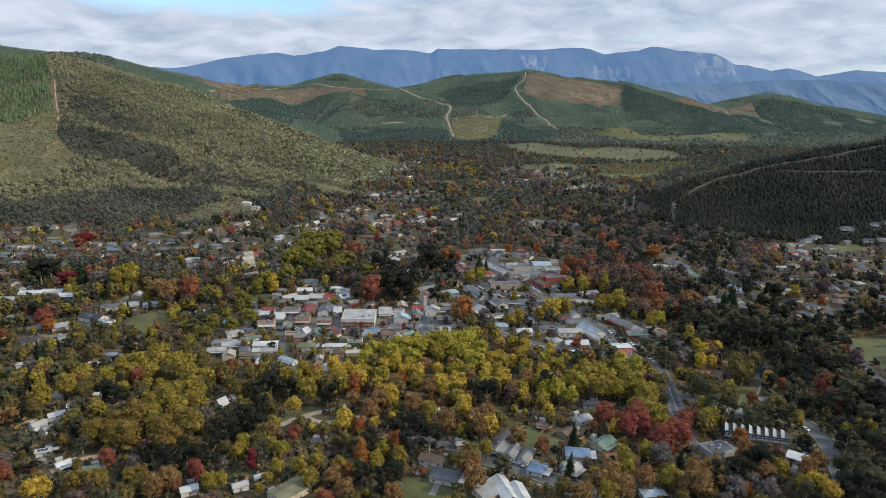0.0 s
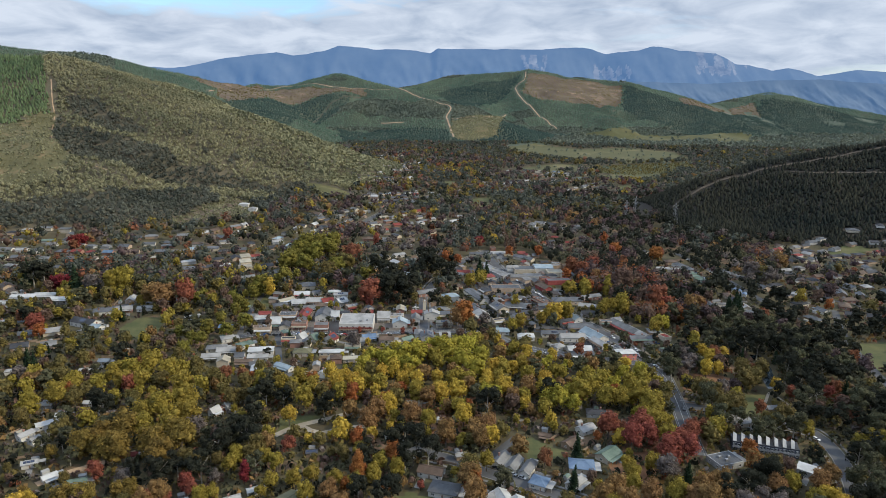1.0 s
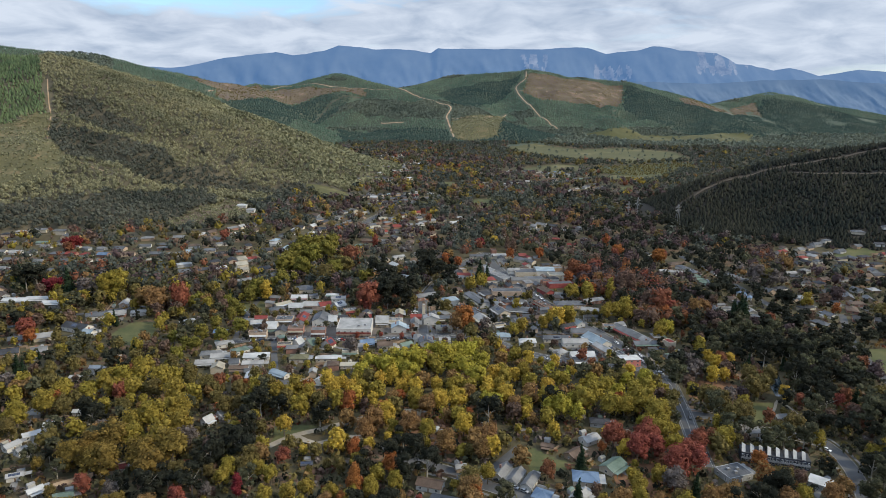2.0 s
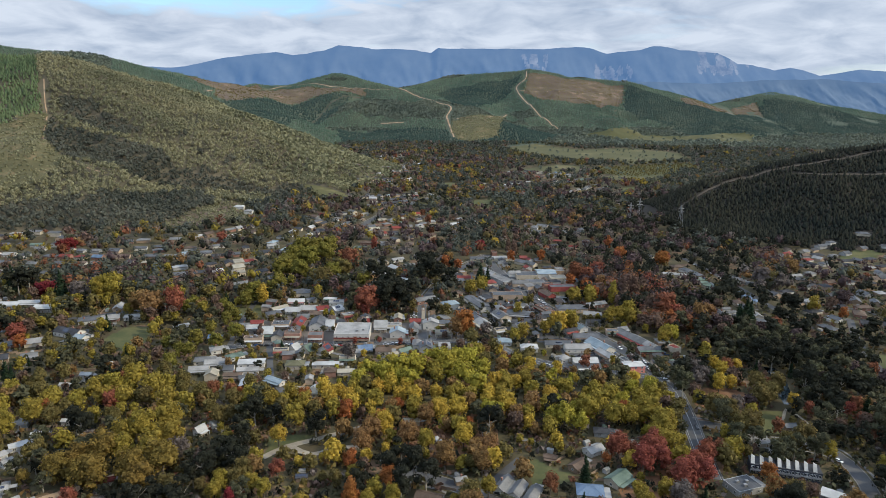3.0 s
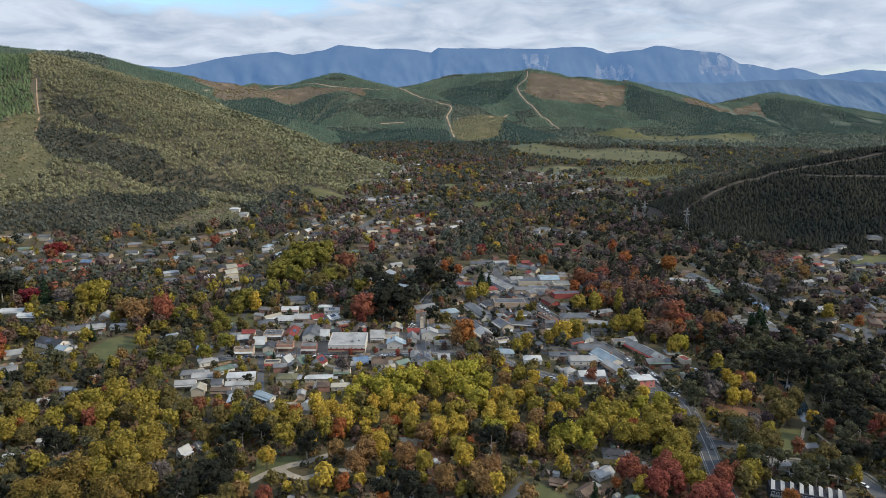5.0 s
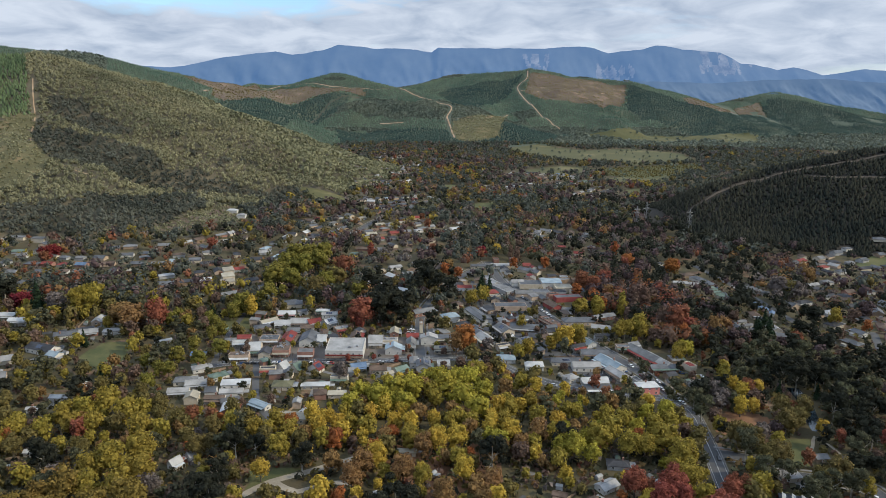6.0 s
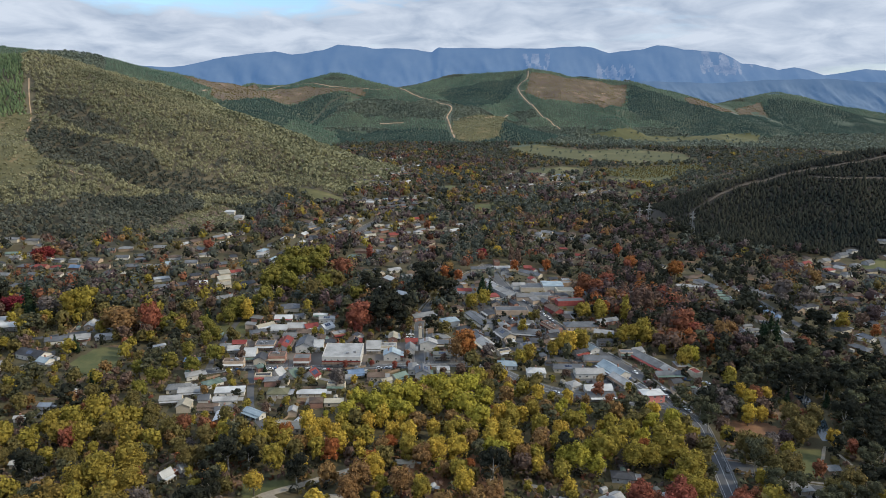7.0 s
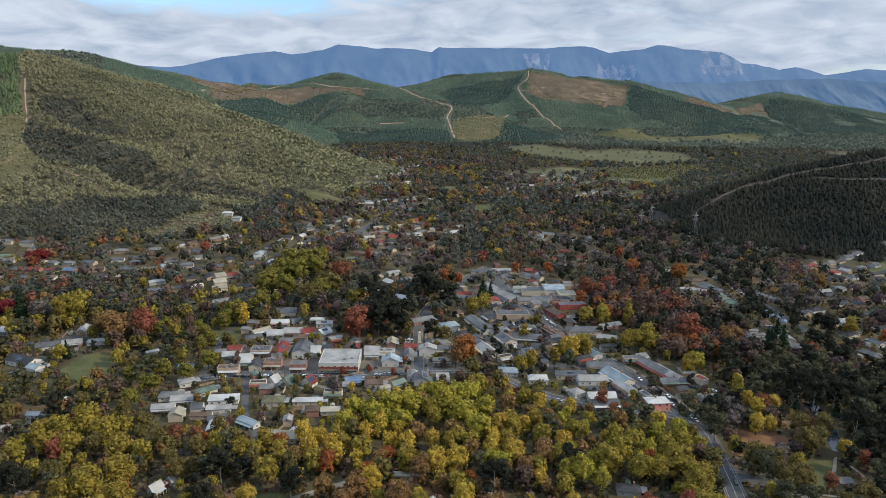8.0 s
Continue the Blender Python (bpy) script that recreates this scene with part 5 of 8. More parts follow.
terrace(170.8, 353.4, -16)
terrace(175.0, 352.4, -16)
terrace(179.1, 351.3, -16)
terrace(183.2, 350.2, -16)
terrace(187.3, 349.1, -16)
terrace(191.4, 348.1, -16)
terrace(195.5, 347.0, -16)

# ---- the town centre ----
house(-72.5, 536.0, 27.4, 25.8, 6.9, 2, "light", "white", "flat", rise=0.9, storeys=2, name='store')
house(-147.7, 520.0, 14.4, 6.8, 4.7, 6, "brown", "tan", "flat", rise=0.5, name='shop')
house(-140.4, 536.0, 8.4, 15.2, 4.3, 8, "white", "cream", "gable", name='shop')
house(-155.7, 548.0, 10.6, 6.8, 2.9, 10, "light", "white", "gable", name='shop')
house(-164.3, 552.0, 7.6, 6.8, 2.9, 10, "grey", "cream", "hip", name='shop')
house(-134.9, 556.0, 14.4, 10.6, 3.9, 4, "slate", "tan", "flat", rise=0.4, name='shop')
house(-120.4, 556.0, 19.8, 9.1, 4.3, 90, "red", "white", "gable", name='shop')
house(-119.8, 532.0, 12.2, 9.1, 4.7, 4, "brown", "brick", "flat", rise=0.5, name='shop')
house(-104.0, 556.0, 18.2, 12.9, 4.7, 92, "slate", "white", "gable", name='shop')
house(-100.9, 528.0, 11.4, 8.4, 5.2, 4, "grey", "brick", "flat", rise=0.5, name='shop')
house(-94.0, 556.0, 6.8, 13.7, 3.9, 3, "white", "white", "gable", name='shop')
house(-52.2, 556.0, 10.6, 15.2, 3.9, 3, "light", "cream", "gable", name='shop')
house(-41.7, 556.0, 12.9, 7.6, 4.3, 3, "light", "cream", "flat", rise=0.5, name='shop')
house(-37.1, 540.0, 9.1, 12.2, 4.3, 93, "paleblue", "white", "gable", name='shop')
house(-24.6, 552.0, 11.4, 7.2, 3.9, 93, "grey", "white", "gable", rise=2.6, name='cottage')
house(-24.3, 568.0, 9.1, 6.8, 3.6, 3, "red", "white", "gable", name='shop')
house(-11.0, 560.0, 7.6, 12.9, 5.6, 93, "light", "white", "gable", rise=2.4, name='hall')
house(2.6, 564.0, 16.7, 6.8, 3.9, 3, "slate", "tan", "skillion", name='shop')
house(-112.1, 504.0, 6.5, 9.1, 2.6, 60, "white", "white", "gable", rise=3.8, name='cottage')
house(-102.5, 504.0, 6.5, 8.4, 2.6, 58, "green", "cream", "gable", rise=3.3, name='cottage')
house(-88.8, 504.0, 6.5, 9.9, 2.6, 64, "red", "white", "gable", rise=3.8, name='cottage')
house(-59.7, 508.0, 10.6, 7.6, 3.1, 20, "blue", "white", "gable", name='cottage')
house(-45.1, 504.0, 11.4, 7.6, 3.1, 4, "brown", "cream", "gable", name='cottage')
house(-29.2, 504.0, 9.9, 6.8, 3.1, 40, "green", "cream", "gable", name='cottage')
house(-13.4, 508.0, 11.4, 9.9, 5.5, 94, "slate", "grey", "gable", storeys=2, name='shop')
house(0.8, 516.0, 9.1, 7.6, 3.4, 4, "light", "grey", "flat", rise=0.3, name='shop')
house(-105.3, 476.0, 12.9, 9.1, 2.9, 3, "olive", "cream", "hip", name='cottage')
house(-83.7, 476.0, 18.2, 4.9, 2.8, 4, "white", "cream", "skillion", name='motel')
house(-67.3, 464.0, 11.4, 4.9, 2.8, 6, "cream", "cream", "skillion", name='motel')
house(-136.4, 476.0, 18.2, 6.8, 3.1, 9, "white", "white", "skillion", name='motel')
house(-135.4, 464.0, 14.4, 6.1, 3.1, 9, "light", "white", "gable", name='motel')
house(-132.1, 452.0, 11.4, 6.1, 2.8, 20, "slate", "white", "gable", name='motel')
house(-112.6, 448.0, 13.7, 5.3, 2.8, -32, "paleblue", "white", "gable", name='motel')
house(-89.0, 432.0, 18.2, 6.8, 3.1, -6, "cream", "cream", "skillion", name='motel')
house(-82.5, 440.0, 8.4, 5.3, 2.9, 70, "white", "white", "gable", name='cottage')
house(-169.2, 500.0, 9.9, 7.6, 2.9, 30, "light", "white", "hip", name='house')
house(-171.1, 480.0, 14.4, 8.4, 2.8, 10, "grey", "cream", "hip", name='house')
house(-162.0, 476.0, 14.4, 7.6, 2.8, 12, "light", "white", "gable", name='house')
house(-169.6, 464.0, 12.9, 6.8, 2.8, 10, "light", "cream", "gable", name='house')
house(-152.0, 488.0, 12.2, 7.6, 2.8, 40, "green", "white", "hip", name='house')
house(-214.8, 548.0, 12.2, 2.6, 2.8, 38, "white", "white", "skillion", name='railway_carriage')
house(-136.9, 644.0, 16.0, 12.2, 3.4, 12, "slate", "cream", "hip", name='hall')
house(-146.3, 596.0, 15.2, 6.8, 3.1, 45, "cream", "cream", "gable", name='shop')
house(-135.6, 616.0, 14.4, 8.4, 3.4, 5, "white", "white", "gable", name='shop')
house(-133.2, 592.0, 12.9, 8.4, 3.4, 5, "white", "white", "gable", name='shop')
house(-120.2, 596.0, 14.4, 10.6, 3.4, 5, "light", "cream", "gable", name='shop')
house(-108.5, 596.0, 10.6, 9.1, 3.4, 30, "red", "cream", "gable", name='shop')
house(-95.1, 592.0, 9.9, 8.4, 5.2, 50, "white", "grey", "gable", rise=2.4, storeys=2, name='house')
house(-98.8, 616.0, 12.9, 6.8, 3.4, 5, "light", "white", "gable", name='house')
house(-69.3, 612.0, 10.6, 6.1, 5.2, 80, "brown", "tan", "gable", rise=3.2, name='church')
house(-64.8, 712.0, 24.3, 8.4, 3.1, -6, "light", "brick", "gable", name='motel')
house(-35.9, 688.0, 20.5, 8.4, 3.1, -32, "white", "cream", "gable", name='motel')
house(-18.2, 628.0, 19.8, 9.1, 3.4, 30, "grey", "brick", "gable", name='motel')
house(5.2, 612.0, 14.4, 10.6, 5.2, 22, "paleblue", "white", "hip", name='hall')
house(30.0, 620.0, 35.0, 9.9, 4.3, -66, "slate", "grey", "gable", rise=1.2, name='shop')
house(60.4, 648.0, 28.9, 12.2, 4.0, 4, "slate", "tan", "flat", rise=0.5, name='shop')
house(34.3, 564.0, 19.8, 10.6, 3.4, -66, "light", "white", "gable", name='shop')
house(28.8, 576.0, 10.6, 9.1, 3.4, -66, "slate", "cream", "gable", name='shop')
house(50.2, 588.0, 16.7, 10.6, 3.4, -66, "grey", "cream", "gable", name='shop')
house(67.4, 592.0, 22.8, 9.1, 3.4, -8, "slate", "tan", "skillion", name='shop')
house(50.0, 608.0, 12.2, 7.6, 3.4, -66, "grey", "brick", "hip", name='shop')
house(90.6, 608.0, 21.3, 6.8, 3.8, -63, "brown", "brick", "flat", rise=0.4, name='shop')
house(69.8, 616.0, 13.7, 7.6, 3.1, 2, "grey", "cream", "hip", name='shop')
house(86.4, 720.0, 22.8, 16.7, 4.3, 4, "slate", "cream", "flat", rise=0.5, name='supermarket')
house(107.8, 724.0, 19.8, 18.2, 5.6, 4, "paleblue", "white", "gable", rise=1.5, name='supermarket')
house(118.1, 708.0, 16.7, 13.7, 4.7, 4, "cream", "cream", "flat", rise=0.5, name='supermarket')
house(92.6, 692.0, 18.2, 10.6, 4.3, 4, "slate", "grey", "flat", rise=0.5, name='shop')
house(76.9, 688.0, 16.7, 9.1, 3.9, 4, "grey", "tan", "gable", name='shop')
house(74.2, 724.0, 12.2, 9.1, 3.9, 6, "light", "white", "gable", name='shop')
house(129.8, 696.0, 12.2, 9.1, 4.3, 10, "slate", "cream", "gable", name='shop')
house(56.8, 704.0, 35.0, 12.2, 4.0, -60, "grey", "grey", "flat", rise=0.5, name='shop')
house(48.7, 724.0, 19.8, 9.1, 3.6, -66, "light", "white", "gable", name='shop')
house(117.5, 676.0, 25.8, 9.9, 4.3, 10, "slate", "red", "flat", rise=0.6, name='shop')
house(99.3, 652.0, 18.2, 9.1, 4.0, -66, "brown", "red", "gable", name='shop')
house(66.6, 792.0, 30.4, 7.6, 3.4, 10, "light", "cream", "gable", name='shop')
house(42.2, 788.0, 27.4, 6.8, 3.1, 2, "slate", "cream", "gable", name='shop')
house(92.1, 772.0, 25.8, 8.4, 3.1, -40, "slate", "cream", "gable", name='shop')
house(19.7, 704.0, 13.7, 7.6, 3.4, 4, "red", "white", "gable", name='shop')
house(115.6, 612.0, 27.4, 11.4, 3.3, 6, "slate", "tan", "hip", name='motel')
house(139.7, 624.0, 21.3, 7.6, 3.3, 25, "grey", "brick", "gable", name='motel')
house(131.4, 596.0, 15.2, 7.6, 3.1, -15, "light", "cream", "gable", name='motel')
house(46.8, 528.0, 12.9, 9.1, 2.9, 0, "paleblue", "white", "hip", name='cottage')
house(65.9, 516.0, 12.9, 9.1, 3.1, 0, "white", "white", "hip", name='cottage')
house(88.8, 496.0, 8.4, 7.6, 2.9, 30, "light", "white", "hip", name='cottage')
house(112.5, 564.0, 16.0, 8.4, 3.3, -62, "paleblue", "grey", "gable", name='shop')
house(114.0, 540.0, 19.8, 9.1, 3.4, 0, "slate", "cream", "gable", name='shop')
house(90.3, 524.0, 21.3, 6.8, 2.9, 2, "slate", "cream", "skillion", name='motel')
house(103.0, 516.0, 19.8, 9.1, 3.6, 4, "light", "white", "gable", name='motel')
house(121.4, 520.0, 22.8, 11.4, 3.8, -64, "paleblue", "white", "gable", name='shop')
house(122.6, 504.0, 16.7, 7.6, 3.4, -66, "light", "white", "gable", name='shop')
house(104.0, 492.0, 18.2, 6.8, 3.1, 6, "white", "white", "gable", name='shop')
house(104.0, 480.0, 16.7, 7.6, 3.3, 4, "slate", "grey", "gable", name='shop')
house(136.4, 480.0, 14.1, 8.7, 5.4, 8, "white", "pink", "hip", rise=1.5, storeys=2, name='hotel')
house(151.7, 540.0, 30.4, 9.9, 3.4, -64, "grey", "brick", "gable", name='shop')
house(158.2, 528.0, 25.8, 9.1, 3.6, -66, "light", "tan", "gable", name='shop')
house(158.7, 516.0, 19.8, 6.8, 3.3, 6, "slate", "brick", "gable", name='shop')
house(174.3, 492.0, 12.2, 6.1, 2.9, 20, "grey", "grey", "gable", name='house')
house(-385.7, 592.0, 21.3, 9.9, 3.9, 6, "white", "white", "gable", rise=1.2, name='school_hall')
house(-368.2, 596.0, 19.0, 9.9, 4.3, 6, "white", "white", "gable", rise=1.2, name='school_hall')
house(-348.3, 584.0, 15.2, 9.1, 4.7, 6, "white", "white", "gable", rise=1.2, name='school_hall')
house(-392.9, 572.0, 18.2, 8.4, 3.9, 4, "light", "white", "gable", rise=1.2, name='school_hall')
house(-295.6, 528.0, 22.8, 10.6, 3.8, -20, "dark", "white", "gable", name='house')
house(-280.0, 516.0, 9.1, 7.6, 3.8, -20, "paleblue", "white", "gable", name='house')
house(-217.4, 708.0, 12.9, 9.1, 3.4, 30, "cream", "cream", "skillion", name='lodge')
house(-220.8, 720.0, 11.4, 9.1, 6.0, 30, "cream", "cream", "skillion", name='lodge', rise=1.5)
house(-224.2, 732.0, 9.9, 9.1, 8.6, 30, "cream", "cream", "skillion", name='lodge', rise=1.5)
house(-521.9, 856.0, 18.2, 6.8, 3.4, 0, "grey", "cream", "skillion", name='lodge')
house(-495.8, 856.0, 15.2, 6.8, 5.2, 0, "grey", "cream", "skillion", name='lodge', storeys=2)
house(-537.1, 844.0, 13.7, 6.8, 3.4, 0, "light", "cream", "skillion", name='lodge')
house(-320.2, 1048.0, 15.2, 9.1, 5.2, 0, "white", "white", "hip", name='house', storeys=2)
house(-295.5, 1012.0, 12.2, 9.1, 6.9, 0, "light", "white", "hip", name='house', storeys=2)
house(268.7, 720.0, 9.0, 4.2, 2.5, 12, "green", "cream", "gable", name="cabin", near=False)
house(270.1, 714.7, 9.0, 4.2, 2.5, 12, "green", "cream", "gable", name="cabin", near=False)
house(270.1, 705.9, 9.0, 4.2, 2.5, 12, "green", "cream", "gable", name="cabin", near=False)
house(270.0, 697.2, 9.0, 4.2, 2.5, 12, "green", "cream", "gable", name="cabin", near=False)
house(271.2, 692.0, 9.0, 4.2, 2.5, 12, "green", "cream", "gable", name="cabin", near=False)
house(271.0, 683.3, 9.0, 4.2, 2.5, 12, "green", "cream", "gable", name="cabin", near=False)
house(309.5, 729.7, 8.0, 4.0, 2.5, 10, "slate", "grey", "gable", name="cabin", near=False)
house(311.1, 724.5, 8.0, 4.0, 2.5, 10, "slate", "grey", "gable", name="cabin", near=False)
house(312.6, 719.2, 8.0, 4.0, 2.5, 10, "slate", "grey", "gable", name="cabin", near=False)
house(314.1, 713.9, 8.0, 4.0, 2.5, 10, "slate", "grey", "gable", name="cabin", near=False)
house(315.6, 708.7, 8.0, 4.0, 2.5, 10, "slate", "grey", "gable", name="cabin", near=False)
house(318.6, 706.9, 8.0, 4.0, 2.5, 10, "slate", "grey", "gable", name="cabin", near=False)
house(258.7, 620.0, 8.0, 4.0, 2.5, 14, "grey", "white", "gable", name="cabin", near=False)
house(260.0, 610.2, 8.0, 4.0, 2.5, 14, "grey", "white", "gable", name="cabin", near=False)
house(261.1, 600.4, 8.0, 4.0, 2.5, 14, "grey", "white", "gable", name="cabin", near=False)
house(262.1, 590.8, 8.0, 4.0, 2.5, 14, "grey", "white", "gable", name="cabin", near=False)
house(262.9, 581.1, 8.0, 4.0, 2.5, 14, "grey", "white", "gable", name="cabin", near=False)
house(265.3, 574.9, 8.0, 4.0, 2.5, 14, "grey", "white", "gable", name="cabin", near=False)
house(292.0, 669.3, 8.0, 4.0, 2.5, 60, "blue", "white", "gable", name="cabin", near=False)
house(293.0, 659.6, 8.0, 4.0, 2.5, 60, "blue", "white", "gable", name="cabin", near=False)
house(295.6, 653.5, 8.0, 4.0, 2.5, 60, "blue", "white", "gable", name="cabin", near=False)
house(296.5, 644.0, 8.0, 4.0, 2.5, 60, "blue", "white", "gable", name="cabin", near=False)
house(242.1, 738.8, 9.0, 5.0, 2.5, 5, "light", "cream", "gable", name="cabin", near=False)
house(247.6, 736.8, 9.0, 5.0, 2.5, 5, "light", "cream", "gable", name="cabin", near=False)
house(253.0, 734.8, 9.0, 5.0, 2.5, 5, "light", "cream", "gable", name="cabin", near=False)
house(258.3, 732.8, 9.0, 5.0, 2.5, 5, "light", "cream", "gable", name="cabin", near=False)
clock_tower(-18.1, 580.0)
WEST_BLOCK = [(-185, 572), (-160, 624), (-94, 632), (-77, 584), (7, 600), (12, 536), (2, 508), (-30, 496), (-65, 492), (-69, 456), (-88, 428), (-112, 428), (-141, 448), (-178, 460), (-186, 512)]
EAST_BLOCK = [(7, 664), (8, 772), (44, 828), (94, 820), (137, 740), (132, 672), (151, 624), (112, 588), (154, 568), (177, 544), (185, 500), (150, 464), (95, 492), (56, 520), (31, 552), (15, 592)]
patch("paved_yards", "warm brown paved yards and footpaths between shops", [(-160, 512), (-100, 522), (-40, 524), (20, 534), (10, 560), (-40, 574), (-80, 576), (-122, 596), (-157, 572)], "paver", lift=0.02, step=4.0, clear=False, category="paving")
patch("car_park", "grey asphalt car parks and yards", [(27, 732), (55, 776), (87, 692), (97, 632), (116, 584), (143, 524), (122, 492), (93, 508), (70, 540), (33, 584)], "asphalt", lift=0.025, step=4.0, clear=False, category='car park')
infill(WEST_BLOCK, 34, 3, (4, 4, 30), PALETTE)
infill(EAST_BLOCK, 60, 4, (4, -66, -66), DARKER)

# ---- streets of homes ----
street(-549, 816, -467, 836, seed=10)
street(-515, 784, -374, 776, seed=11)
street(-420, 748, -306, 760, seed=12)
street(-501, 720, -412, 708, seed=13)
street(-387, 820, -322, 840, seed=14)
street(-338, 788, -263, 816, seed=15)
street(-282, 712, -209, 748, seed=16)
street(-306, 856, -260, 936, seed=17)
street(-270, 792, -194, 824, seed=18)
street(-215, 680, -180, 708, seed=19)
street(-215, 796, -187, 940, seed=20)
street(-301, 572, -260, 584, seed=21)
street(-184, 920, -145, 1016, seed=22)
street(-139, 1192, -39, 1264, seed=23)
street(-134, 1108, -31, 1200, seed=24)
street(-96, 928, -29, 960, seed=25)
street(-102, 844, -21, 836, seed=26)
street(-118, 1008, -41, 1052, seed=27)
street(-253, 1640, -98, 2040, seed=28)
street(-201, 1424, -69, 1748, seed=29)
street(-179, 1388, -112, 1524, seed=30)
street(-60, 1924, 106, 1832, seed=31)
street(-16, 1656, 152, 1644, seed=32)
street(34, 1380, 333, 1512, seed=33)
street(196, 1552, 336, 1624, seed=34)
street(231, 1288, 326, 1420, seed=35)
street(118, 976, 213, 944, seed=36)
street(145, 876, 204, 868, seed=37)
street(-25, 976, 35, 1024, seed=38)
street(258, 820, 295, 728, seed=39)
street(247, 736, 273, 640, seed=40)
street(428, 824, 525, 876, seed=41)
street(402, 764, 557, 820, seed=42)
street(389, 724, 521, 764, seed=43)
street(381, 684, 490, 704, seed=44)
street(326, 608, 341, 576, seed=45)
street(375, 600, 412, 584, seed=46)
street(374, 648, 444, 644, seed=47)
street(540, 876, 594, 868, seed=48)
street(265, 640, 262, 572, seed=49)
street(298, 644, 361, 668, seed=50)
street(-322, 488, -293, 500, seed=51)
street(-422, 600, -493, 672, seed=52)
street(-183, 720, -153, 760, seed=53)
street(-113, 935, -22, 1015, seed=60)
street(-98, 838, -11, 901, seed=61)
street(-79, 745, -3, 794, seed=62)
street(-199, 1000, -138, 1063, seed=63)
street(-190, 1428, -51, 1895, seed=64)
street(-161, 1332, -39, 1477, seed=65)
street(-249, 1660, -120, 2126, seed=66)
street(-147, 1214, -53, 1209, seed=67)
street(-132, 1529, -16, 1598, seed=68)
street(109, 964, 196, 942, seed=69)
street(69, 1669, 285, 1609, seed=70)
street(419, 784, 524, 768, seed=71)
street(375, 709, 468, 682, seed=72)
street(374, 649, 431, 623, seed=73)
street(439, 847, 507, 857, seed=74)

# ---- cars and poles ----
cars_along(-105.3, 516.0, -68.0, 516.0, 12, 1)
cars_along(-45.1, 580.0, -21.8, 580.0, 6, 21)
cars_along(107.6, 564.0, 131.1, 512.0, 10, 22)
cars_along(42.6, 668.0, 75.4, 592.0, 14, 23)
cars_along(57.2, 628.0, 88.5, 612.0, 9, 25)
cars_along(-49.8, 520.0, -17.1, 524.0, 8, 2)
cars_along(-150.8, 512.0, -114.7, 516.0, 8, 3)
cars_along(-50.6, 584.0, -24.7, 588.0, 6, 4)
cars_along(139.3, 508.0, 156.8, 460.0, 9, 5, off=3)
cars_along(69.0, 700.0, 95.6, 624.0, 10, 6)
cars_along(55.8, 688.0, 80.8, 640.0, 10, 7)
cars_along(134.6, 528.0, 152.1, 488.0, 8, 8)
cars_along(72.6, 488.0, 93.3, 480.0, 3, 9)
cars_along(167.9, 512.0, 185.9, 504.0, 4, 10)
cars_along(154.2, 408.0, 142.8, 344.0, 3, 11)
cars_along(287.3, 800.0, 302.7, 684.0, 12, 12)
cars_along(277.9, 752.0, 280.0, 672.0, 12, 13, nose=80)
cars_along(48.5, 668.0, 62.7, 628.0, 8, 14, nose=60)
cars_along(214.5, 368.0, 221.7, 356.0, 2, 15)
cars_along(27.2, 328.0, 44.4, 316.0, 4, 16)
cars_along(169.1, 320.0, 176.1, 316.0, 2, 17)
pole(-106.9, 512.0, 10, 0)
pole(-126.2, 496.0, 10, 0)
pole(-75.1, 500.0, 10, 0)
pole(6.7, 560.0, 10, 0)
pole(46.2, 552.0, 10, 0)
pole(16.7, 560.0, 10, 0)
pole(122.7, 564.0, 10, 0)
pole(161.6, 476.0, 10, 0)
pole(82.5, 480.0, 10, 0)
pole(-373.7, 600.0, 10, 0)
pole(-374.3, 640.0, 10, 0)
pole(-311.2, 652.0, 10, 0)
pole(35.5, 460.0, 10, 0)
pole(143.8, 568.0, 10, 0)
pole(239.5, 640.0, 10, 0)
pole(261.6, 624.0, 10, 0)
pylon(274.7, 1016.0)
pylon(295.0, 1040.0)
pylon(337.3, 980.0)

# ---- trees that stand out ----
tree("round", "mustard", -190.8, 328.0, 17.9, 1.15)
tree("round", "mustard", -185.9, 340.0, 17.3, 1.15)
tree("round", "mustard", -175.2, 344.0, 21.3, 1.15)
tree("round", "yellow", -174.5, 364.0, 17.5, 1.15)
tree("round", "yellow", -165.2, 368.0, 21.3, 1.15)
tree("round", "yellow", -151.3, 348.0, 19.7, 1.15)
tree("round", "mustard", -141.1, 336.0, 21.7, 1.15)
tree("round", "mustard", -153.4, 328.0, 21.1, 1.15)
tree("round", "mustard", -169.4, 324.0, 20.1, 1.15)
tree("round", "mustard", -145.6, 320.0, 19.5, 1.15)
tree("round", "yellow", -145.3, 356.0, 21.9, 1.15)
tree("round", "yellow", -167.0, 348.0, 17.5, 1.15)
tree("round", "mustard", -176.4, 324.0, 17.4, 1.15)
tree("round", "yellow", -219.0, 400.0, 16.4, 1.1)
tree("round", "yellow", -218.2, 420.0, 16.9, 1.1)
tree("round", "yellow", -208.4, 424.0, 18.0, 1.1)
tree("round", "yellow", -198.4, 432.0, 20.8, 1.1)
tree("round", "yellow", -181.9, 420.0, 19.5, 1.1)
tree("round", "yellow", -167.0, 404.0, 18.9, 1.1)
tree("round", "yellow", -233.8, 400.0, 17.3, 1.1)
tree("round", "yellow", -235.9, 384.0, 18.7, 1.1)
tree("round", "yellow", -245.8, 372.0, 17.2, 1.1)
tree("round", "yellow", -194.9, 408.0, 16.4, 1.1)
tree("round", "yellow", -154.3, 380.0, 20.5, 1.1)
tree("round", "yellow", -207.3, 408.0, 16.5, 1.1)
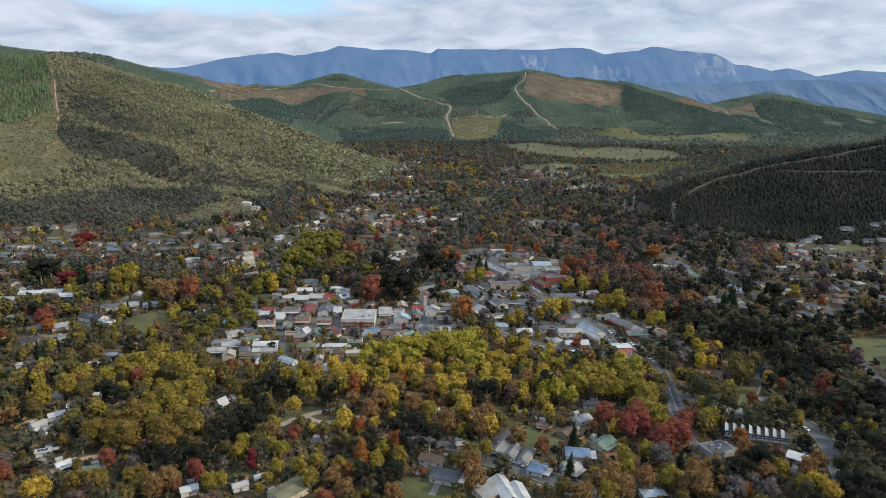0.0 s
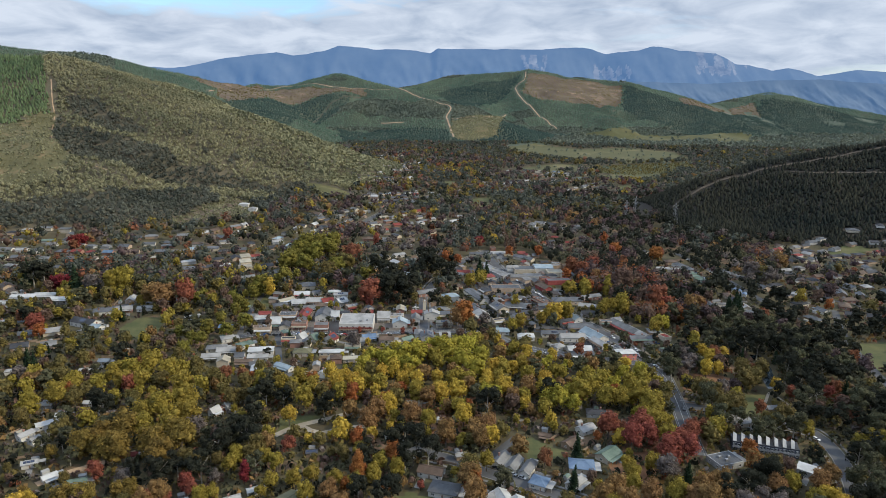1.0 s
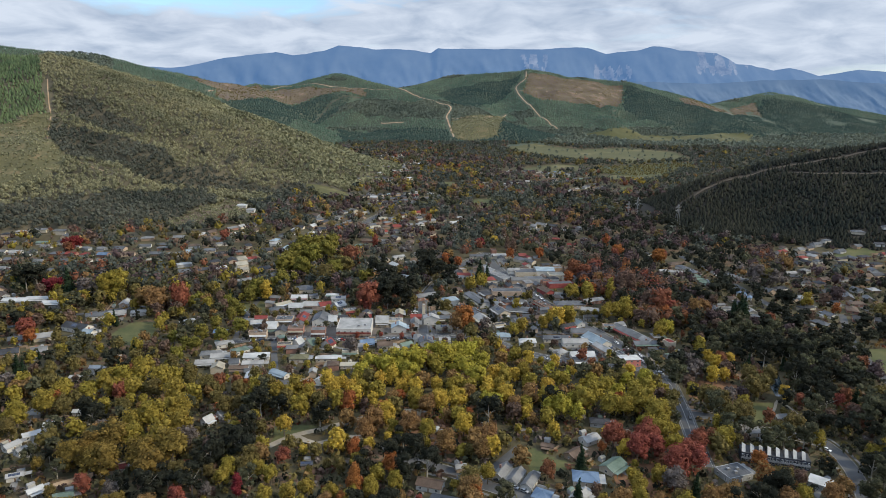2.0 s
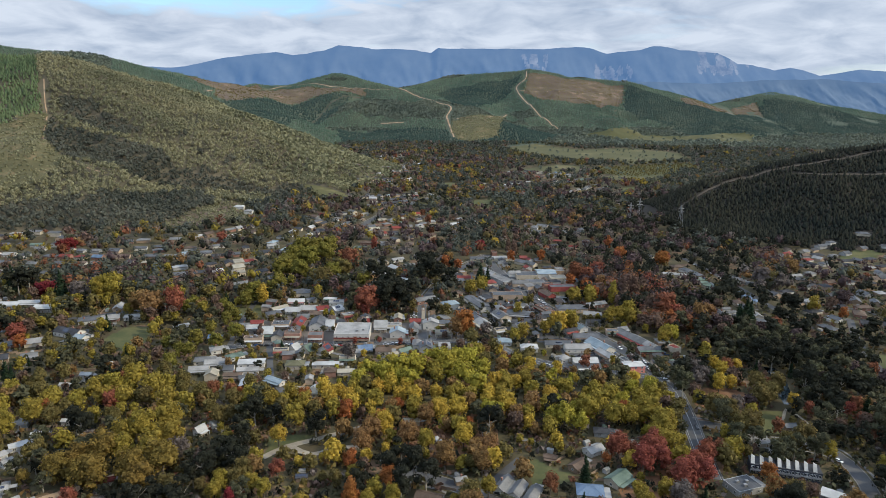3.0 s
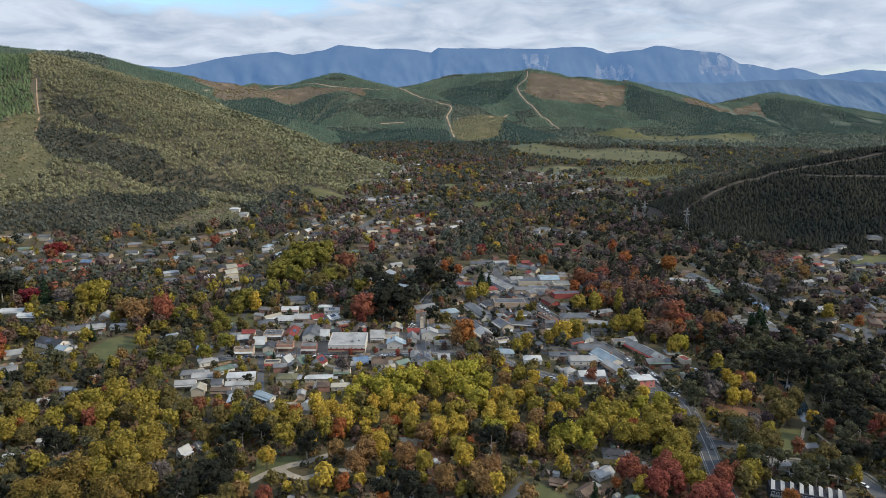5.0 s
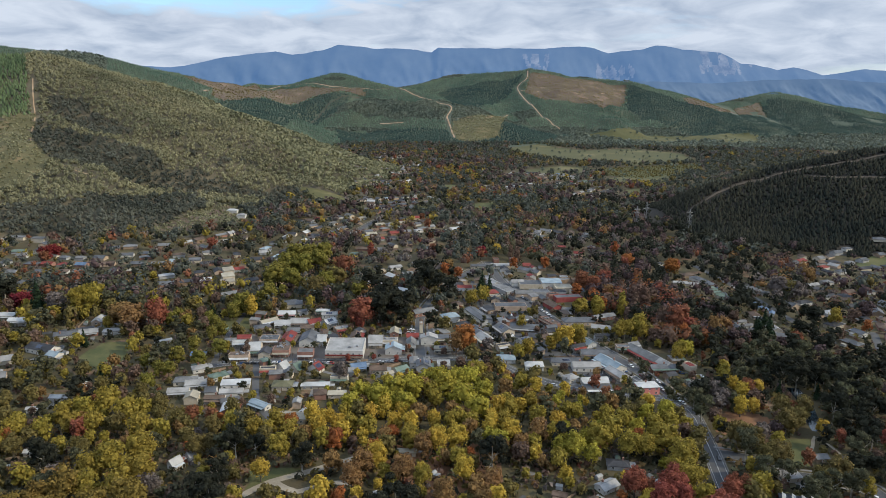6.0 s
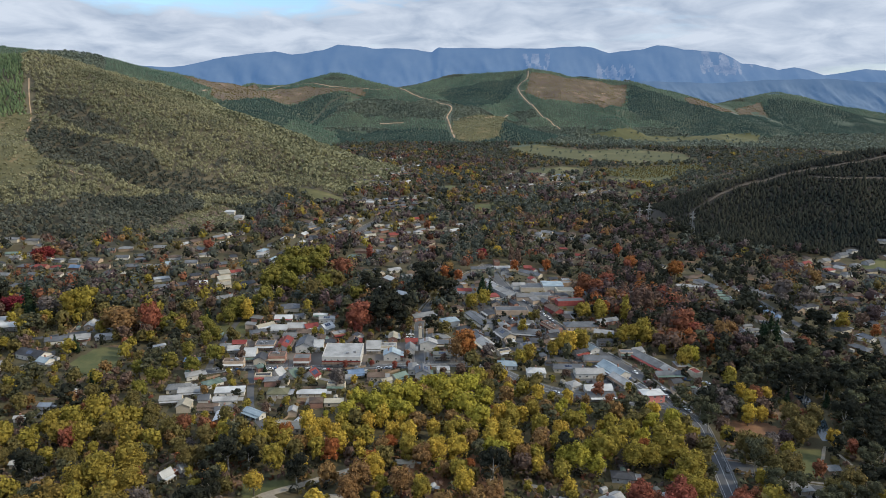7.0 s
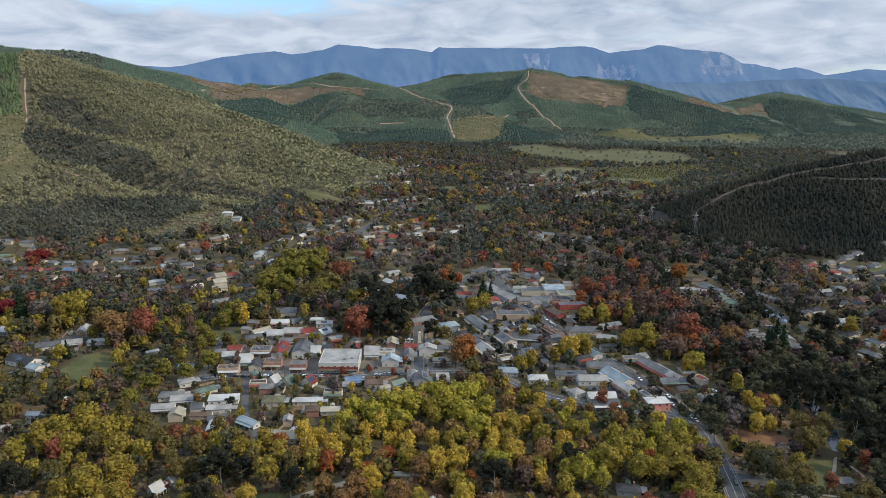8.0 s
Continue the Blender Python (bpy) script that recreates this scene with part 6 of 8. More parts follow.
tree("round", "olive", -181.7, 408.0, 16.1)
tree("round", "olive", -165.1, 424.0, 13.1)
tree("round", "olive", -152.5, 416.0, 15.3)
tree("round", "olive", -130.5, 388.0, 14.9)
tree("round", "olive", -127.3, 408.0, 16.2)
tree("round", "olive", -124.4, 432.0, 14.7)
tree("round", "olive", -189.7, 384.0, 14.9)
tree("round", "olive", -124.6, 392.0, 13.1)
tree("round", "olive", -225.4, 384.0, 15.5)
tree("round", "olive", -243.1, 360.0, 13.2)
tree("round", "olive", -256.4, 360.0, 14.5)
tree("round", "olive", -187.5, 452.0, 14.0)
tree("round", "olive", -169.3, 436.0, 14.8)
tree("round", "moss", -188.2, 508.0, 16.0, 1.1)
tree("round", "moss", -184.7, 532.0, 13.8, 1.1)
tree("round", "moss", -180.1, 556.0, 13.7, 1.1)
tree("round", "moss", -192.5, 488.0, 13.4, 1.1)
tree("round", "moss", -206.0, 500.0, 13.5, 1.1)
tree("round", "moss", -185.9, 488.0, 13.0, 1.1)
tree("round", "moss", -171.0, 504.0, 15.0, 1.1)
tree("round", "moss", -191.5, 468.0, 13.7, 1.1)
tree("round", "moss", -163.2, 524.0, 16.0, 1.1)
tree("round", "moss", -184.8, 580.0, 13.4, 1.1)
tree("round", "moss", -178.5, 604.0, 16.2, 1.1)
tree("round", "lime", 10.3, 472.0, 19.3, 1.15)
tree("round", "lime", 18.9, 476.0, 19.4, 1.15)
tree("round", "lime", 26.9, 460.0, 16.7, 1.15)
tree("round", "lime", 3.9, 464.0, 20.6, 1.15)
tree("round", "lime", -19.1, 460.0, 20.7, 1.15)
tree("round", "lime", -29.2, 456.0, 20.5, 1.15)
tree("round", "lime", -38.5, 444.0, 20.5, 1.15)
tree("round", "lime", -49.5, 452.0, 17.3, 1.15)
tree("round", "lime", -53.8, 436.0, 17.6, 1.15)
tree("round", "lime", -22.2, 440.0, 17.6, 1.15)
tree("round", "lime", -2.6, 476.0, 18.1, 1.15)
tree("round", "lime", 21.5, 432.0, 20.2, 1.15)
tree("round", "lime", 14.0, 448.0, 20.5, 1.15)
tree("round", "gold", -11.0, 472.0, 12.8)
tree("round", "gold", -33.9, 436.0, 16.2)
tree("round", "gold", -41.1, 428.0, 15.1)
tree("round", "gold", -17.1, 416.0, 16.2)
tree("round", "gold", -66.0, 424.0, 13.1)
tree("round", "gold", -76.3, 428.0, 16.1)
tree("round", "gold", -23.9, 436.0, 12.8)
tree("round", "gold", -69.8, 412.0, 16.0)
tree("round", "gold", -59.0, 416.0, 14.5)
tree("round", "gold", -26.9, 420.0, 14.5)
tree("round", "gold", 29.3, 428.0, 13.7)
tree("round", "gold", 48.4, 444.0, 12.7)
tree("round", "gold", 34.0, 440.0, 16.2)
tree("round", "gold", -90.1, 368.0, 14.1)
tree("round", "gold", -3.9, 424.0, 13.7)
tree("round", "yellow", -93.3, 416.0, 17.0)
tree("round", "yellow", -83.4, 404.0, 17.0)
tree("round", "yellow", -97.3, 408.0, 13.8)
tree("round", "yellow", -85.7, 388.0, 17.3)
tree("round", "yellow", -103.8, 404.0, 17.3)
tree("round", "yellow", -119.0, 412.0, 17.2)
tree("round", "yellow", 5.8, 420.0, 15.5)
tree("round", "yellow", 36.5, 420.0, 16.9)
tree("round", "yellow", 56.6, 428.0, 16.3)
tree("round", "yellow", 41.7, 436.0, 16.0)
tree("round", "yellow", 54.8, 448.0, 15.2)
tree("round", "yellow", -51.4, 416.0, 14.4)
tree("round", "yellow", -6.5, 460.0, 15.6)
tree("round", "yellow", -36.4, 468.0, 15.7)
tree("round", "amber", -39.2, 372.0, 18.4)
tree("round", "amber", -43.0, 360.0, 17.6)
tree("round", "amber", -8.8, 392.0, 17.1)
tree("round", "amber", 44.0, 396.0, 14.7)
tree("round", "amber", 25.4, 356.0, 17.0)
tree("round", "amber", 21.5, 344.0, 15.7)
tree("round", "amber", -18.3, 368.0, 17.7)
tree("round", "amber", 2.2, 348.0, 17.7)
tree("round", "amber", 54.3, 408.0, 18.4)
tree("round", "amber", -31.1, 400.0, 15.1)
tree("round", "gold", -33.0, 380.0, 17.6)
tree("round", "gold", -1.6, 396.0, 18.4)
tree("round", "gold", 9.4, 400.0, 17.8)
tree("round", "gold", 39.4, 408.0, 17.3)
tree("round", "gold", 12.4, 368.0, 17.0)
tree("round", "gold", 67.8, 424.0, 14.5)
tree("round", "yellow", -16.4, 400.0, 17.2)
tree("round", "yellow", 17.3, 420.0, 15.2)
tree("round", "yellow", -8.0, 364.0, 14.6)
tree("round", "yellow", 111.2, 396.0, 16.4, 1.1)
tree("round", "yellow", 123.0, 400.0, 20.8, 1.1)
tree("round", "yellow", 127.5, 384.0, 20.7, 1.1)
tree("round", "yellow", 124.7, 368.0, 18.1, 1.1)
tree("round", "yellow", 122.9, 420.0, 16.5, 1.1)
tree("round", "yellow", 106.5, 424.0, 16.7, 1.1)
tree("round", "yellow", 96.3, 412.0, 18.9, 1.1)
tree("round", "yellow", 86.4, 400.0, 20.7, 1.1)
tree("round", "yellow", 102.1, 396.0, 18.1, 1.1)
tree("round", "yellow", 133.5, 424.0, 16.4, 1.1)
tree("round", "lime", 79.9, 404.0, 14.6)
tree("round", "lime", 72.3, 392.0, 18.2)
tree("round", "lime", 80.7, 388.0, 14.7)
tree("round", "lime", 123.1, 436.0, 14.5)
tree("round", "lime", 112.4, 416.0, 14.8)
tree("round", "lime", 65.8, 396.0, 15.4)
tree("round", "lime", 134.8, 436.0, 16.9)
tree("gum", "dark", 68.1, 400.0, 20.2)
tree("gum", "dark", 27.2, 380.0, 24.7)
tree("round", "red", 95.7, 360.0, 17.7, 1.1)
tree("round", "red", 114.0, 360.0, 19.1, 1.1)
tree("round", "red", 106.0, 348.0, 17.6, 1.1)
tree("round", "red", 130.7, 340.0, 18.5, 1.1)
tree("round", "red", 121.8, 332.0, 19.6, 1.1)
tree("round", "red", 141.3, 356.0, 15.4, 1.1)
tree("round", "red", 116.8, 352.0, 15.5, 1.1)
tree("round", "russet", 147.2, 368.0, 10.9)
tree("round", "russet", 102.7, 360.0, 12.5)
tree("round", "russet", 54.7, 328.0, 12.6)
tree("round", "russet", 118.5, 340.0, 11.2)
tree("round", "russet", 101.6, 480.0, 12.9)
tree("round", "russet", 104.9, 464.0, 12.3)
tree("round", "russet", 113.3, 464.0, 11.6)
tree("round", "russet", -133.9, 424.0, 12.3)
tree("round", "russet", -145.6, 424.0, 13.3)
tree("round", "amber", 127.6, 300.0, 17.7)
tree("round", "amber", 137.5, 304.0, 17.6)
tree("round", "amber", 137.3, 292.0, 15.7)
tree("round", "amber", 125.9, 288.0, 19.0)
tree("round", "amber", 120.5, 292.0, 15.5)
tree("round", "amber", 13.8, 304.0, 18.4)
tree("round", "amber", 16.3, 292.0, 16.8)
tree("round", "amber", 77.5, 292.0, 16.0)
tree("round", "amber", 85.0, 300.0, 16.2)
tree("round", "amber", 66.8, 280.0, 16.7)
tree("round", "amber", 86.6, 284.0, 18.5)
tree("round", "amber", 101.0, 296.0, 15.4)
tree("round", "orange", 15.4, 304.0, 14.7)
tree("round", "orange", 163.6, 324.0, 14.8)
tree("round", "orange", 167.7, 340.0, 13.6)
tree("round", "orange", -42.0, 312.0, 13.2)
tree("round", "orange", -231.9, 388.0, 15.8)
tree("round", "orange", -330.8, 512.0, 13.1)
tree("round", "orange", -314.3, 496.0, 14.3)
tree("round", "orange", -85.7, 416.0, 13.8)
tree("tall", "orange", -41.4, 308.0, 19.6)
tree("tall", "orange", 204.0, 852.0, 18.5)
tree("tall", "crimson", -98.5, 308.0, 13.9)
tree("tall", "crimson", -148.1, 372.0, 12.0)
tree("round", "red", -201.4, 404.0, 15.1, 1.0)
tree("round", "red", -74.3, 608.0, 12.9, 1.0)
tree("round", "red", -70.6, 624.0, 13.9, 1.0)
tree("round", "red", -69.3, 588.0, 12.7, 1.0)
tree("round", "red", -235.5, 584.0, 15.5, 1.0)
tree("round", "red", -233.2, 592.0, 16.1, 1.0)
tree("round", "red", 142.5, 700.0, 13.7, 1.0)
tree("round", "red", 161.2, 716.0, 14.0, 1.0)
tree("round", "red", 201.0, 792.0, 16.2, 1.0)
tree("round", "red", 244.8, 776.0, 12.7, 1.0)
tree("round", "red", -173.2, 308.0, 12.5)
tree("round", "red", -124.9, 300.0, 11.8)
tree("round", "red", -120.6, 296.0, 10.0)
tree("round", "red", -1.9, 688.0, 10.0)
tree("round", "red", -42.6, 708.0, 10.5)
tree("round", "red", -130.2, 288.0, 10.0)
tree("round", "red", -138.0, 284.0, 12.7)
tree("round", "red", -82.9, 336.0, 12.7)
tree("round", "red", 228.5, 416.0, 10.9)
tree("round", "red", 251.9, 400.0, 12.3)
tree("round", "red", 252.6, 388.0, 10.0)
tree("round", "red", 253.1, 416.0, 11.0)
tree("round", "orange", 15.9, 540.0, 25.8, 1.05)
tree("round", "amber", 10.1, 536.0, 21.1, 1.0)
tree("round", "orange", 128.2, 688.0, 15.0)
tree("round", "orange", 137.8, 660.0, 17.2)
tree("round", "orange", 143.4, 644.0, 15.0)
tree("round", "orange", 192.3, 572.0, 17.0)
tree("round", "orange", 183.6, 568.0, 14.3)
tree("round", "orange", 202.5, 596.0, 14.5)
tree("round", "orange", 219.3, 584.0, 15.1)
tree("round", "orange", 208.6, 560.0, 14.7)
tree("round", "orange", 76.0, 784.0, 15.0)
tree("round", "orange", 110.2, 784.0, 16.2)
tree("round", "orange", 13.8, 740.0, 14.6)
tree("round", "orange", 0.8, 748.0, 16.8)
tree("round", "amber", 163.6, 324.0, 15.8)
tree("round", "amber", 232.5, 592.0, 16.9)
tree("round", "amber", 177.9, 584.0, 14.2)
tree("round", "amber", 188.6, 308.0, 15.5)
tree("round", "amber", 199.0, 316.0, 13.8)
tree("round", "amber", -53.4, 292.0, 14.5)
tree("round", "amber", -45.9, 280.0, 15.4)
tree("round", "amber", -132.7, 288.0, 16.0)
tree("round", "amber", -137.7, 280.0, 15.3)
tree("round", "gold", 222.7, 424.0, 12.5)
tree("round", "gold", 196.0, 472.0, 13.2)
tree("round", "gold", 208.1, 476.0, 13.5)
tree("round", "gold", 194.8, 452.0, 11.8)
tree("round", "gold", 194.0, 484.0, 12.3)
tree("round", "gold", -193.1, 276.0, 14.8)
tree("round", "gold", -190.3, 280.0, 13.0)
tree("round", "gold", 187.7, 300.0, 11.9)
tree("round", "gold", 189.1, 288.0, 14.9)
tree("round", "gold", 189.6, 296.0, 13.0)
tree("round", "gold", 185.0, 448.0, 14.7)
tree("round", "olive", 209.3, 448.0, 16.3)
tree("round", "olive", 208.4, 428.0, 18.8)
tree("round", "olive", 221.4, 444.0, 18.3)
tree("round", "olive", 201.0, 424.0, 19.0)
tree("round", "olive", 172.2, 404.0, 18.4)
tree("round", "olive", 173.3, 388.0, 17.8)
tree("round", "olive", 166.2, 408.0, 19.5)
tree("round", "olive", 180.4, 388.0, 18.3)
tree("round", "olive", 191.3, 368.0, 16.1)
tree("round", "olive", 201.2, 372.0, 19.6)
tree("gum", "gum", 165.6, 396.0, 20.6)
tree("gum", "gum", 163.6, 372.0, 18.6)
tree("gum", "gum", 180.6, 356.0, 19.7)
tree("gum", "gum", 190.7, 360.0, 20.0)
tree("gum", "gum", 204.1, 364.0, 20.8)
tree("gum", "gum", 175.7, 376.0, 17.1)
tree("gum", "gum", 227.1, 396.0, 20.7)
tree("gum", "gum", 159.0, 456.0, 16.6)
tree("gum", "gum", 147.5, 460.0, 20.1)
tree("gum", "gum", 157.8, 440.0, 20.2)
tree("cone", "pine", 126.1, 316.0, 13.8)
tree("cone", "pine", 274.9, 612.0, 17.1)
tree("cone", "pine", 262.2, 600.0, 14.0)
tree("cone", "pine", 66.5, 308.0, 14.8)
tree("cone", "pine", 73.0, 336.0, 17.3)
tree("cone", "pine", 266.2, 584.0, 14.0)
tree("cone", "pine", 34.3, 688.0, 17.5)
tree("cone", "pine", 44.3, 704.0, 15.8)
tree("gum", "dark", -119.3, 332.0, 21.7)
tree("gum", "dark", -114.7, 348.0, 21.7)
tree("gum", "dark", -105.9, 340.0, 21.7)
tree("gum", "dark", -122.7, 328.0, 17.3)
tree("gum", "dark", -37.8, 328.0, 17.3)
tree("gum", "dark", -39.9, 320.0, 18.2)
tree("gum", "dark", -26.1, 336.0, 21.5)
tree("gum", "dark", -18.8, 320.0, 19.0)
tree("gum", "dark", -25.5, 292.0, 21.2)
tree("gum", "dark", -27.5, 284.0, 17.8)
tree("gum", "dark", -39.4, 292.0, 17.7)
tree("gum", "dark", -133.6, 312.0, 18.1)
tree("gum", "dark", -139.1, 304.0, 20.8)
tree("gum", "dark", -120.2, 308.0, 20.6)
tree("gum", "dark", -201.5, 372.0, 19.3)
tree("gum", "dark", -206.7, 376.0, 21.9)
tree("gum", "dark", -20.8, 352.0, 18.5)
tree("gum", "dark", -7.0, 328.0, 21.7)
tree("gum", "dark", -13.5, 336.0, 21.7)
tree("gum", "dark", -71.0, 376.0, 21.6)
tree("gum", "dark", -108.2, 360.0, 21.9)
tree("gum", "dark", -108.8, 388.0, 20.9)
tree("gum", "dark", -98.2, 388.0, 17.4)
tree("gum", "dark", -48.5, 624.0, 20.2)
tree("gum", "dark", -51.6, 596.0, 18.6)
tree("gum", "dark", -36.2, 604.0, 20.2)
tree("gum", "dark", -44.1, 640.0, 21.9)
tree("gum", "dark", -30.3, 648.0, 18.6)
tree("gum", "dark", -25.6, 672.0, 22.8)
tree("gum", "dark", -11.1, 684.0, 22.5)
tree("gum", "dark", -17.9, 716.0, 18.5)
tree("gum", "dark", -57.1, 660.0, 21.8)
tree("round", "yellow", 64.9, 596.0, 13.6)
tree("round", "yellow", 88.4, 556.0, 14.1)
tree("round", "yellow", 98.9, 560.0, 17.3)
tree("round", "yellow", 106.3, 560.0, 17.2)
tree("round", "yellow", 125.0, 636.0, 14.0)
tree("round", "yellow", 136.9, 640.0, 17.3)
tree("round", "yellow", 151.0, 580.0, 16.9)
tree("round", "yellow", 161.8, 592.0, 14.2)
tree("round", "yellow", 139.9, 576.0, 13.6)
tree("round", "yellow", 160.4, 576.0, 14.7)
tree("round", "yellow", 24.3, 656.0, 14.8)
tree("round", "yellow", 36.3, 664.0, 14.0)
tree("round", "yellow", 82.4, 548.0, 13.6)
tree("round", "yellow", 63.9, 536.0, 16.0)
tree("round", "yellow", 56.4, 532.0, 13.6)
tree("round", "yellow", 173.1, 532.0, 14.1)
tree("round", "yellow", 176.6, 536.0, 16.3)
tree("round", "moss", -150.0, 748.0, 17.0)
tree("round", "moss", -140.4, 768.0, 14.9)
tree("round", "moss", -162.3, 744.0, 13.6)
tree("round", "moss", -132.8, 804.0, 13.6)
tree("round", "moss", -168.1, 712.0, 14.4)
tree("round", "moss", -147.7, 704.0, 13.8)
tree("round", "moss", -132.3, 688.0, 15.7)
tree("round", "moss", -125.6, 720.0, 13.9)
tree("round", "moss", -114.1, 728.0, 15.9)
tree("round", "moss", -152.2, 668.0, 13.7)
tree("round", "moss", -166.9, 680.0, 14.5)
tree("round", "moss", -116.8, 668.0, 15.8)
tree("round", "moss", -163.1, 640.0, 17.3)
tree("round", "moss", -114.1, 772.0, 13.6)
tree("round", "moss", -81.4, 668.0, 17.3)
tree("round", "moss", -167.3, 784.0, 13.7)
tree("round", "moss", -156.1, 816.0, 14.0)
tree("round", "yellow", -314.6, 636.0, 15.0)
tree("round", "yellow", -315.5, 620.0, 11.8)
tree("round", "yellow", -318.1, 656.0, 14.8)
tree("round", "yellow", -297.9, 692.0, 14.9)
tree("round", "yellow", -293.7, 712.0, 11.9)
tree("round", "moss", -171.4, 628.0, 14.0)
tree("round", "moss", -179.1, 636.0, 12.9)
tree("round", "moss", -192.5, 588.0, 14.4)
tree("round", "moss", -174.9, 564.0, 15.0)
tree("round", "moss", -222.5, 584.0, 14.8)
tree("round", "moss", -221.5, 596.0, 14.1)
tree("round", "yellow", -264.2, 584.0, 13.2)
tree("round", "yellow", -271.2, 576.0, 12.5)
tree("tall", "moss", -174.1, 628.0, 18.4)
tree("tall", "moss", -169.7, 628.0, 15.8)
tree("tall", "yellow", 160.1, 668.0, 14.5)
tree("tall", "yellow", 161.2, 648.0, 18.4)
tree("tall", "brown", 80.4, 796.0, 23.0)
tree("tall", "brown", 75.9, 824.0, 18.2)
tree("tall", "brown", 88.8, 848.0, 23.1)
tree("tall", "brown", 75.7, 868.0, 21.4)
tree("tall", "brown", 191.8, 656.0, 20.9)
tree("tall", "brown", 182.0, 640.0, 19.2)
tree("tall", "brown", 203.0, 676.0, 22.4)
tree("tall", "brown", 186.4, 680.0, 20.8)
tree("tall", "brown", 169.6, 636.0, 20.7)
tree("round", "russet", -14.1, 840.0, 16.0)
tree("round", "russet", -19.7, 920.0, 13.1)
tree("round", "russet", -25.8, 996.0, 15.5)
tree("round", "russet", -36.5, 1052.0, 12.8)
tree("round", "russet", -97.5, 748.0, 12.7)
tree("round", "russet", -120.2, 768.0, 15.2)
tree("round", "russet", 180.8, 576.0, 15.6)
tree("round", "russet", 174.9, 592.0, 15.6)
tree("round", "russet", -449.4, 804.0, 15.2)
tree("round", "russet", -439.0, 772.0, 16.0)
tree("round", "russet", -374.5, 632.0, 14.9)
tree("round", "russet", -376.7, 616.0, 13.2)
tree("round", "russet", 389.4, 812.0, 13.6)
tree("round", "russet", 377.1, 800.0, 12.9)
tree("round", "grey", -137.6, 352.0, 14.1)
tree("round", "grey", -140.7, 352.0, 14.8)
tree("round", "grey", 142.6, 288.0, 16.1)
tree("round", "grey", 159.0, 288.0, 15.2)
tree("round", "grey", 154.6, 296.0, 12.7)
tree("round", "grey", 175.4, 468.0, 15.8)
tree("round", "grey", 179.1, 460.0, 14.5)
tree("round", "grey", 316.2, 676.0, 15.7)
tree("round", "grey", 330.0, 680.0, 14.0)
tree("round", "grey", -68.8, 488.0, 15.8)
tree("gum", "gum", 267.2, 484.0, 23.0)
tree("gum", "gum", 291.1, 504.0, 18.3)
tree("gum", "gum", 274.3, 516.0, 18.3)
tree("gum", "gum", 265.9, 528.0, 20.3)
tree("gum", "gum", 247.4, 508.0, 22.7)
tree("gum", "gum", 251.4, 452.0, 21.5)
tree("gum", "gum", 274.1, 464.0, 23.0)
tree("gum", "gum", 278.0, 448.0, 19.3)
tree("gum", "gum", 254.9, 388.0, 23.1)
tree("gum", "gum", 251.5, 364.0, 18.1)
tree("gum", "gum", 224.2, 324.0, 19.4)
tree("gum", "gum", 215.2, 300.0, 22.5)
tree("gum", "gum", 208.1, 312.0, 18.6)
tree("gum", "gum", 240.7, 336.0, 20.4)
tree("gum", "gum", 252.7, 480.0, 18.1)
tree("gum", "gum", 240.6, 524.0, 21.4)
tree("gum", "gum", 226.5, 512.0, 18.8)
tree("gum", "gum", 223.6, 528.0, 18.8)
tree("gum", "dark", 246.6, 496.0, 22.3)
tree("gum", "dark", 249.9, 484.0, 22.3)
tree("gum", "dark", 257.0, 472.0, 23.9)
tree("gum", "dark", 251.5, 436.0, 19.5)
tree("gum", "dark", 237.3, 440.0, 24.2)
tree("gum", "dark", 237.5, 424.0, 19.4)
tree("gum", "dark", 238.4, 404.0, 23.5)
tree("gum", "dark", 231.4, 492.0, 23.8)
tree("gum", "dark", 275.4, 392.0, 19.1)
tree("gum", "dark", 204.5, 296.0, 19.4)
tree("gum", "dark", 205.8, 284.0, 19.1)
tree("gum", "dark", 222.4, 332.0, 21.4)
tree("gum", "dark", 234.9, 480.0, 23.8)
tree("gum", "dark", 263.5, 444.0, 22.1)
tree("gum", "dark", 138.3, 292.0, 20.1)
tree("gum", "dark", 151.9, 304.0, 21.0)
tree("gum", "dark", 167.2, 312.0, 19.0)
tree("gum", "dark", 163.0, 316.0, 19.0)
tree("round", "yellow", 232.6, 348.0, 13.2)
tree("round", "yellow", 250.5, 356.0, 11.3)
tree("round", "yellow", 243.6, 356.0, 13.1)
tree("round", "yellow", 210.2, 368.0, 11.8)
tree("round", "yellow", 211.6, 364.0, 12.9)
tree("round", "yellow", 96.9, 324.0, 11.8)
tree("round", "yellow", 97.8, 316.0, 12.7)
tree("round", "yellow", 110.5, 324.0, 13.3)
tree("round", "yellow", 94.6, 304.0, 13.8)
tree("round", "yellow", 179.8, 296.0, 13.0)
tree("round", "yellow", 23.7, 324.0, 12.4)
tree("round", "yellow", -52.5, 304.0, 12.9)
tree("round", "yellow", -92.5, 324.0, 11.4)
tree("round", "yellow", -107.8, 324.0, 13.0)
tree("round", "yellow", -108.3, 316.0, 12.0)
tree("round", "yellow", -109.4, 292.0, 10.9)
tree("round", "yellow", -113.6, 288.0, 12.2)
tree("round", "yellow", -85.4, 320.0, 11.4)
tree("round", "yellow", -64.9, 308.0, 12.5)
tree("round", "yellow", -72.8, 304.0, 12.4)
tree("round", "yellow", -64.6, 292.0, 13.1)
tree("round", "red", -50.2, 524.0, 5.5)
tree("round", "red", -33.4, 520.0, 6.9)
tree("round", "red", -68.5, 520.0, 6.8)
tree("round", "red", -24.2, 524.0, 5.6)
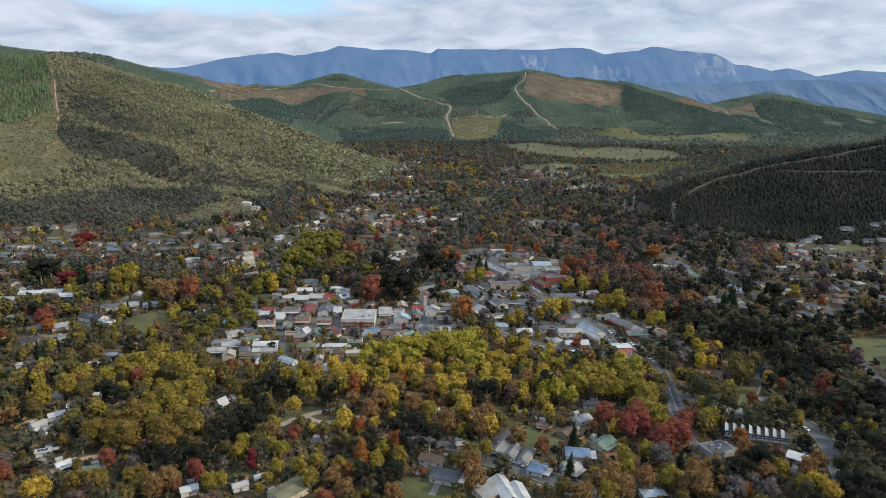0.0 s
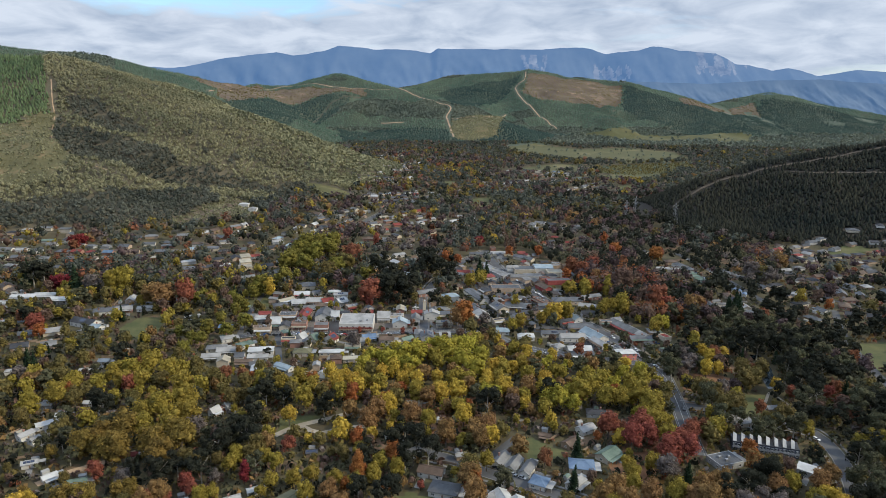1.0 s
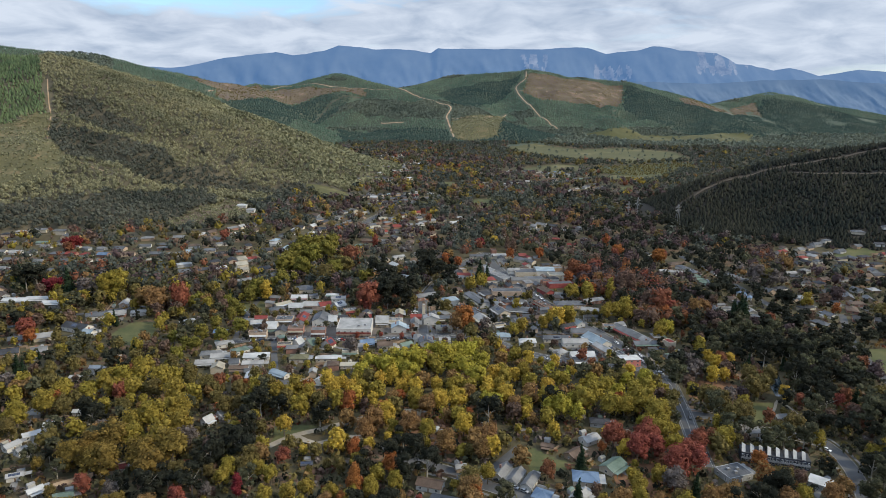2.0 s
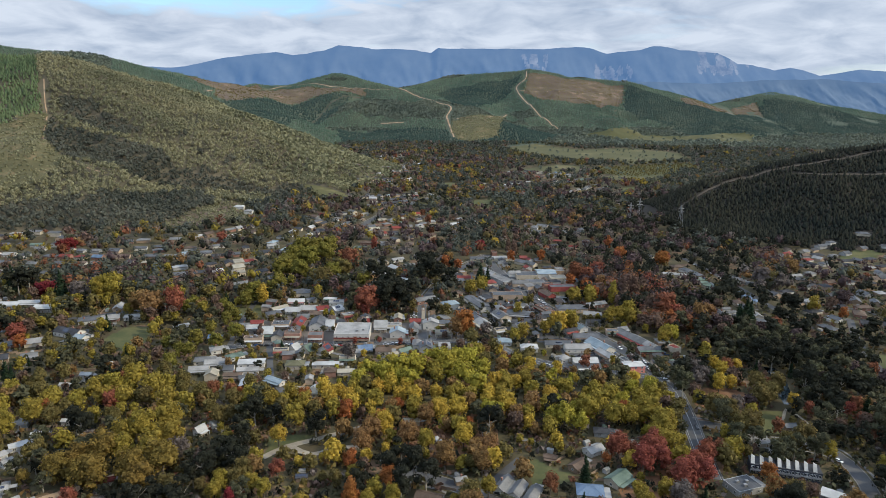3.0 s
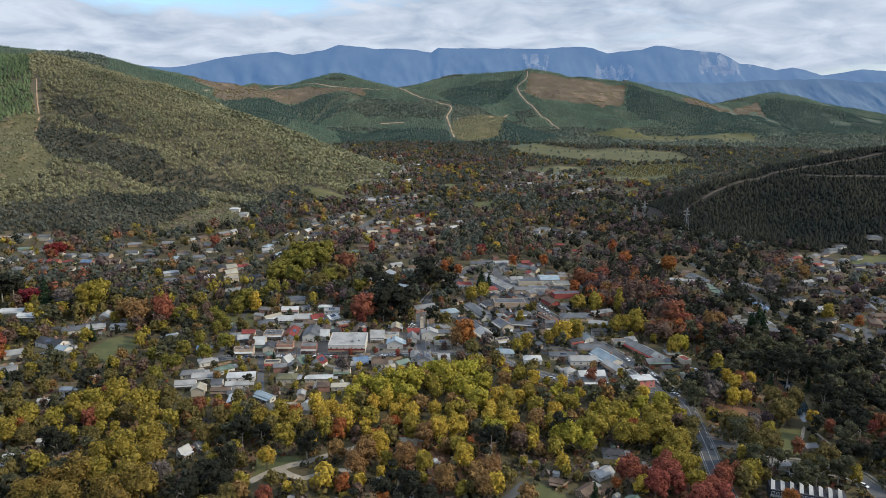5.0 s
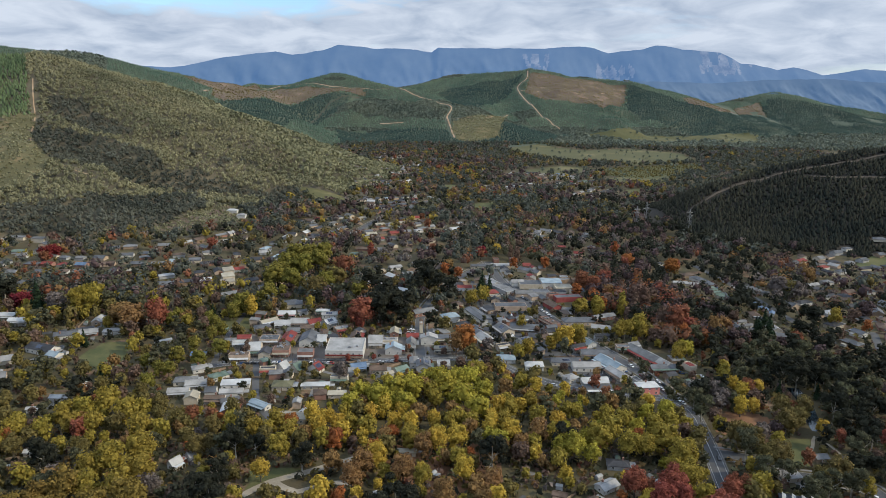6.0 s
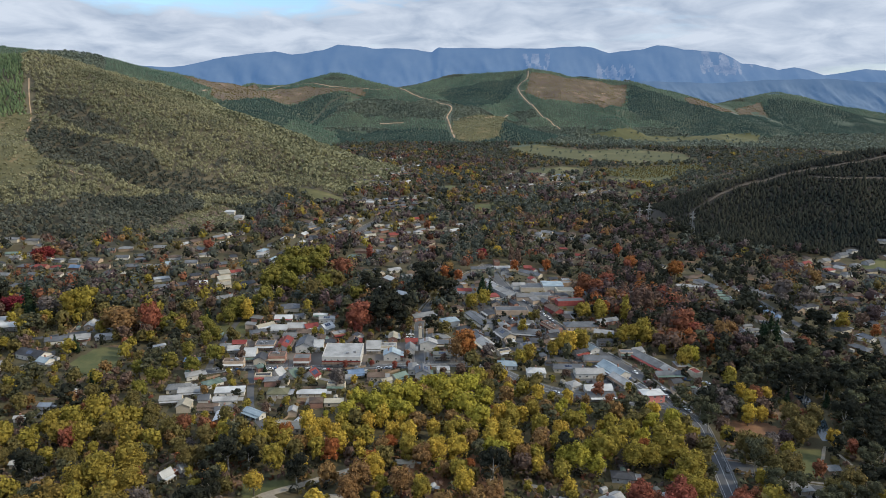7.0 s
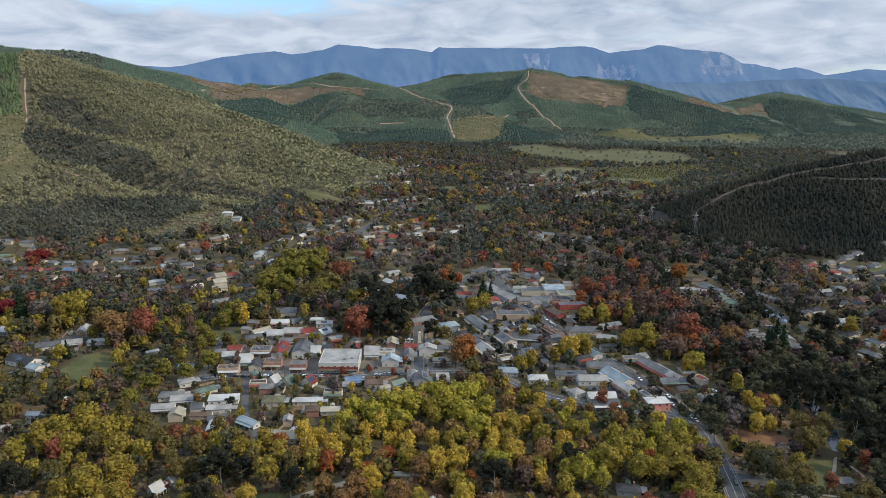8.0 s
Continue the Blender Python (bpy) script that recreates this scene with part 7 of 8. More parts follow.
tree("round", "red", 132.7, 336.0, 17.9, 1.1)
tree("round", "russet", 119.2, 332.0, 11.4)
tree("round", "russet", 151.6, 364.0, 12.6)

tree("round", "red", 162.7, 723.0, 19.0, 1.2, single=True)
tree("round", "russet", 137.1, 707.3, 22.6, 1.1, single=True)
tree("round", "russet", 145.8, 692.8, 21.5, 1.1, single=True)
tree("round", "amber", 156.1, 677.6, 17.8, 1.0, single=True)
tree("round", "yellow", 120.0, 629.9, 18.4, 1.15, single=True)
tree("round", "yellow", 135.8, 630.8, 18.4, 1.15, single=True)
tree("tall", "yellow", 157.3, 629.8, 19.5, 1.3, single=True)
tree("tall", "brown", 169.2, 643.7, 25.4, 1.2, single=True)
tree("tall", "brown", 174.2, 642.5, 26.6, 1.2, single=True)
tree("tall", "brown", 179.6, 640.8, 25.3, 1.2, single=True)
tree("tall", "red", 201.7, 673.1, 20.3, 1.4, single=True)
tree("round", "russet", 191.4, 588.1, 28.7, 1.15, single=True)
tree("round", "brown", 184.4, 590.8, 25.5, 1.1, single=True)
tree("round", "red", 197.8, 581.3, 19.7, 1.0, single=True)
tree("round", "gold", 93.6, 552.8, 20.8, 1.1, single=True)
tree("round", "yellow", 106.0, 563.6, 18.0, 1.1, single=True)
tree("round", "yellow", 144.9, 580.3, 16.4, 1.1, single=True)
tree("round", "yellow", 159.6, 585.1, 20.9, 1.1, single=True)
tree("round", "lime", 183.3, 541.2, 15.3, 1.1, single=True)
tree("round", "orange", 205.8, 797.6, 18.7, 1.2, single=True)
tree("round", "orange", 245.3, 768.1, 21.7, 1.1, single=True)
tree("round", "red", 255.5, 786.4, 16.3, 1.0, single=True)
tree("round", "crimson", 41.3, 823.9, 17.8, 1.2, single=True)
tree("round", "gold", 61.2, 847.3, 15.9, 1.1, single=True)
tree("cone", "pine", 36.9, 699.6, 21.1, 1.2, single=True)
tree("round", "yellow", 37.2, 670.2, 16.4, 1.1, single=True)
tree("round", "yellow", 25.7, 653.7, 17.2, 1.1, single=True)
tree("round", "moss", -163.1, 773.5, 30.0, 1.1, single=True)
tree("round", "moss", -149.6, 776.4, 29.3, 1.1, single=True)
tree("round", "moss", -162.7, 735.4, 29.1, 1.1, single=True)
tree("round", "moss", -164.6, 705.0, 27.9, 1.1, single=True)
tree("round", "moss", -168.6, 695.2, 26.2, 1.1, single=True)
tree("round", "moss", -135.5, 787.8, 28.2, 1.1, single=True)
tree("round", "moss", -147.3, 734.5, 29.1, 1.1, single=True)
tree("round", "moss", -134.5, 754.0, 28.4, 1.1, single=True)
tree("round", "moss", -147.8, 687.5, 25.9, 1.1, single=True)
tree("round", "moss", -113.8, 681.8, 24.4, 1.1, single=True)
tree("round", "olive", -118.9, 663.7, 25.0, 1.1, single=True)
tree("round", "moss", -159.5, 646.0, 21.9, 1.1, single=True)
tree("round", "russet", -104.7, 742.3, 25.2, 1.2, single=True)
tree("round", "red", -67.7, 590.9, 28.9, 1.15, single=True)
tree("gum", "dark", -54.5, 600.9, 30.0, 1.2, single=True)
tree("gum", "dark", -46.0, 606.1, 30.0, 1.2, single=True)
tree("gum", "dark", -39.0, 606.3, 30.0, 1.2, single=True)
tree("gum", "dark", -54.1, 639.3, 30.0, 1.2, single=True)
tree("gum", "dark", -69.7, 675.5, 30.0, 1.2, single=True)
tree("gum", "dark", -14.2, 687.8, 30.0, 1.2, single=True)
tree("gum", "dark", -25.1, 716.7, 29.7, 1.2, single=True)
tree("gum", "dark", 1.9, 662.6, 27.5, 1.2, single=True)
tree("round", "olive", -106.0, 700.2, 23.7, 1.2, single=True)
tree("round", "moss", -76.8, 679.1, 16.6, 0.9, single=True)
tree("tall", "moss", -176.9, 614.5, 20.9, 1.5, single=True)
tree("tall", "moss", -171.3, 616.3, 20.9, 1.5, single=True)
tree("tall", "gold", -165.5, 613.8, 19.7, 1.5, single=True)
tree("round", "amber", 3.3, 767.0, 15.9, 1.1, single=True)
tree("tall", "red", -87.4, 823.9, 18.6, 1.3, single=True)
tree("round", "yellow", -310.7, 606.8, 27.5, 0.95, single=True)
tree("round", "yellow", -302.0, 611.7, 30.0, 0.95, single=True)
tree("round", "crimson", -442.3, 779.2, 19.9, 1.3, single=True)
tree("round", "crimson", -442.6, 798.2, 16.6, 1.3, single=True)
tree("round", "russet", -379.2, 692.2, 15.7, 1.2, single=True)
tree("round", "crimson", -371.5, 619.0, 17.5, 1.3, single=True)
tree("round", "crimson", -365.2, 623.0, 16.5, 1.2, single=True)
tree("round", "red", -229.5, 572.4, 30.0, 0.85, single=True)
tree("cone", "pine", -347.9, 609.3, 30.0, 1.2, single=True)
tree("cone", "pine", -406.0, 630.8, 28.6, 1.2, single=True)
tree("gum", "dark", -397.9, 626.4, 27.2, 1.2, single=True)
tree("gum", "dark", -390.5, 631.3, 26.2, 1.2, single=True)
tree("round", "red", -327.1, 512.3, 16.5, 1.2, single=True)
tree("round", "red", -280.7, 846.7, 16.0, 1.3, single=True)
tree("round", "amber", -262.1, 580.3, 24.1, 1.2, single=True)
tree("round", "amber", -247.4, 568.7, 25.8, 1.2, single=True)
tree("round", "grey", -329.3, 606.0, 22.9, 1.1, single=True)
tree("round", "amber", 217.1, 573.8, 24.8, 0.8, single=True)
tree("round", "russet", 279.7, 567.7, 13.9, 1.1, single=True)
tree("round", "yellow", 337.1, 617.1, 18.5, 1.0, single=True)
tree("round", "plum", 376.9, 636.8, 17.9, 1.3, single=True)
tree("round", "orange", 355.5, 600.9, 13.5, 1.0, single=True)
tree("round", "amber", 384.4, 752.3, 19.1, 1.2, single=True)
tree("cone", "pine", 260.1, 573.0, 24.8, 1.2, single=True)
tree("cone", "pine", 253.1, 576.6, 21.7, 1.2, single=True)
tree("round", "grey", 323.4, 690.8, 26.0, 1.1, single=True)
tree("round", "olive", 331.2, 686.9, 23.2, 1.1, single=True)
tree("round", "grey", 337.0, 683.8, 21.8, 1.1, single=True)

# ---- the rest of the town's trees ----
rng = np.random.default_rng(5)


def mix_at(x, y, r):
    """Which tree stands at a place: the mix changes across the valley."""
    # dark trees grow here; their share is raised to imitate cloud shade
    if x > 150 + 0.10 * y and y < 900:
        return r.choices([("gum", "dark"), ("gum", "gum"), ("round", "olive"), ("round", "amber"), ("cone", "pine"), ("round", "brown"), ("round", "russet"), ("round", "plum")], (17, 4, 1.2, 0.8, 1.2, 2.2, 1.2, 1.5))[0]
    if -75 < x < 130 and 345 < y < 505:
        return r.choices([("round", "yellow"), ("round", "gold"), ("round", "amber"), ("round", "lime"), ("round", "olive"), ("gum", "gum"), ("round", "brown"), ("round", "orange")], (5, 5, 4, 4, 2.5, 1.2, 0.8, 0.6))[0]
    # darker mix in the near left corner in place of cloud shade
    if y < 350 and x < -110:
        return r.choices([("round", "mustard"), ("round", "olive"), ("gum", "gum"), ("gum", "dark"), ("round", "brown"), ("round", "amber"), ("round", "grey"), ("round", "red")], (4, 5, 5, 3, 2.5, 1.6, 1.2, 0.4))[0]
    if y < 420:
        return r.choices([("round", "yellow"), ("round", "olive"), ("round", "amber"), ("gum", "dark"), ("gum", "gum"), ("round", "orange"), ("round", "brown"), ("round", "red"), ("round", "grey")], (8, 7, 2.8, 0.7, 2.6, 0.8, 1.8, 0.5, 0.8))[0]
    if x < -60:
        return r.choices([("round", "olive"), ("gum", "dark"), ("gum", "gum"), ("round", "yellow"), ("round", "brown"), ("round", "amber"), ("round", "russet"), ("cone", "pine")], (6, 1.9, 4.2, 4, 2.4, 1.4, 0.7, 0.8))[0]
    return r.choices([("gum", "dark"), ("round", "brown"), ("round", "olive"), ("round", "yellow"), ("gum", "gum"), ("round", "russet"), ("round", "grey"), ("tall", "brown")], (4, 4, 3, 2, 3, 1.6, 1.6, 0.8))[0]


def crowded(p):
    """The built-up blocks of the town centre."""
    return inside(WEST_BLOCK, p[:, 0], p[:, 1]) | inside(EAST_BLOCK, p[:, 0], p[:, 1])


taken = np.array([(o.location.x, o.location.y) for o in scene.objects if o.get("category") == "tree"])
near = jittered(rng, -480, 480, 225, 640, 9.2)
near = near[(np.abs(near[:, 0]) < 0.70 * near[:, 1] + 25)]
near = near[free(near[:, 0], near[:, 1], 1.6) | (crowded(near) & free(near[:, 0], near[:, 1], -0.8))]
gap = np.sqrt(((near[:, None] - taken[None]) ** 2).sum(-1)).min(1)
near = near[gap > 6.0]
keep = rng.random(len(near)) < np.where(crowded(near), 0.85, 0.88)
near = near[keep]
picks = random.Random(8)
yard = near_home(near[:, 0], near[:, 1], 15)
for (x, y), low in zip(near, yard):
    if low and picks.random() < 0.35:
        continue
    kind, colour = mix_at(x, y, picks)
    tall = picks.uniform(6, 10) if picks.random() < 0.3 else picks.uniform(10, 16)
    if low:
        tall = picks.uniform(4.5, 8.5)
    row = (kind, float(x), float(y), tall * (1.2 if kind == "gum" else 1.0), picks.uniform(0.9, 1.15))
    if y < 335:
        tree(kind, colour, *row[1:])
    else:
        groves.setdefault(colour, []).append(row)
for colour, rows in groves.items():
    grove(colour, rows)

shrubs = np.concatenate([jittered(rng, -300, 300, 225, 420, 4.8), jittered(rng, -480, 480, 420, 760, 6.8)])
shrubs = shrubs[np.abs(shrubs[:, 0]) < 0.70 * shrubs[:, 1] + 25]
shrubs = shrubs[free(shrubs[:, 0], shrubs[:, 1], 0.6) & (~crowded(shrubs) | (rng.random(len(shrubs)) < 0.8))]
roll = rng.random(len(shrubs))
for colour, lo, hi in (("gum", 0, 0.28), ("dark", 0.28, 0.48), ("olive", 0.48, 0.68), ("brown", 0.68, 0.82), ("amber", 0.82, 0.9), ("grey", 0.9, 0.97), ("russet", 0.97, 1.0)):
    p = shrubs[(roll >= lo) & (roll < hi)]
    thicket("garden_shrubs", f"garden shrubs and hedges with {TREE_WORDS[colour]}", p, rng.uniform(0.9, 2.4, len(p)), 0.55, M["leaf_" + colour], rng, 9, core=False, kind="leafy")

RED_STAND = [(145, 733), (190, 761), (220, 692), (240, 597), (202, 513), (180, 539), (163, 609), (136, 667)]
mid = jittered(rng, -1250, 1250, 640, 2450, 10.5)
mid = mid[(np.abs(mid[:, 0]) < 0.72 * mid[:, 1] + 30)]
lie = height(mid[:, 0], mid[:, 1])
mid = mid[(lie < 9) & ((lie < 3) | (mid[:, 0] < 330) | (mid[:, 1] > 1300))]
mid = mid[free(mid[:, 0], mid[:, 1], np.where(mid[:, 0] > 0.28 * mid[:, 1], 0.0, 0.8))]
busy = crowded(mid)
open_flat = (mid[:, 1] > 1300) & (mid[:, 0] > 0.08 * mid[:, 1])
mid = mid[rng.random(len(mid)) < np.where(busy, 0.6, np.where(open_flat, 0.55, 0.9))]
yard = near_home(mid[:, 0], mid[:, 1], 15)
keep = ~yard | (rng.random(len(mid)) < 0.85)
mid, yard = mid[keep], yard[keep]
homes = np.array([q[:2] for q in BLOCKED])
cell = {(int(hx // 60), int(hy // 60)) for hx, hy in homes}
settled = np.array([any((int(x // 60) + i, int(y // 60) + j) in cell for i in (-1, 0, 1) for j in (-1, 0, 1)) for x, y in mid])
# side where dark kinds are favoured, so leaf colour carries cloud shade
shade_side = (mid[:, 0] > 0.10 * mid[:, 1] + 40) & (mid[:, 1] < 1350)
sunny = ((mid[:, 0] + 40) / 130) ** 2 + ((mid[:, 1] - 1500) / 190) ** 2 < 1
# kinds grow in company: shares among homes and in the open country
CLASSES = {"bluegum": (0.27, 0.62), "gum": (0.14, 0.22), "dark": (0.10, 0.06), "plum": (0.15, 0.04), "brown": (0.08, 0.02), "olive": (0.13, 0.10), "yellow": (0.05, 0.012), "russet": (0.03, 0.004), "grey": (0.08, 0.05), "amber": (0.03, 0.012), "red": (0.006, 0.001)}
score = []
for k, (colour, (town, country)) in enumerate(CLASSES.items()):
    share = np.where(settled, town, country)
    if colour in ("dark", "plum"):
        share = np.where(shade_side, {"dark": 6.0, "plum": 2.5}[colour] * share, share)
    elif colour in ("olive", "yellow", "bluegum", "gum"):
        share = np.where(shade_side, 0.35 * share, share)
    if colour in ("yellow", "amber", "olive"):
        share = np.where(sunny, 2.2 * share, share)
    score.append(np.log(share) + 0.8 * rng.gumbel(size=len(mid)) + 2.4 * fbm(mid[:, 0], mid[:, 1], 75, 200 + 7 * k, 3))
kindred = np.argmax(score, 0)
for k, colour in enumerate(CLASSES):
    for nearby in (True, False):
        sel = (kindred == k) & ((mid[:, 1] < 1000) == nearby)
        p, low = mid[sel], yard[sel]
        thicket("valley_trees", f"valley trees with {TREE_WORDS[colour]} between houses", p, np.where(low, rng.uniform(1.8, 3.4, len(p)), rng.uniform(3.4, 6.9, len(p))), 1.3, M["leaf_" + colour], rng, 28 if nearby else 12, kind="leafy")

# a tall stand turning red and brown behind the shops
stand = jittered(rng, 120, 330, 560, 900, 11)
stand = stand[inside(RED_STAND, stand[:, 0], stand[:, 1])]
stand = stand[free(stand[:, 0], stand[:, 1], 1.0)]
lot = rng.integers(0, 20, len(stand)) + np.where(fbm(stand[:, 0], stand[:, 1], 60, 77) > 0.1, 3, -3)
for colour, lo, hi in (("brown", -9, 4), ("plum", 4, 10), ("dark", 10, 13), ("russet", 13, 19), ("orange", 19, 21), ("red", 22, 40)):
    p = stand[(lot >= lo) & (lot < hi)]
    thicket("valley_trees", f"tall trees with {TREE_WORDS[colour]} beyond the shops", p, rng.uniform(4.5, 7.0, len(p)), 1.7, M["leaf_" + colour], rng, 44, kind="leafy")

# ---- forest on the hills ----
def slope_trees(x0, x1, y0, y1, step, zmin=9):
    p = jittered(rng, x0, x1, y0, y1, step)
    p = p[np.abs(p[:, 0]) < 0.72 * p[:, 1] + 60]
    z = height(p[:, 0], p[:, 1])
    p = p[(z >= zmin)]
    return p[free(p[:, 0], p[:, 1], 2.0)]


# plan outlines of the darker stands; those on the right far flanks paint cloud shade
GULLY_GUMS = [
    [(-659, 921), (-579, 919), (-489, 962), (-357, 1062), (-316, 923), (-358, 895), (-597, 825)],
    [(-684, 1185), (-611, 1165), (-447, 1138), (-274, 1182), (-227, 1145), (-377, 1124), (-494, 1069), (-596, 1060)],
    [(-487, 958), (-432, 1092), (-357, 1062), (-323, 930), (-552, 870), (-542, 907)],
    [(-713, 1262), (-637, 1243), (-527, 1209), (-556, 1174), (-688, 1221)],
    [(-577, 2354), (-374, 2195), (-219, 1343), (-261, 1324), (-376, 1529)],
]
OLD_SHADED_PINES = [
    [(958, 3745), (1131, 3453), (1222, 3302), (1666, 3752), (1964, 3791), (2388, 3719), (679, 1047), (1283, 2515), (1118, 2736), (974, 3013), (845, 3265)],
    [(409, 3819), (324, 3543), (15, 2805), (-71, 3589)],
    [(971, 3734), (1131, 3453), (1455, 3257), (1435, 2820), (1332, 2906), (1224, 3006), (994, 3083), (877, 3340)],
    [(1762, 3872), (1970, 3806), (2379, 3735), (2102, 3282), (1579, 3112), (1672, 3617)],
    [(-423, 2615), (-6, 2518), (251, 2808), (511, 2806), (494, 2584), (212, 2341), (-326, 2121)],
    [(-796, 2371), (-737, 2740), (-581, 2994), (-420, 2996), (-552, 2417), (-470, 1547)],
]


def within(stands, p):
    """Which points lie in a stand, its edge frayed."""
    x, y = p[:, 0] + 28 * fbm(p[:, 0], p[:, 1], 70, 51), p[:, 1] + 28 * fbm(p[:, 0], p[:, 1], 70, 52)
    return np.any([inside(s, x, y) for s in stands], axis=0)


left = slope_trees(-1250, 60, 780, 1990, 7.0)
plantation = (left[:, 0] < -0.585 * left[:, 1]) & (height(left[:, 0], left[:, 1]) > 105)
gums = left[~plantation]
crest = gums[:, 1] > 1150 + 0.9 * (-gums[:, 0] - 120)
front = gums[~crest]
# the noise term adds shadow patches, painted by the darker gum colour
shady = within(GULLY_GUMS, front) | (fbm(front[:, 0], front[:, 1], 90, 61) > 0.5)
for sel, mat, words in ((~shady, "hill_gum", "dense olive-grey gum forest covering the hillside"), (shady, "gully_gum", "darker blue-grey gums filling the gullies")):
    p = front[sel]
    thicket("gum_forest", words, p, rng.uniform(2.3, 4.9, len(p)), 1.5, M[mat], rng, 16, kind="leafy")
back = gums[crest]
thicket("gum_forest", "olive-grey gum forest over the back of the hill", back, rng.uniform(2.5, 4.6, len(back)), 1.5, M["hill_gum"], rng, 6, core=False, kind="leafy")
p = slope_trees(-1500, -700, 1150, 1700, 5.5, 105)
p = p[p[:, 0] < -0.585 * p[:, 1]]
thicket("pine_plantation", "dense green pine plantation on the ridge", p, rng.uniform(2.0, 2.8, len(p)), 3.0, M["ridge_pine"], rng, 1, kind="cone")
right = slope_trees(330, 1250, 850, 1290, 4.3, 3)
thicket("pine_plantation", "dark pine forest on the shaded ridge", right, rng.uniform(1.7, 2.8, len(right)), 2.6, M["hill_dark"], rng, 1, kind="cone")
far = slope_trees(-2000, 2500, 2000, 4000, 9.0)
old = within(OLD_SHADED_PINES, far)
split = fbm(far[:, 0], far[:, 1], 420, 44) + np.where(height(far[:, 0], far[:, 1]) < 40, -0.35, 0.1)
gum = ~old & (split <= -0.12)
for sel, mat, words in ((old, "old_pine", "tall dark old pines on the far hills"), (~old & ~gum, "hill_pine", "green pine plantations on the far hills")):
    p = far[sel]
    thicket("pine_plantation", words, p, rng.uniform(3.0, 4.4, len(p)), 1.5, M[mat], rng, 1, kind="cone")
p = far[gum]
thicket("gum_forest", "olive gum forest on the far hills", p, rng.uniform(2.8, 4.6, len(p)), 0.9, M["far_gum"], rng, 4, core=False, kind="leafy")
flat = jittered(rng, -900, 2600, 2450, 3700, 15.0)
flat = flat[(np.abs(flat[:, 0]) < 0.72 * flat[:, 1]) & (height(flat[:, 0], flat[:, 1]) < 9)]
flat = flat[free(flat[:, 0], flat[:, 1], 3.0)]
flat = flat[rng.random(len(flat)) < 0.8]
stand = [o for o in scene.objects if o.name.split(".")[0] == "paddock"]
co = np.concatenate([np.array([v.co[:2] for v in o.data.vertices]) for o in stand])
co = co[(co[:, 1] > 1500) & (rng.random(len(co)) < 0.05)]
rows = np.stack(np.meshgrid(np.arange(380, 700, 11.0), np.arange(1590, 1930, 16.0)), -1).reshape(-1, 2)
rows = rows[inside(ORCHARD, rows[:, 0] , rows[:, 1])]
rows = rows + rng.uniform(-1, 1, rows.shape)
thicket("orchard_trees", "rows of small olive orchard trees on the flat", rows, rng.uniform(2.0, 3.2, len(rows)), 1.0, M["leaf_olive"], rng, 9, kind="leafy")
thicket("paddock_trees", "lone shade trees scattered over the paddocks", co, rng.uniform(2.5, 5.0, len(co)), 1.0, M["far_gum"], rng, 8, core=False, kind="leafy")
thicket("gum_forest", "olive woodland along the far valley floor", flat, rng.uniform(4.0, 8.0, len(flat)), 1.0, M["far_gum"], rng, 8, core=False, kind="leafy")

# low regrowth on the cleared slopes
for name, mat, words in (("regrowth_slope", "hill_gum", "low olive regrowth on the cleared slope"), ("cleared_slope", "leaf_olive", "scattered low regrowth on cleared ground")):
    for ob in [o for o in scene.objects if o.name.split(".")[0] == name]:
        co = np.array([v.co[:2] for v in ob.data.vertices])
        p = np.repeat(co, 6, 0) + rng.uniform(-7, 7, (6 * len(co), 2))
        p = p[rng.random(len(p)) < (0.8 if name == "regrowth_slope" else 0.5)]
        thicket("regrowth", words, p, rng.uniform(0.9, 2.4, len(p)), 0.4, M[mat], rng, 5, core=False, kind="leafy")


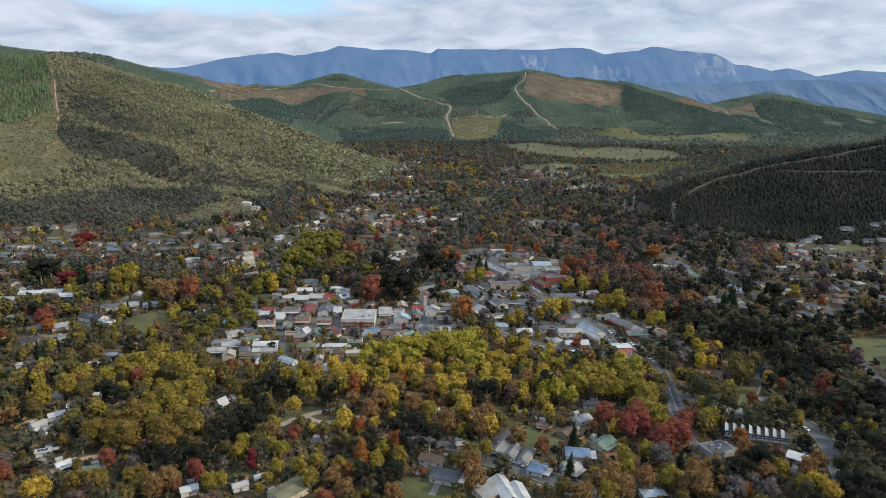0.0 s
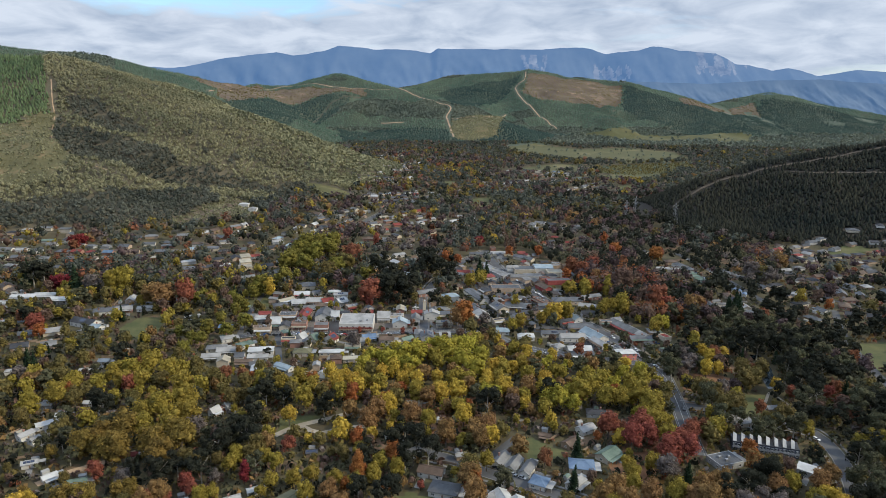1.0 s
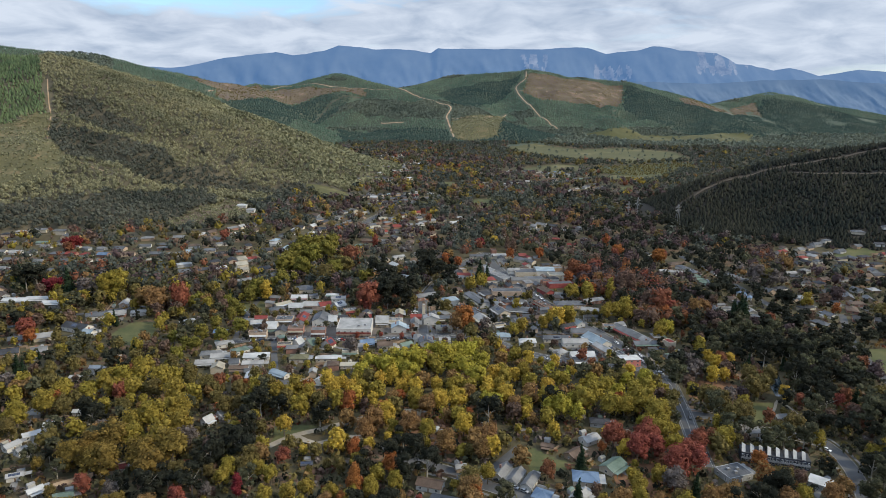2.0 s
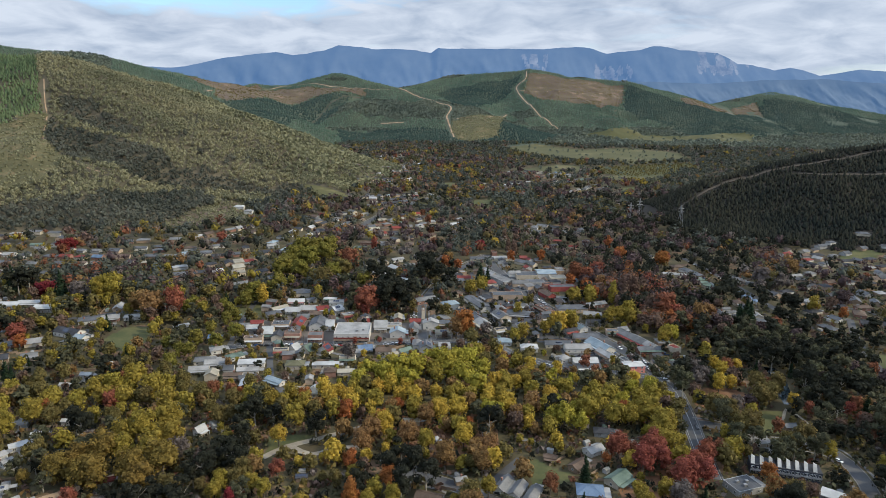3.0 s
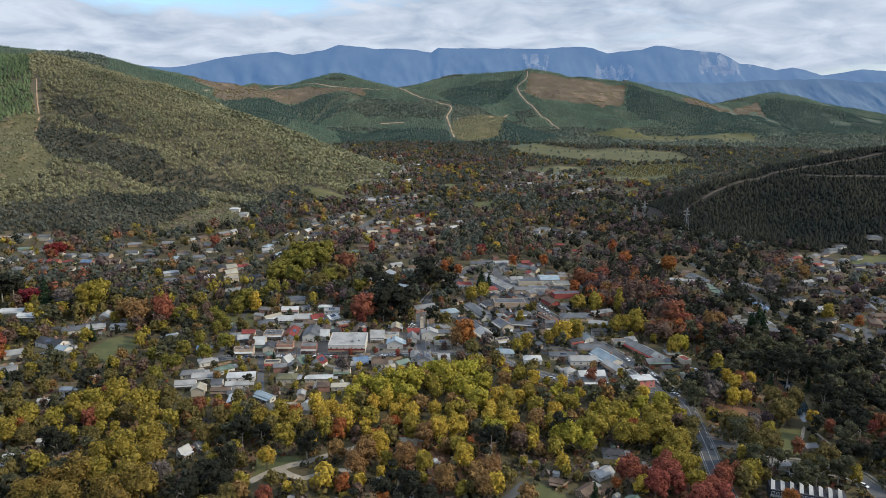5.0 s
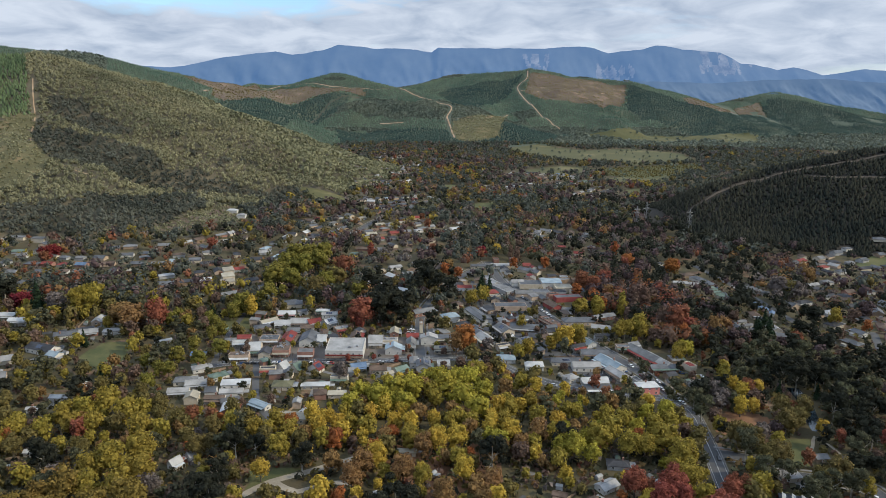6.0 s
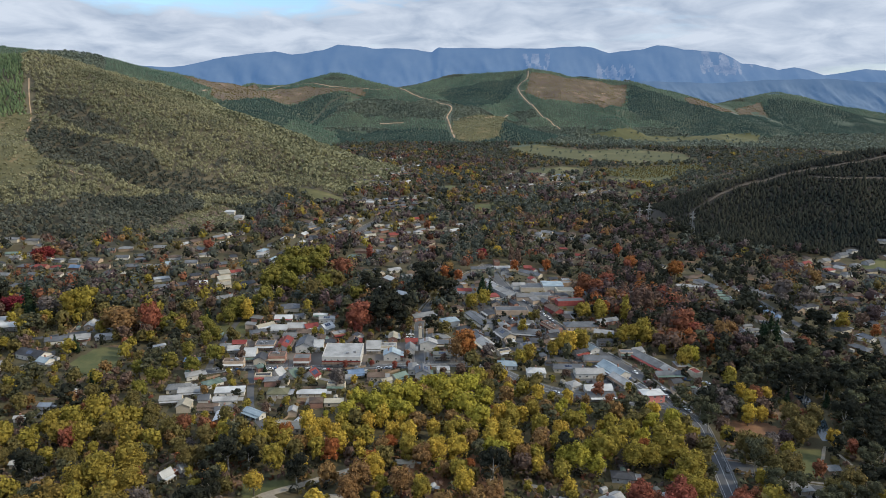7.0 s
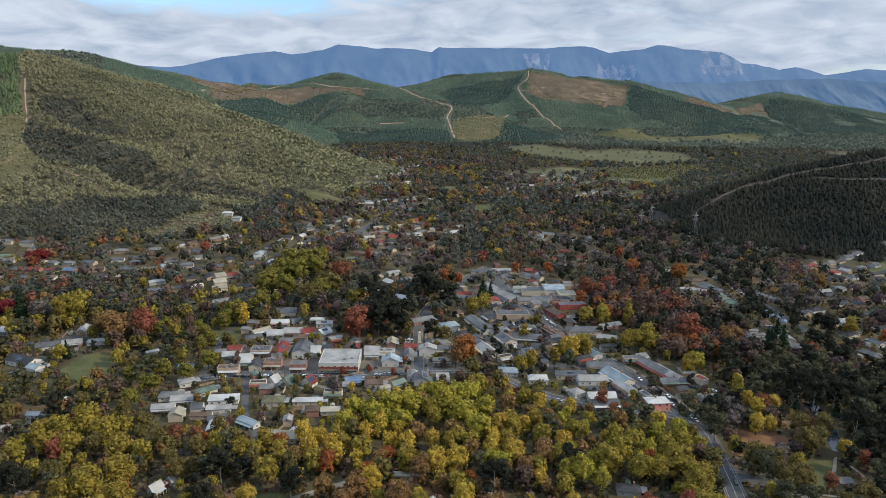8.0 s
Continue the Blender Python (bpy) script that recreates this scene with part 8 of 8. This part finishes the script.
# ---- far ranges ----
def mountain_range(name, label, crest, y_top, y_foot, z_foot, mat, seed, ragged, rows=28, cols=560, cliffs=None):
    cx, cz = [c[0] for c in crest], [c[1] for c in crest]
    xs = np.linspace(cx[0], cx[-1], cols)
    top = np.interp(xs, cx, cz) + ragged * fbm(xs, xs * 0, 70, seed, 5)
    t = np.linspace(0, 1, rows)[:, None]
    ridge = np.abs(fbm(xs[None] + 150 * t, t * 260, 240, seed + 3, 5))
    Y = y_foot + (y_top - y_foot) * t + 100 * (ridge - 0.3) * np.sin(math.pi * t)
    shape = t ** 1.25
    Z = z_foot + (top[None] - z_foot) * shape - 17 * ridge * np.sin(math.pi * t)
    v = np.stack([np.broadcast_to(xs, Y.shape), Y, Z], -1).reshape(-1, 3)
    i = (np.arange(rows - 1)[:, None] * cols + np.arange(cols - 1)[None]).ravel()
    q = np.stack([i, i + 1, i + cols + 1, i + cols], -1)
    tris = np.concatenate([q[:, [0, 1, 2]], q[:, [0, 2, 3]]])
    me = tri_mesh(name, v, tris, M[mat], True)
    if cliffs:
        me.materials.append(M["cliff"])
        c = v[tris].mean(1)
        frac = (c[:, 2] - z_foot) / (np.interp(c[:, 0], xs, top) - z_foot)
        much = np.zeros(len(c))
        for x0, x1, f0, f1 in cliffs:
            inx = 1 - np.abs((c[:, 0] - (x0 + x1) / 2) / ((x1 - x0) / 2))
            inz = 1 - np.abs((frac - (f0 + f1) / 2) / ((f1 - f0) / 2))
            much = np.maximum(much, np.clip(np.minimum(inx, inz), 0, 0.4))
        rocky = (much > 0) & (fbm(c[:, 0], c[:, 2] * 0.35, 30, 91, 4) > 0.42 - 0.9 * much)
        me.polygons.foreach_set("material_index", rocky.astype(np.int32))
    return tagged(new(name, me), label, "mountains", kind="structure")


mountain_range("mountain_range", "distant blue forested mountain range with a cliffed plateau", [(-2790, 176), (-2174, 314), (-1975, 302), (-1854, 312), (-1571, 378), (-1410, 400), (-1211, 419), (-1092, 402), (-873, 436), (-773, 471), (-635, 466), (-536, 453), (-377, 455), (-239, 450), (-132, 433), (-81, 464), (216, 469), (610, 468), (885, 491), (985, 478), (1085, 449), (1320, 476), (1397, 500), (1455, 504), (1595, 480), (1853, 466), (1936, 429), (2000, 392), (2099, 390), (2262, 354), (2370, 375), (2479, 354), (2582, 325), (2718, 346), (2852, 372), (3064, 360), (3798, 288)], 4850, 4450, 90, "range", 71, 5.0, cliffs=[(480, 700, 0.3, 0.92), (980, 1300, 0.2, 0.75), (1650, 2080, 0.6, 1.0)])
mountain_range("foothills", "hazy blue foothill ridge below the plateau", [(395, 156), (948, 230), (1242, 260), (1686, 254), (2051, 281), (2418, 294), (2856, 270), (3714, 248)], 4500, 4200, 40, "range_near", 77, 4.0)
build_far_homes()
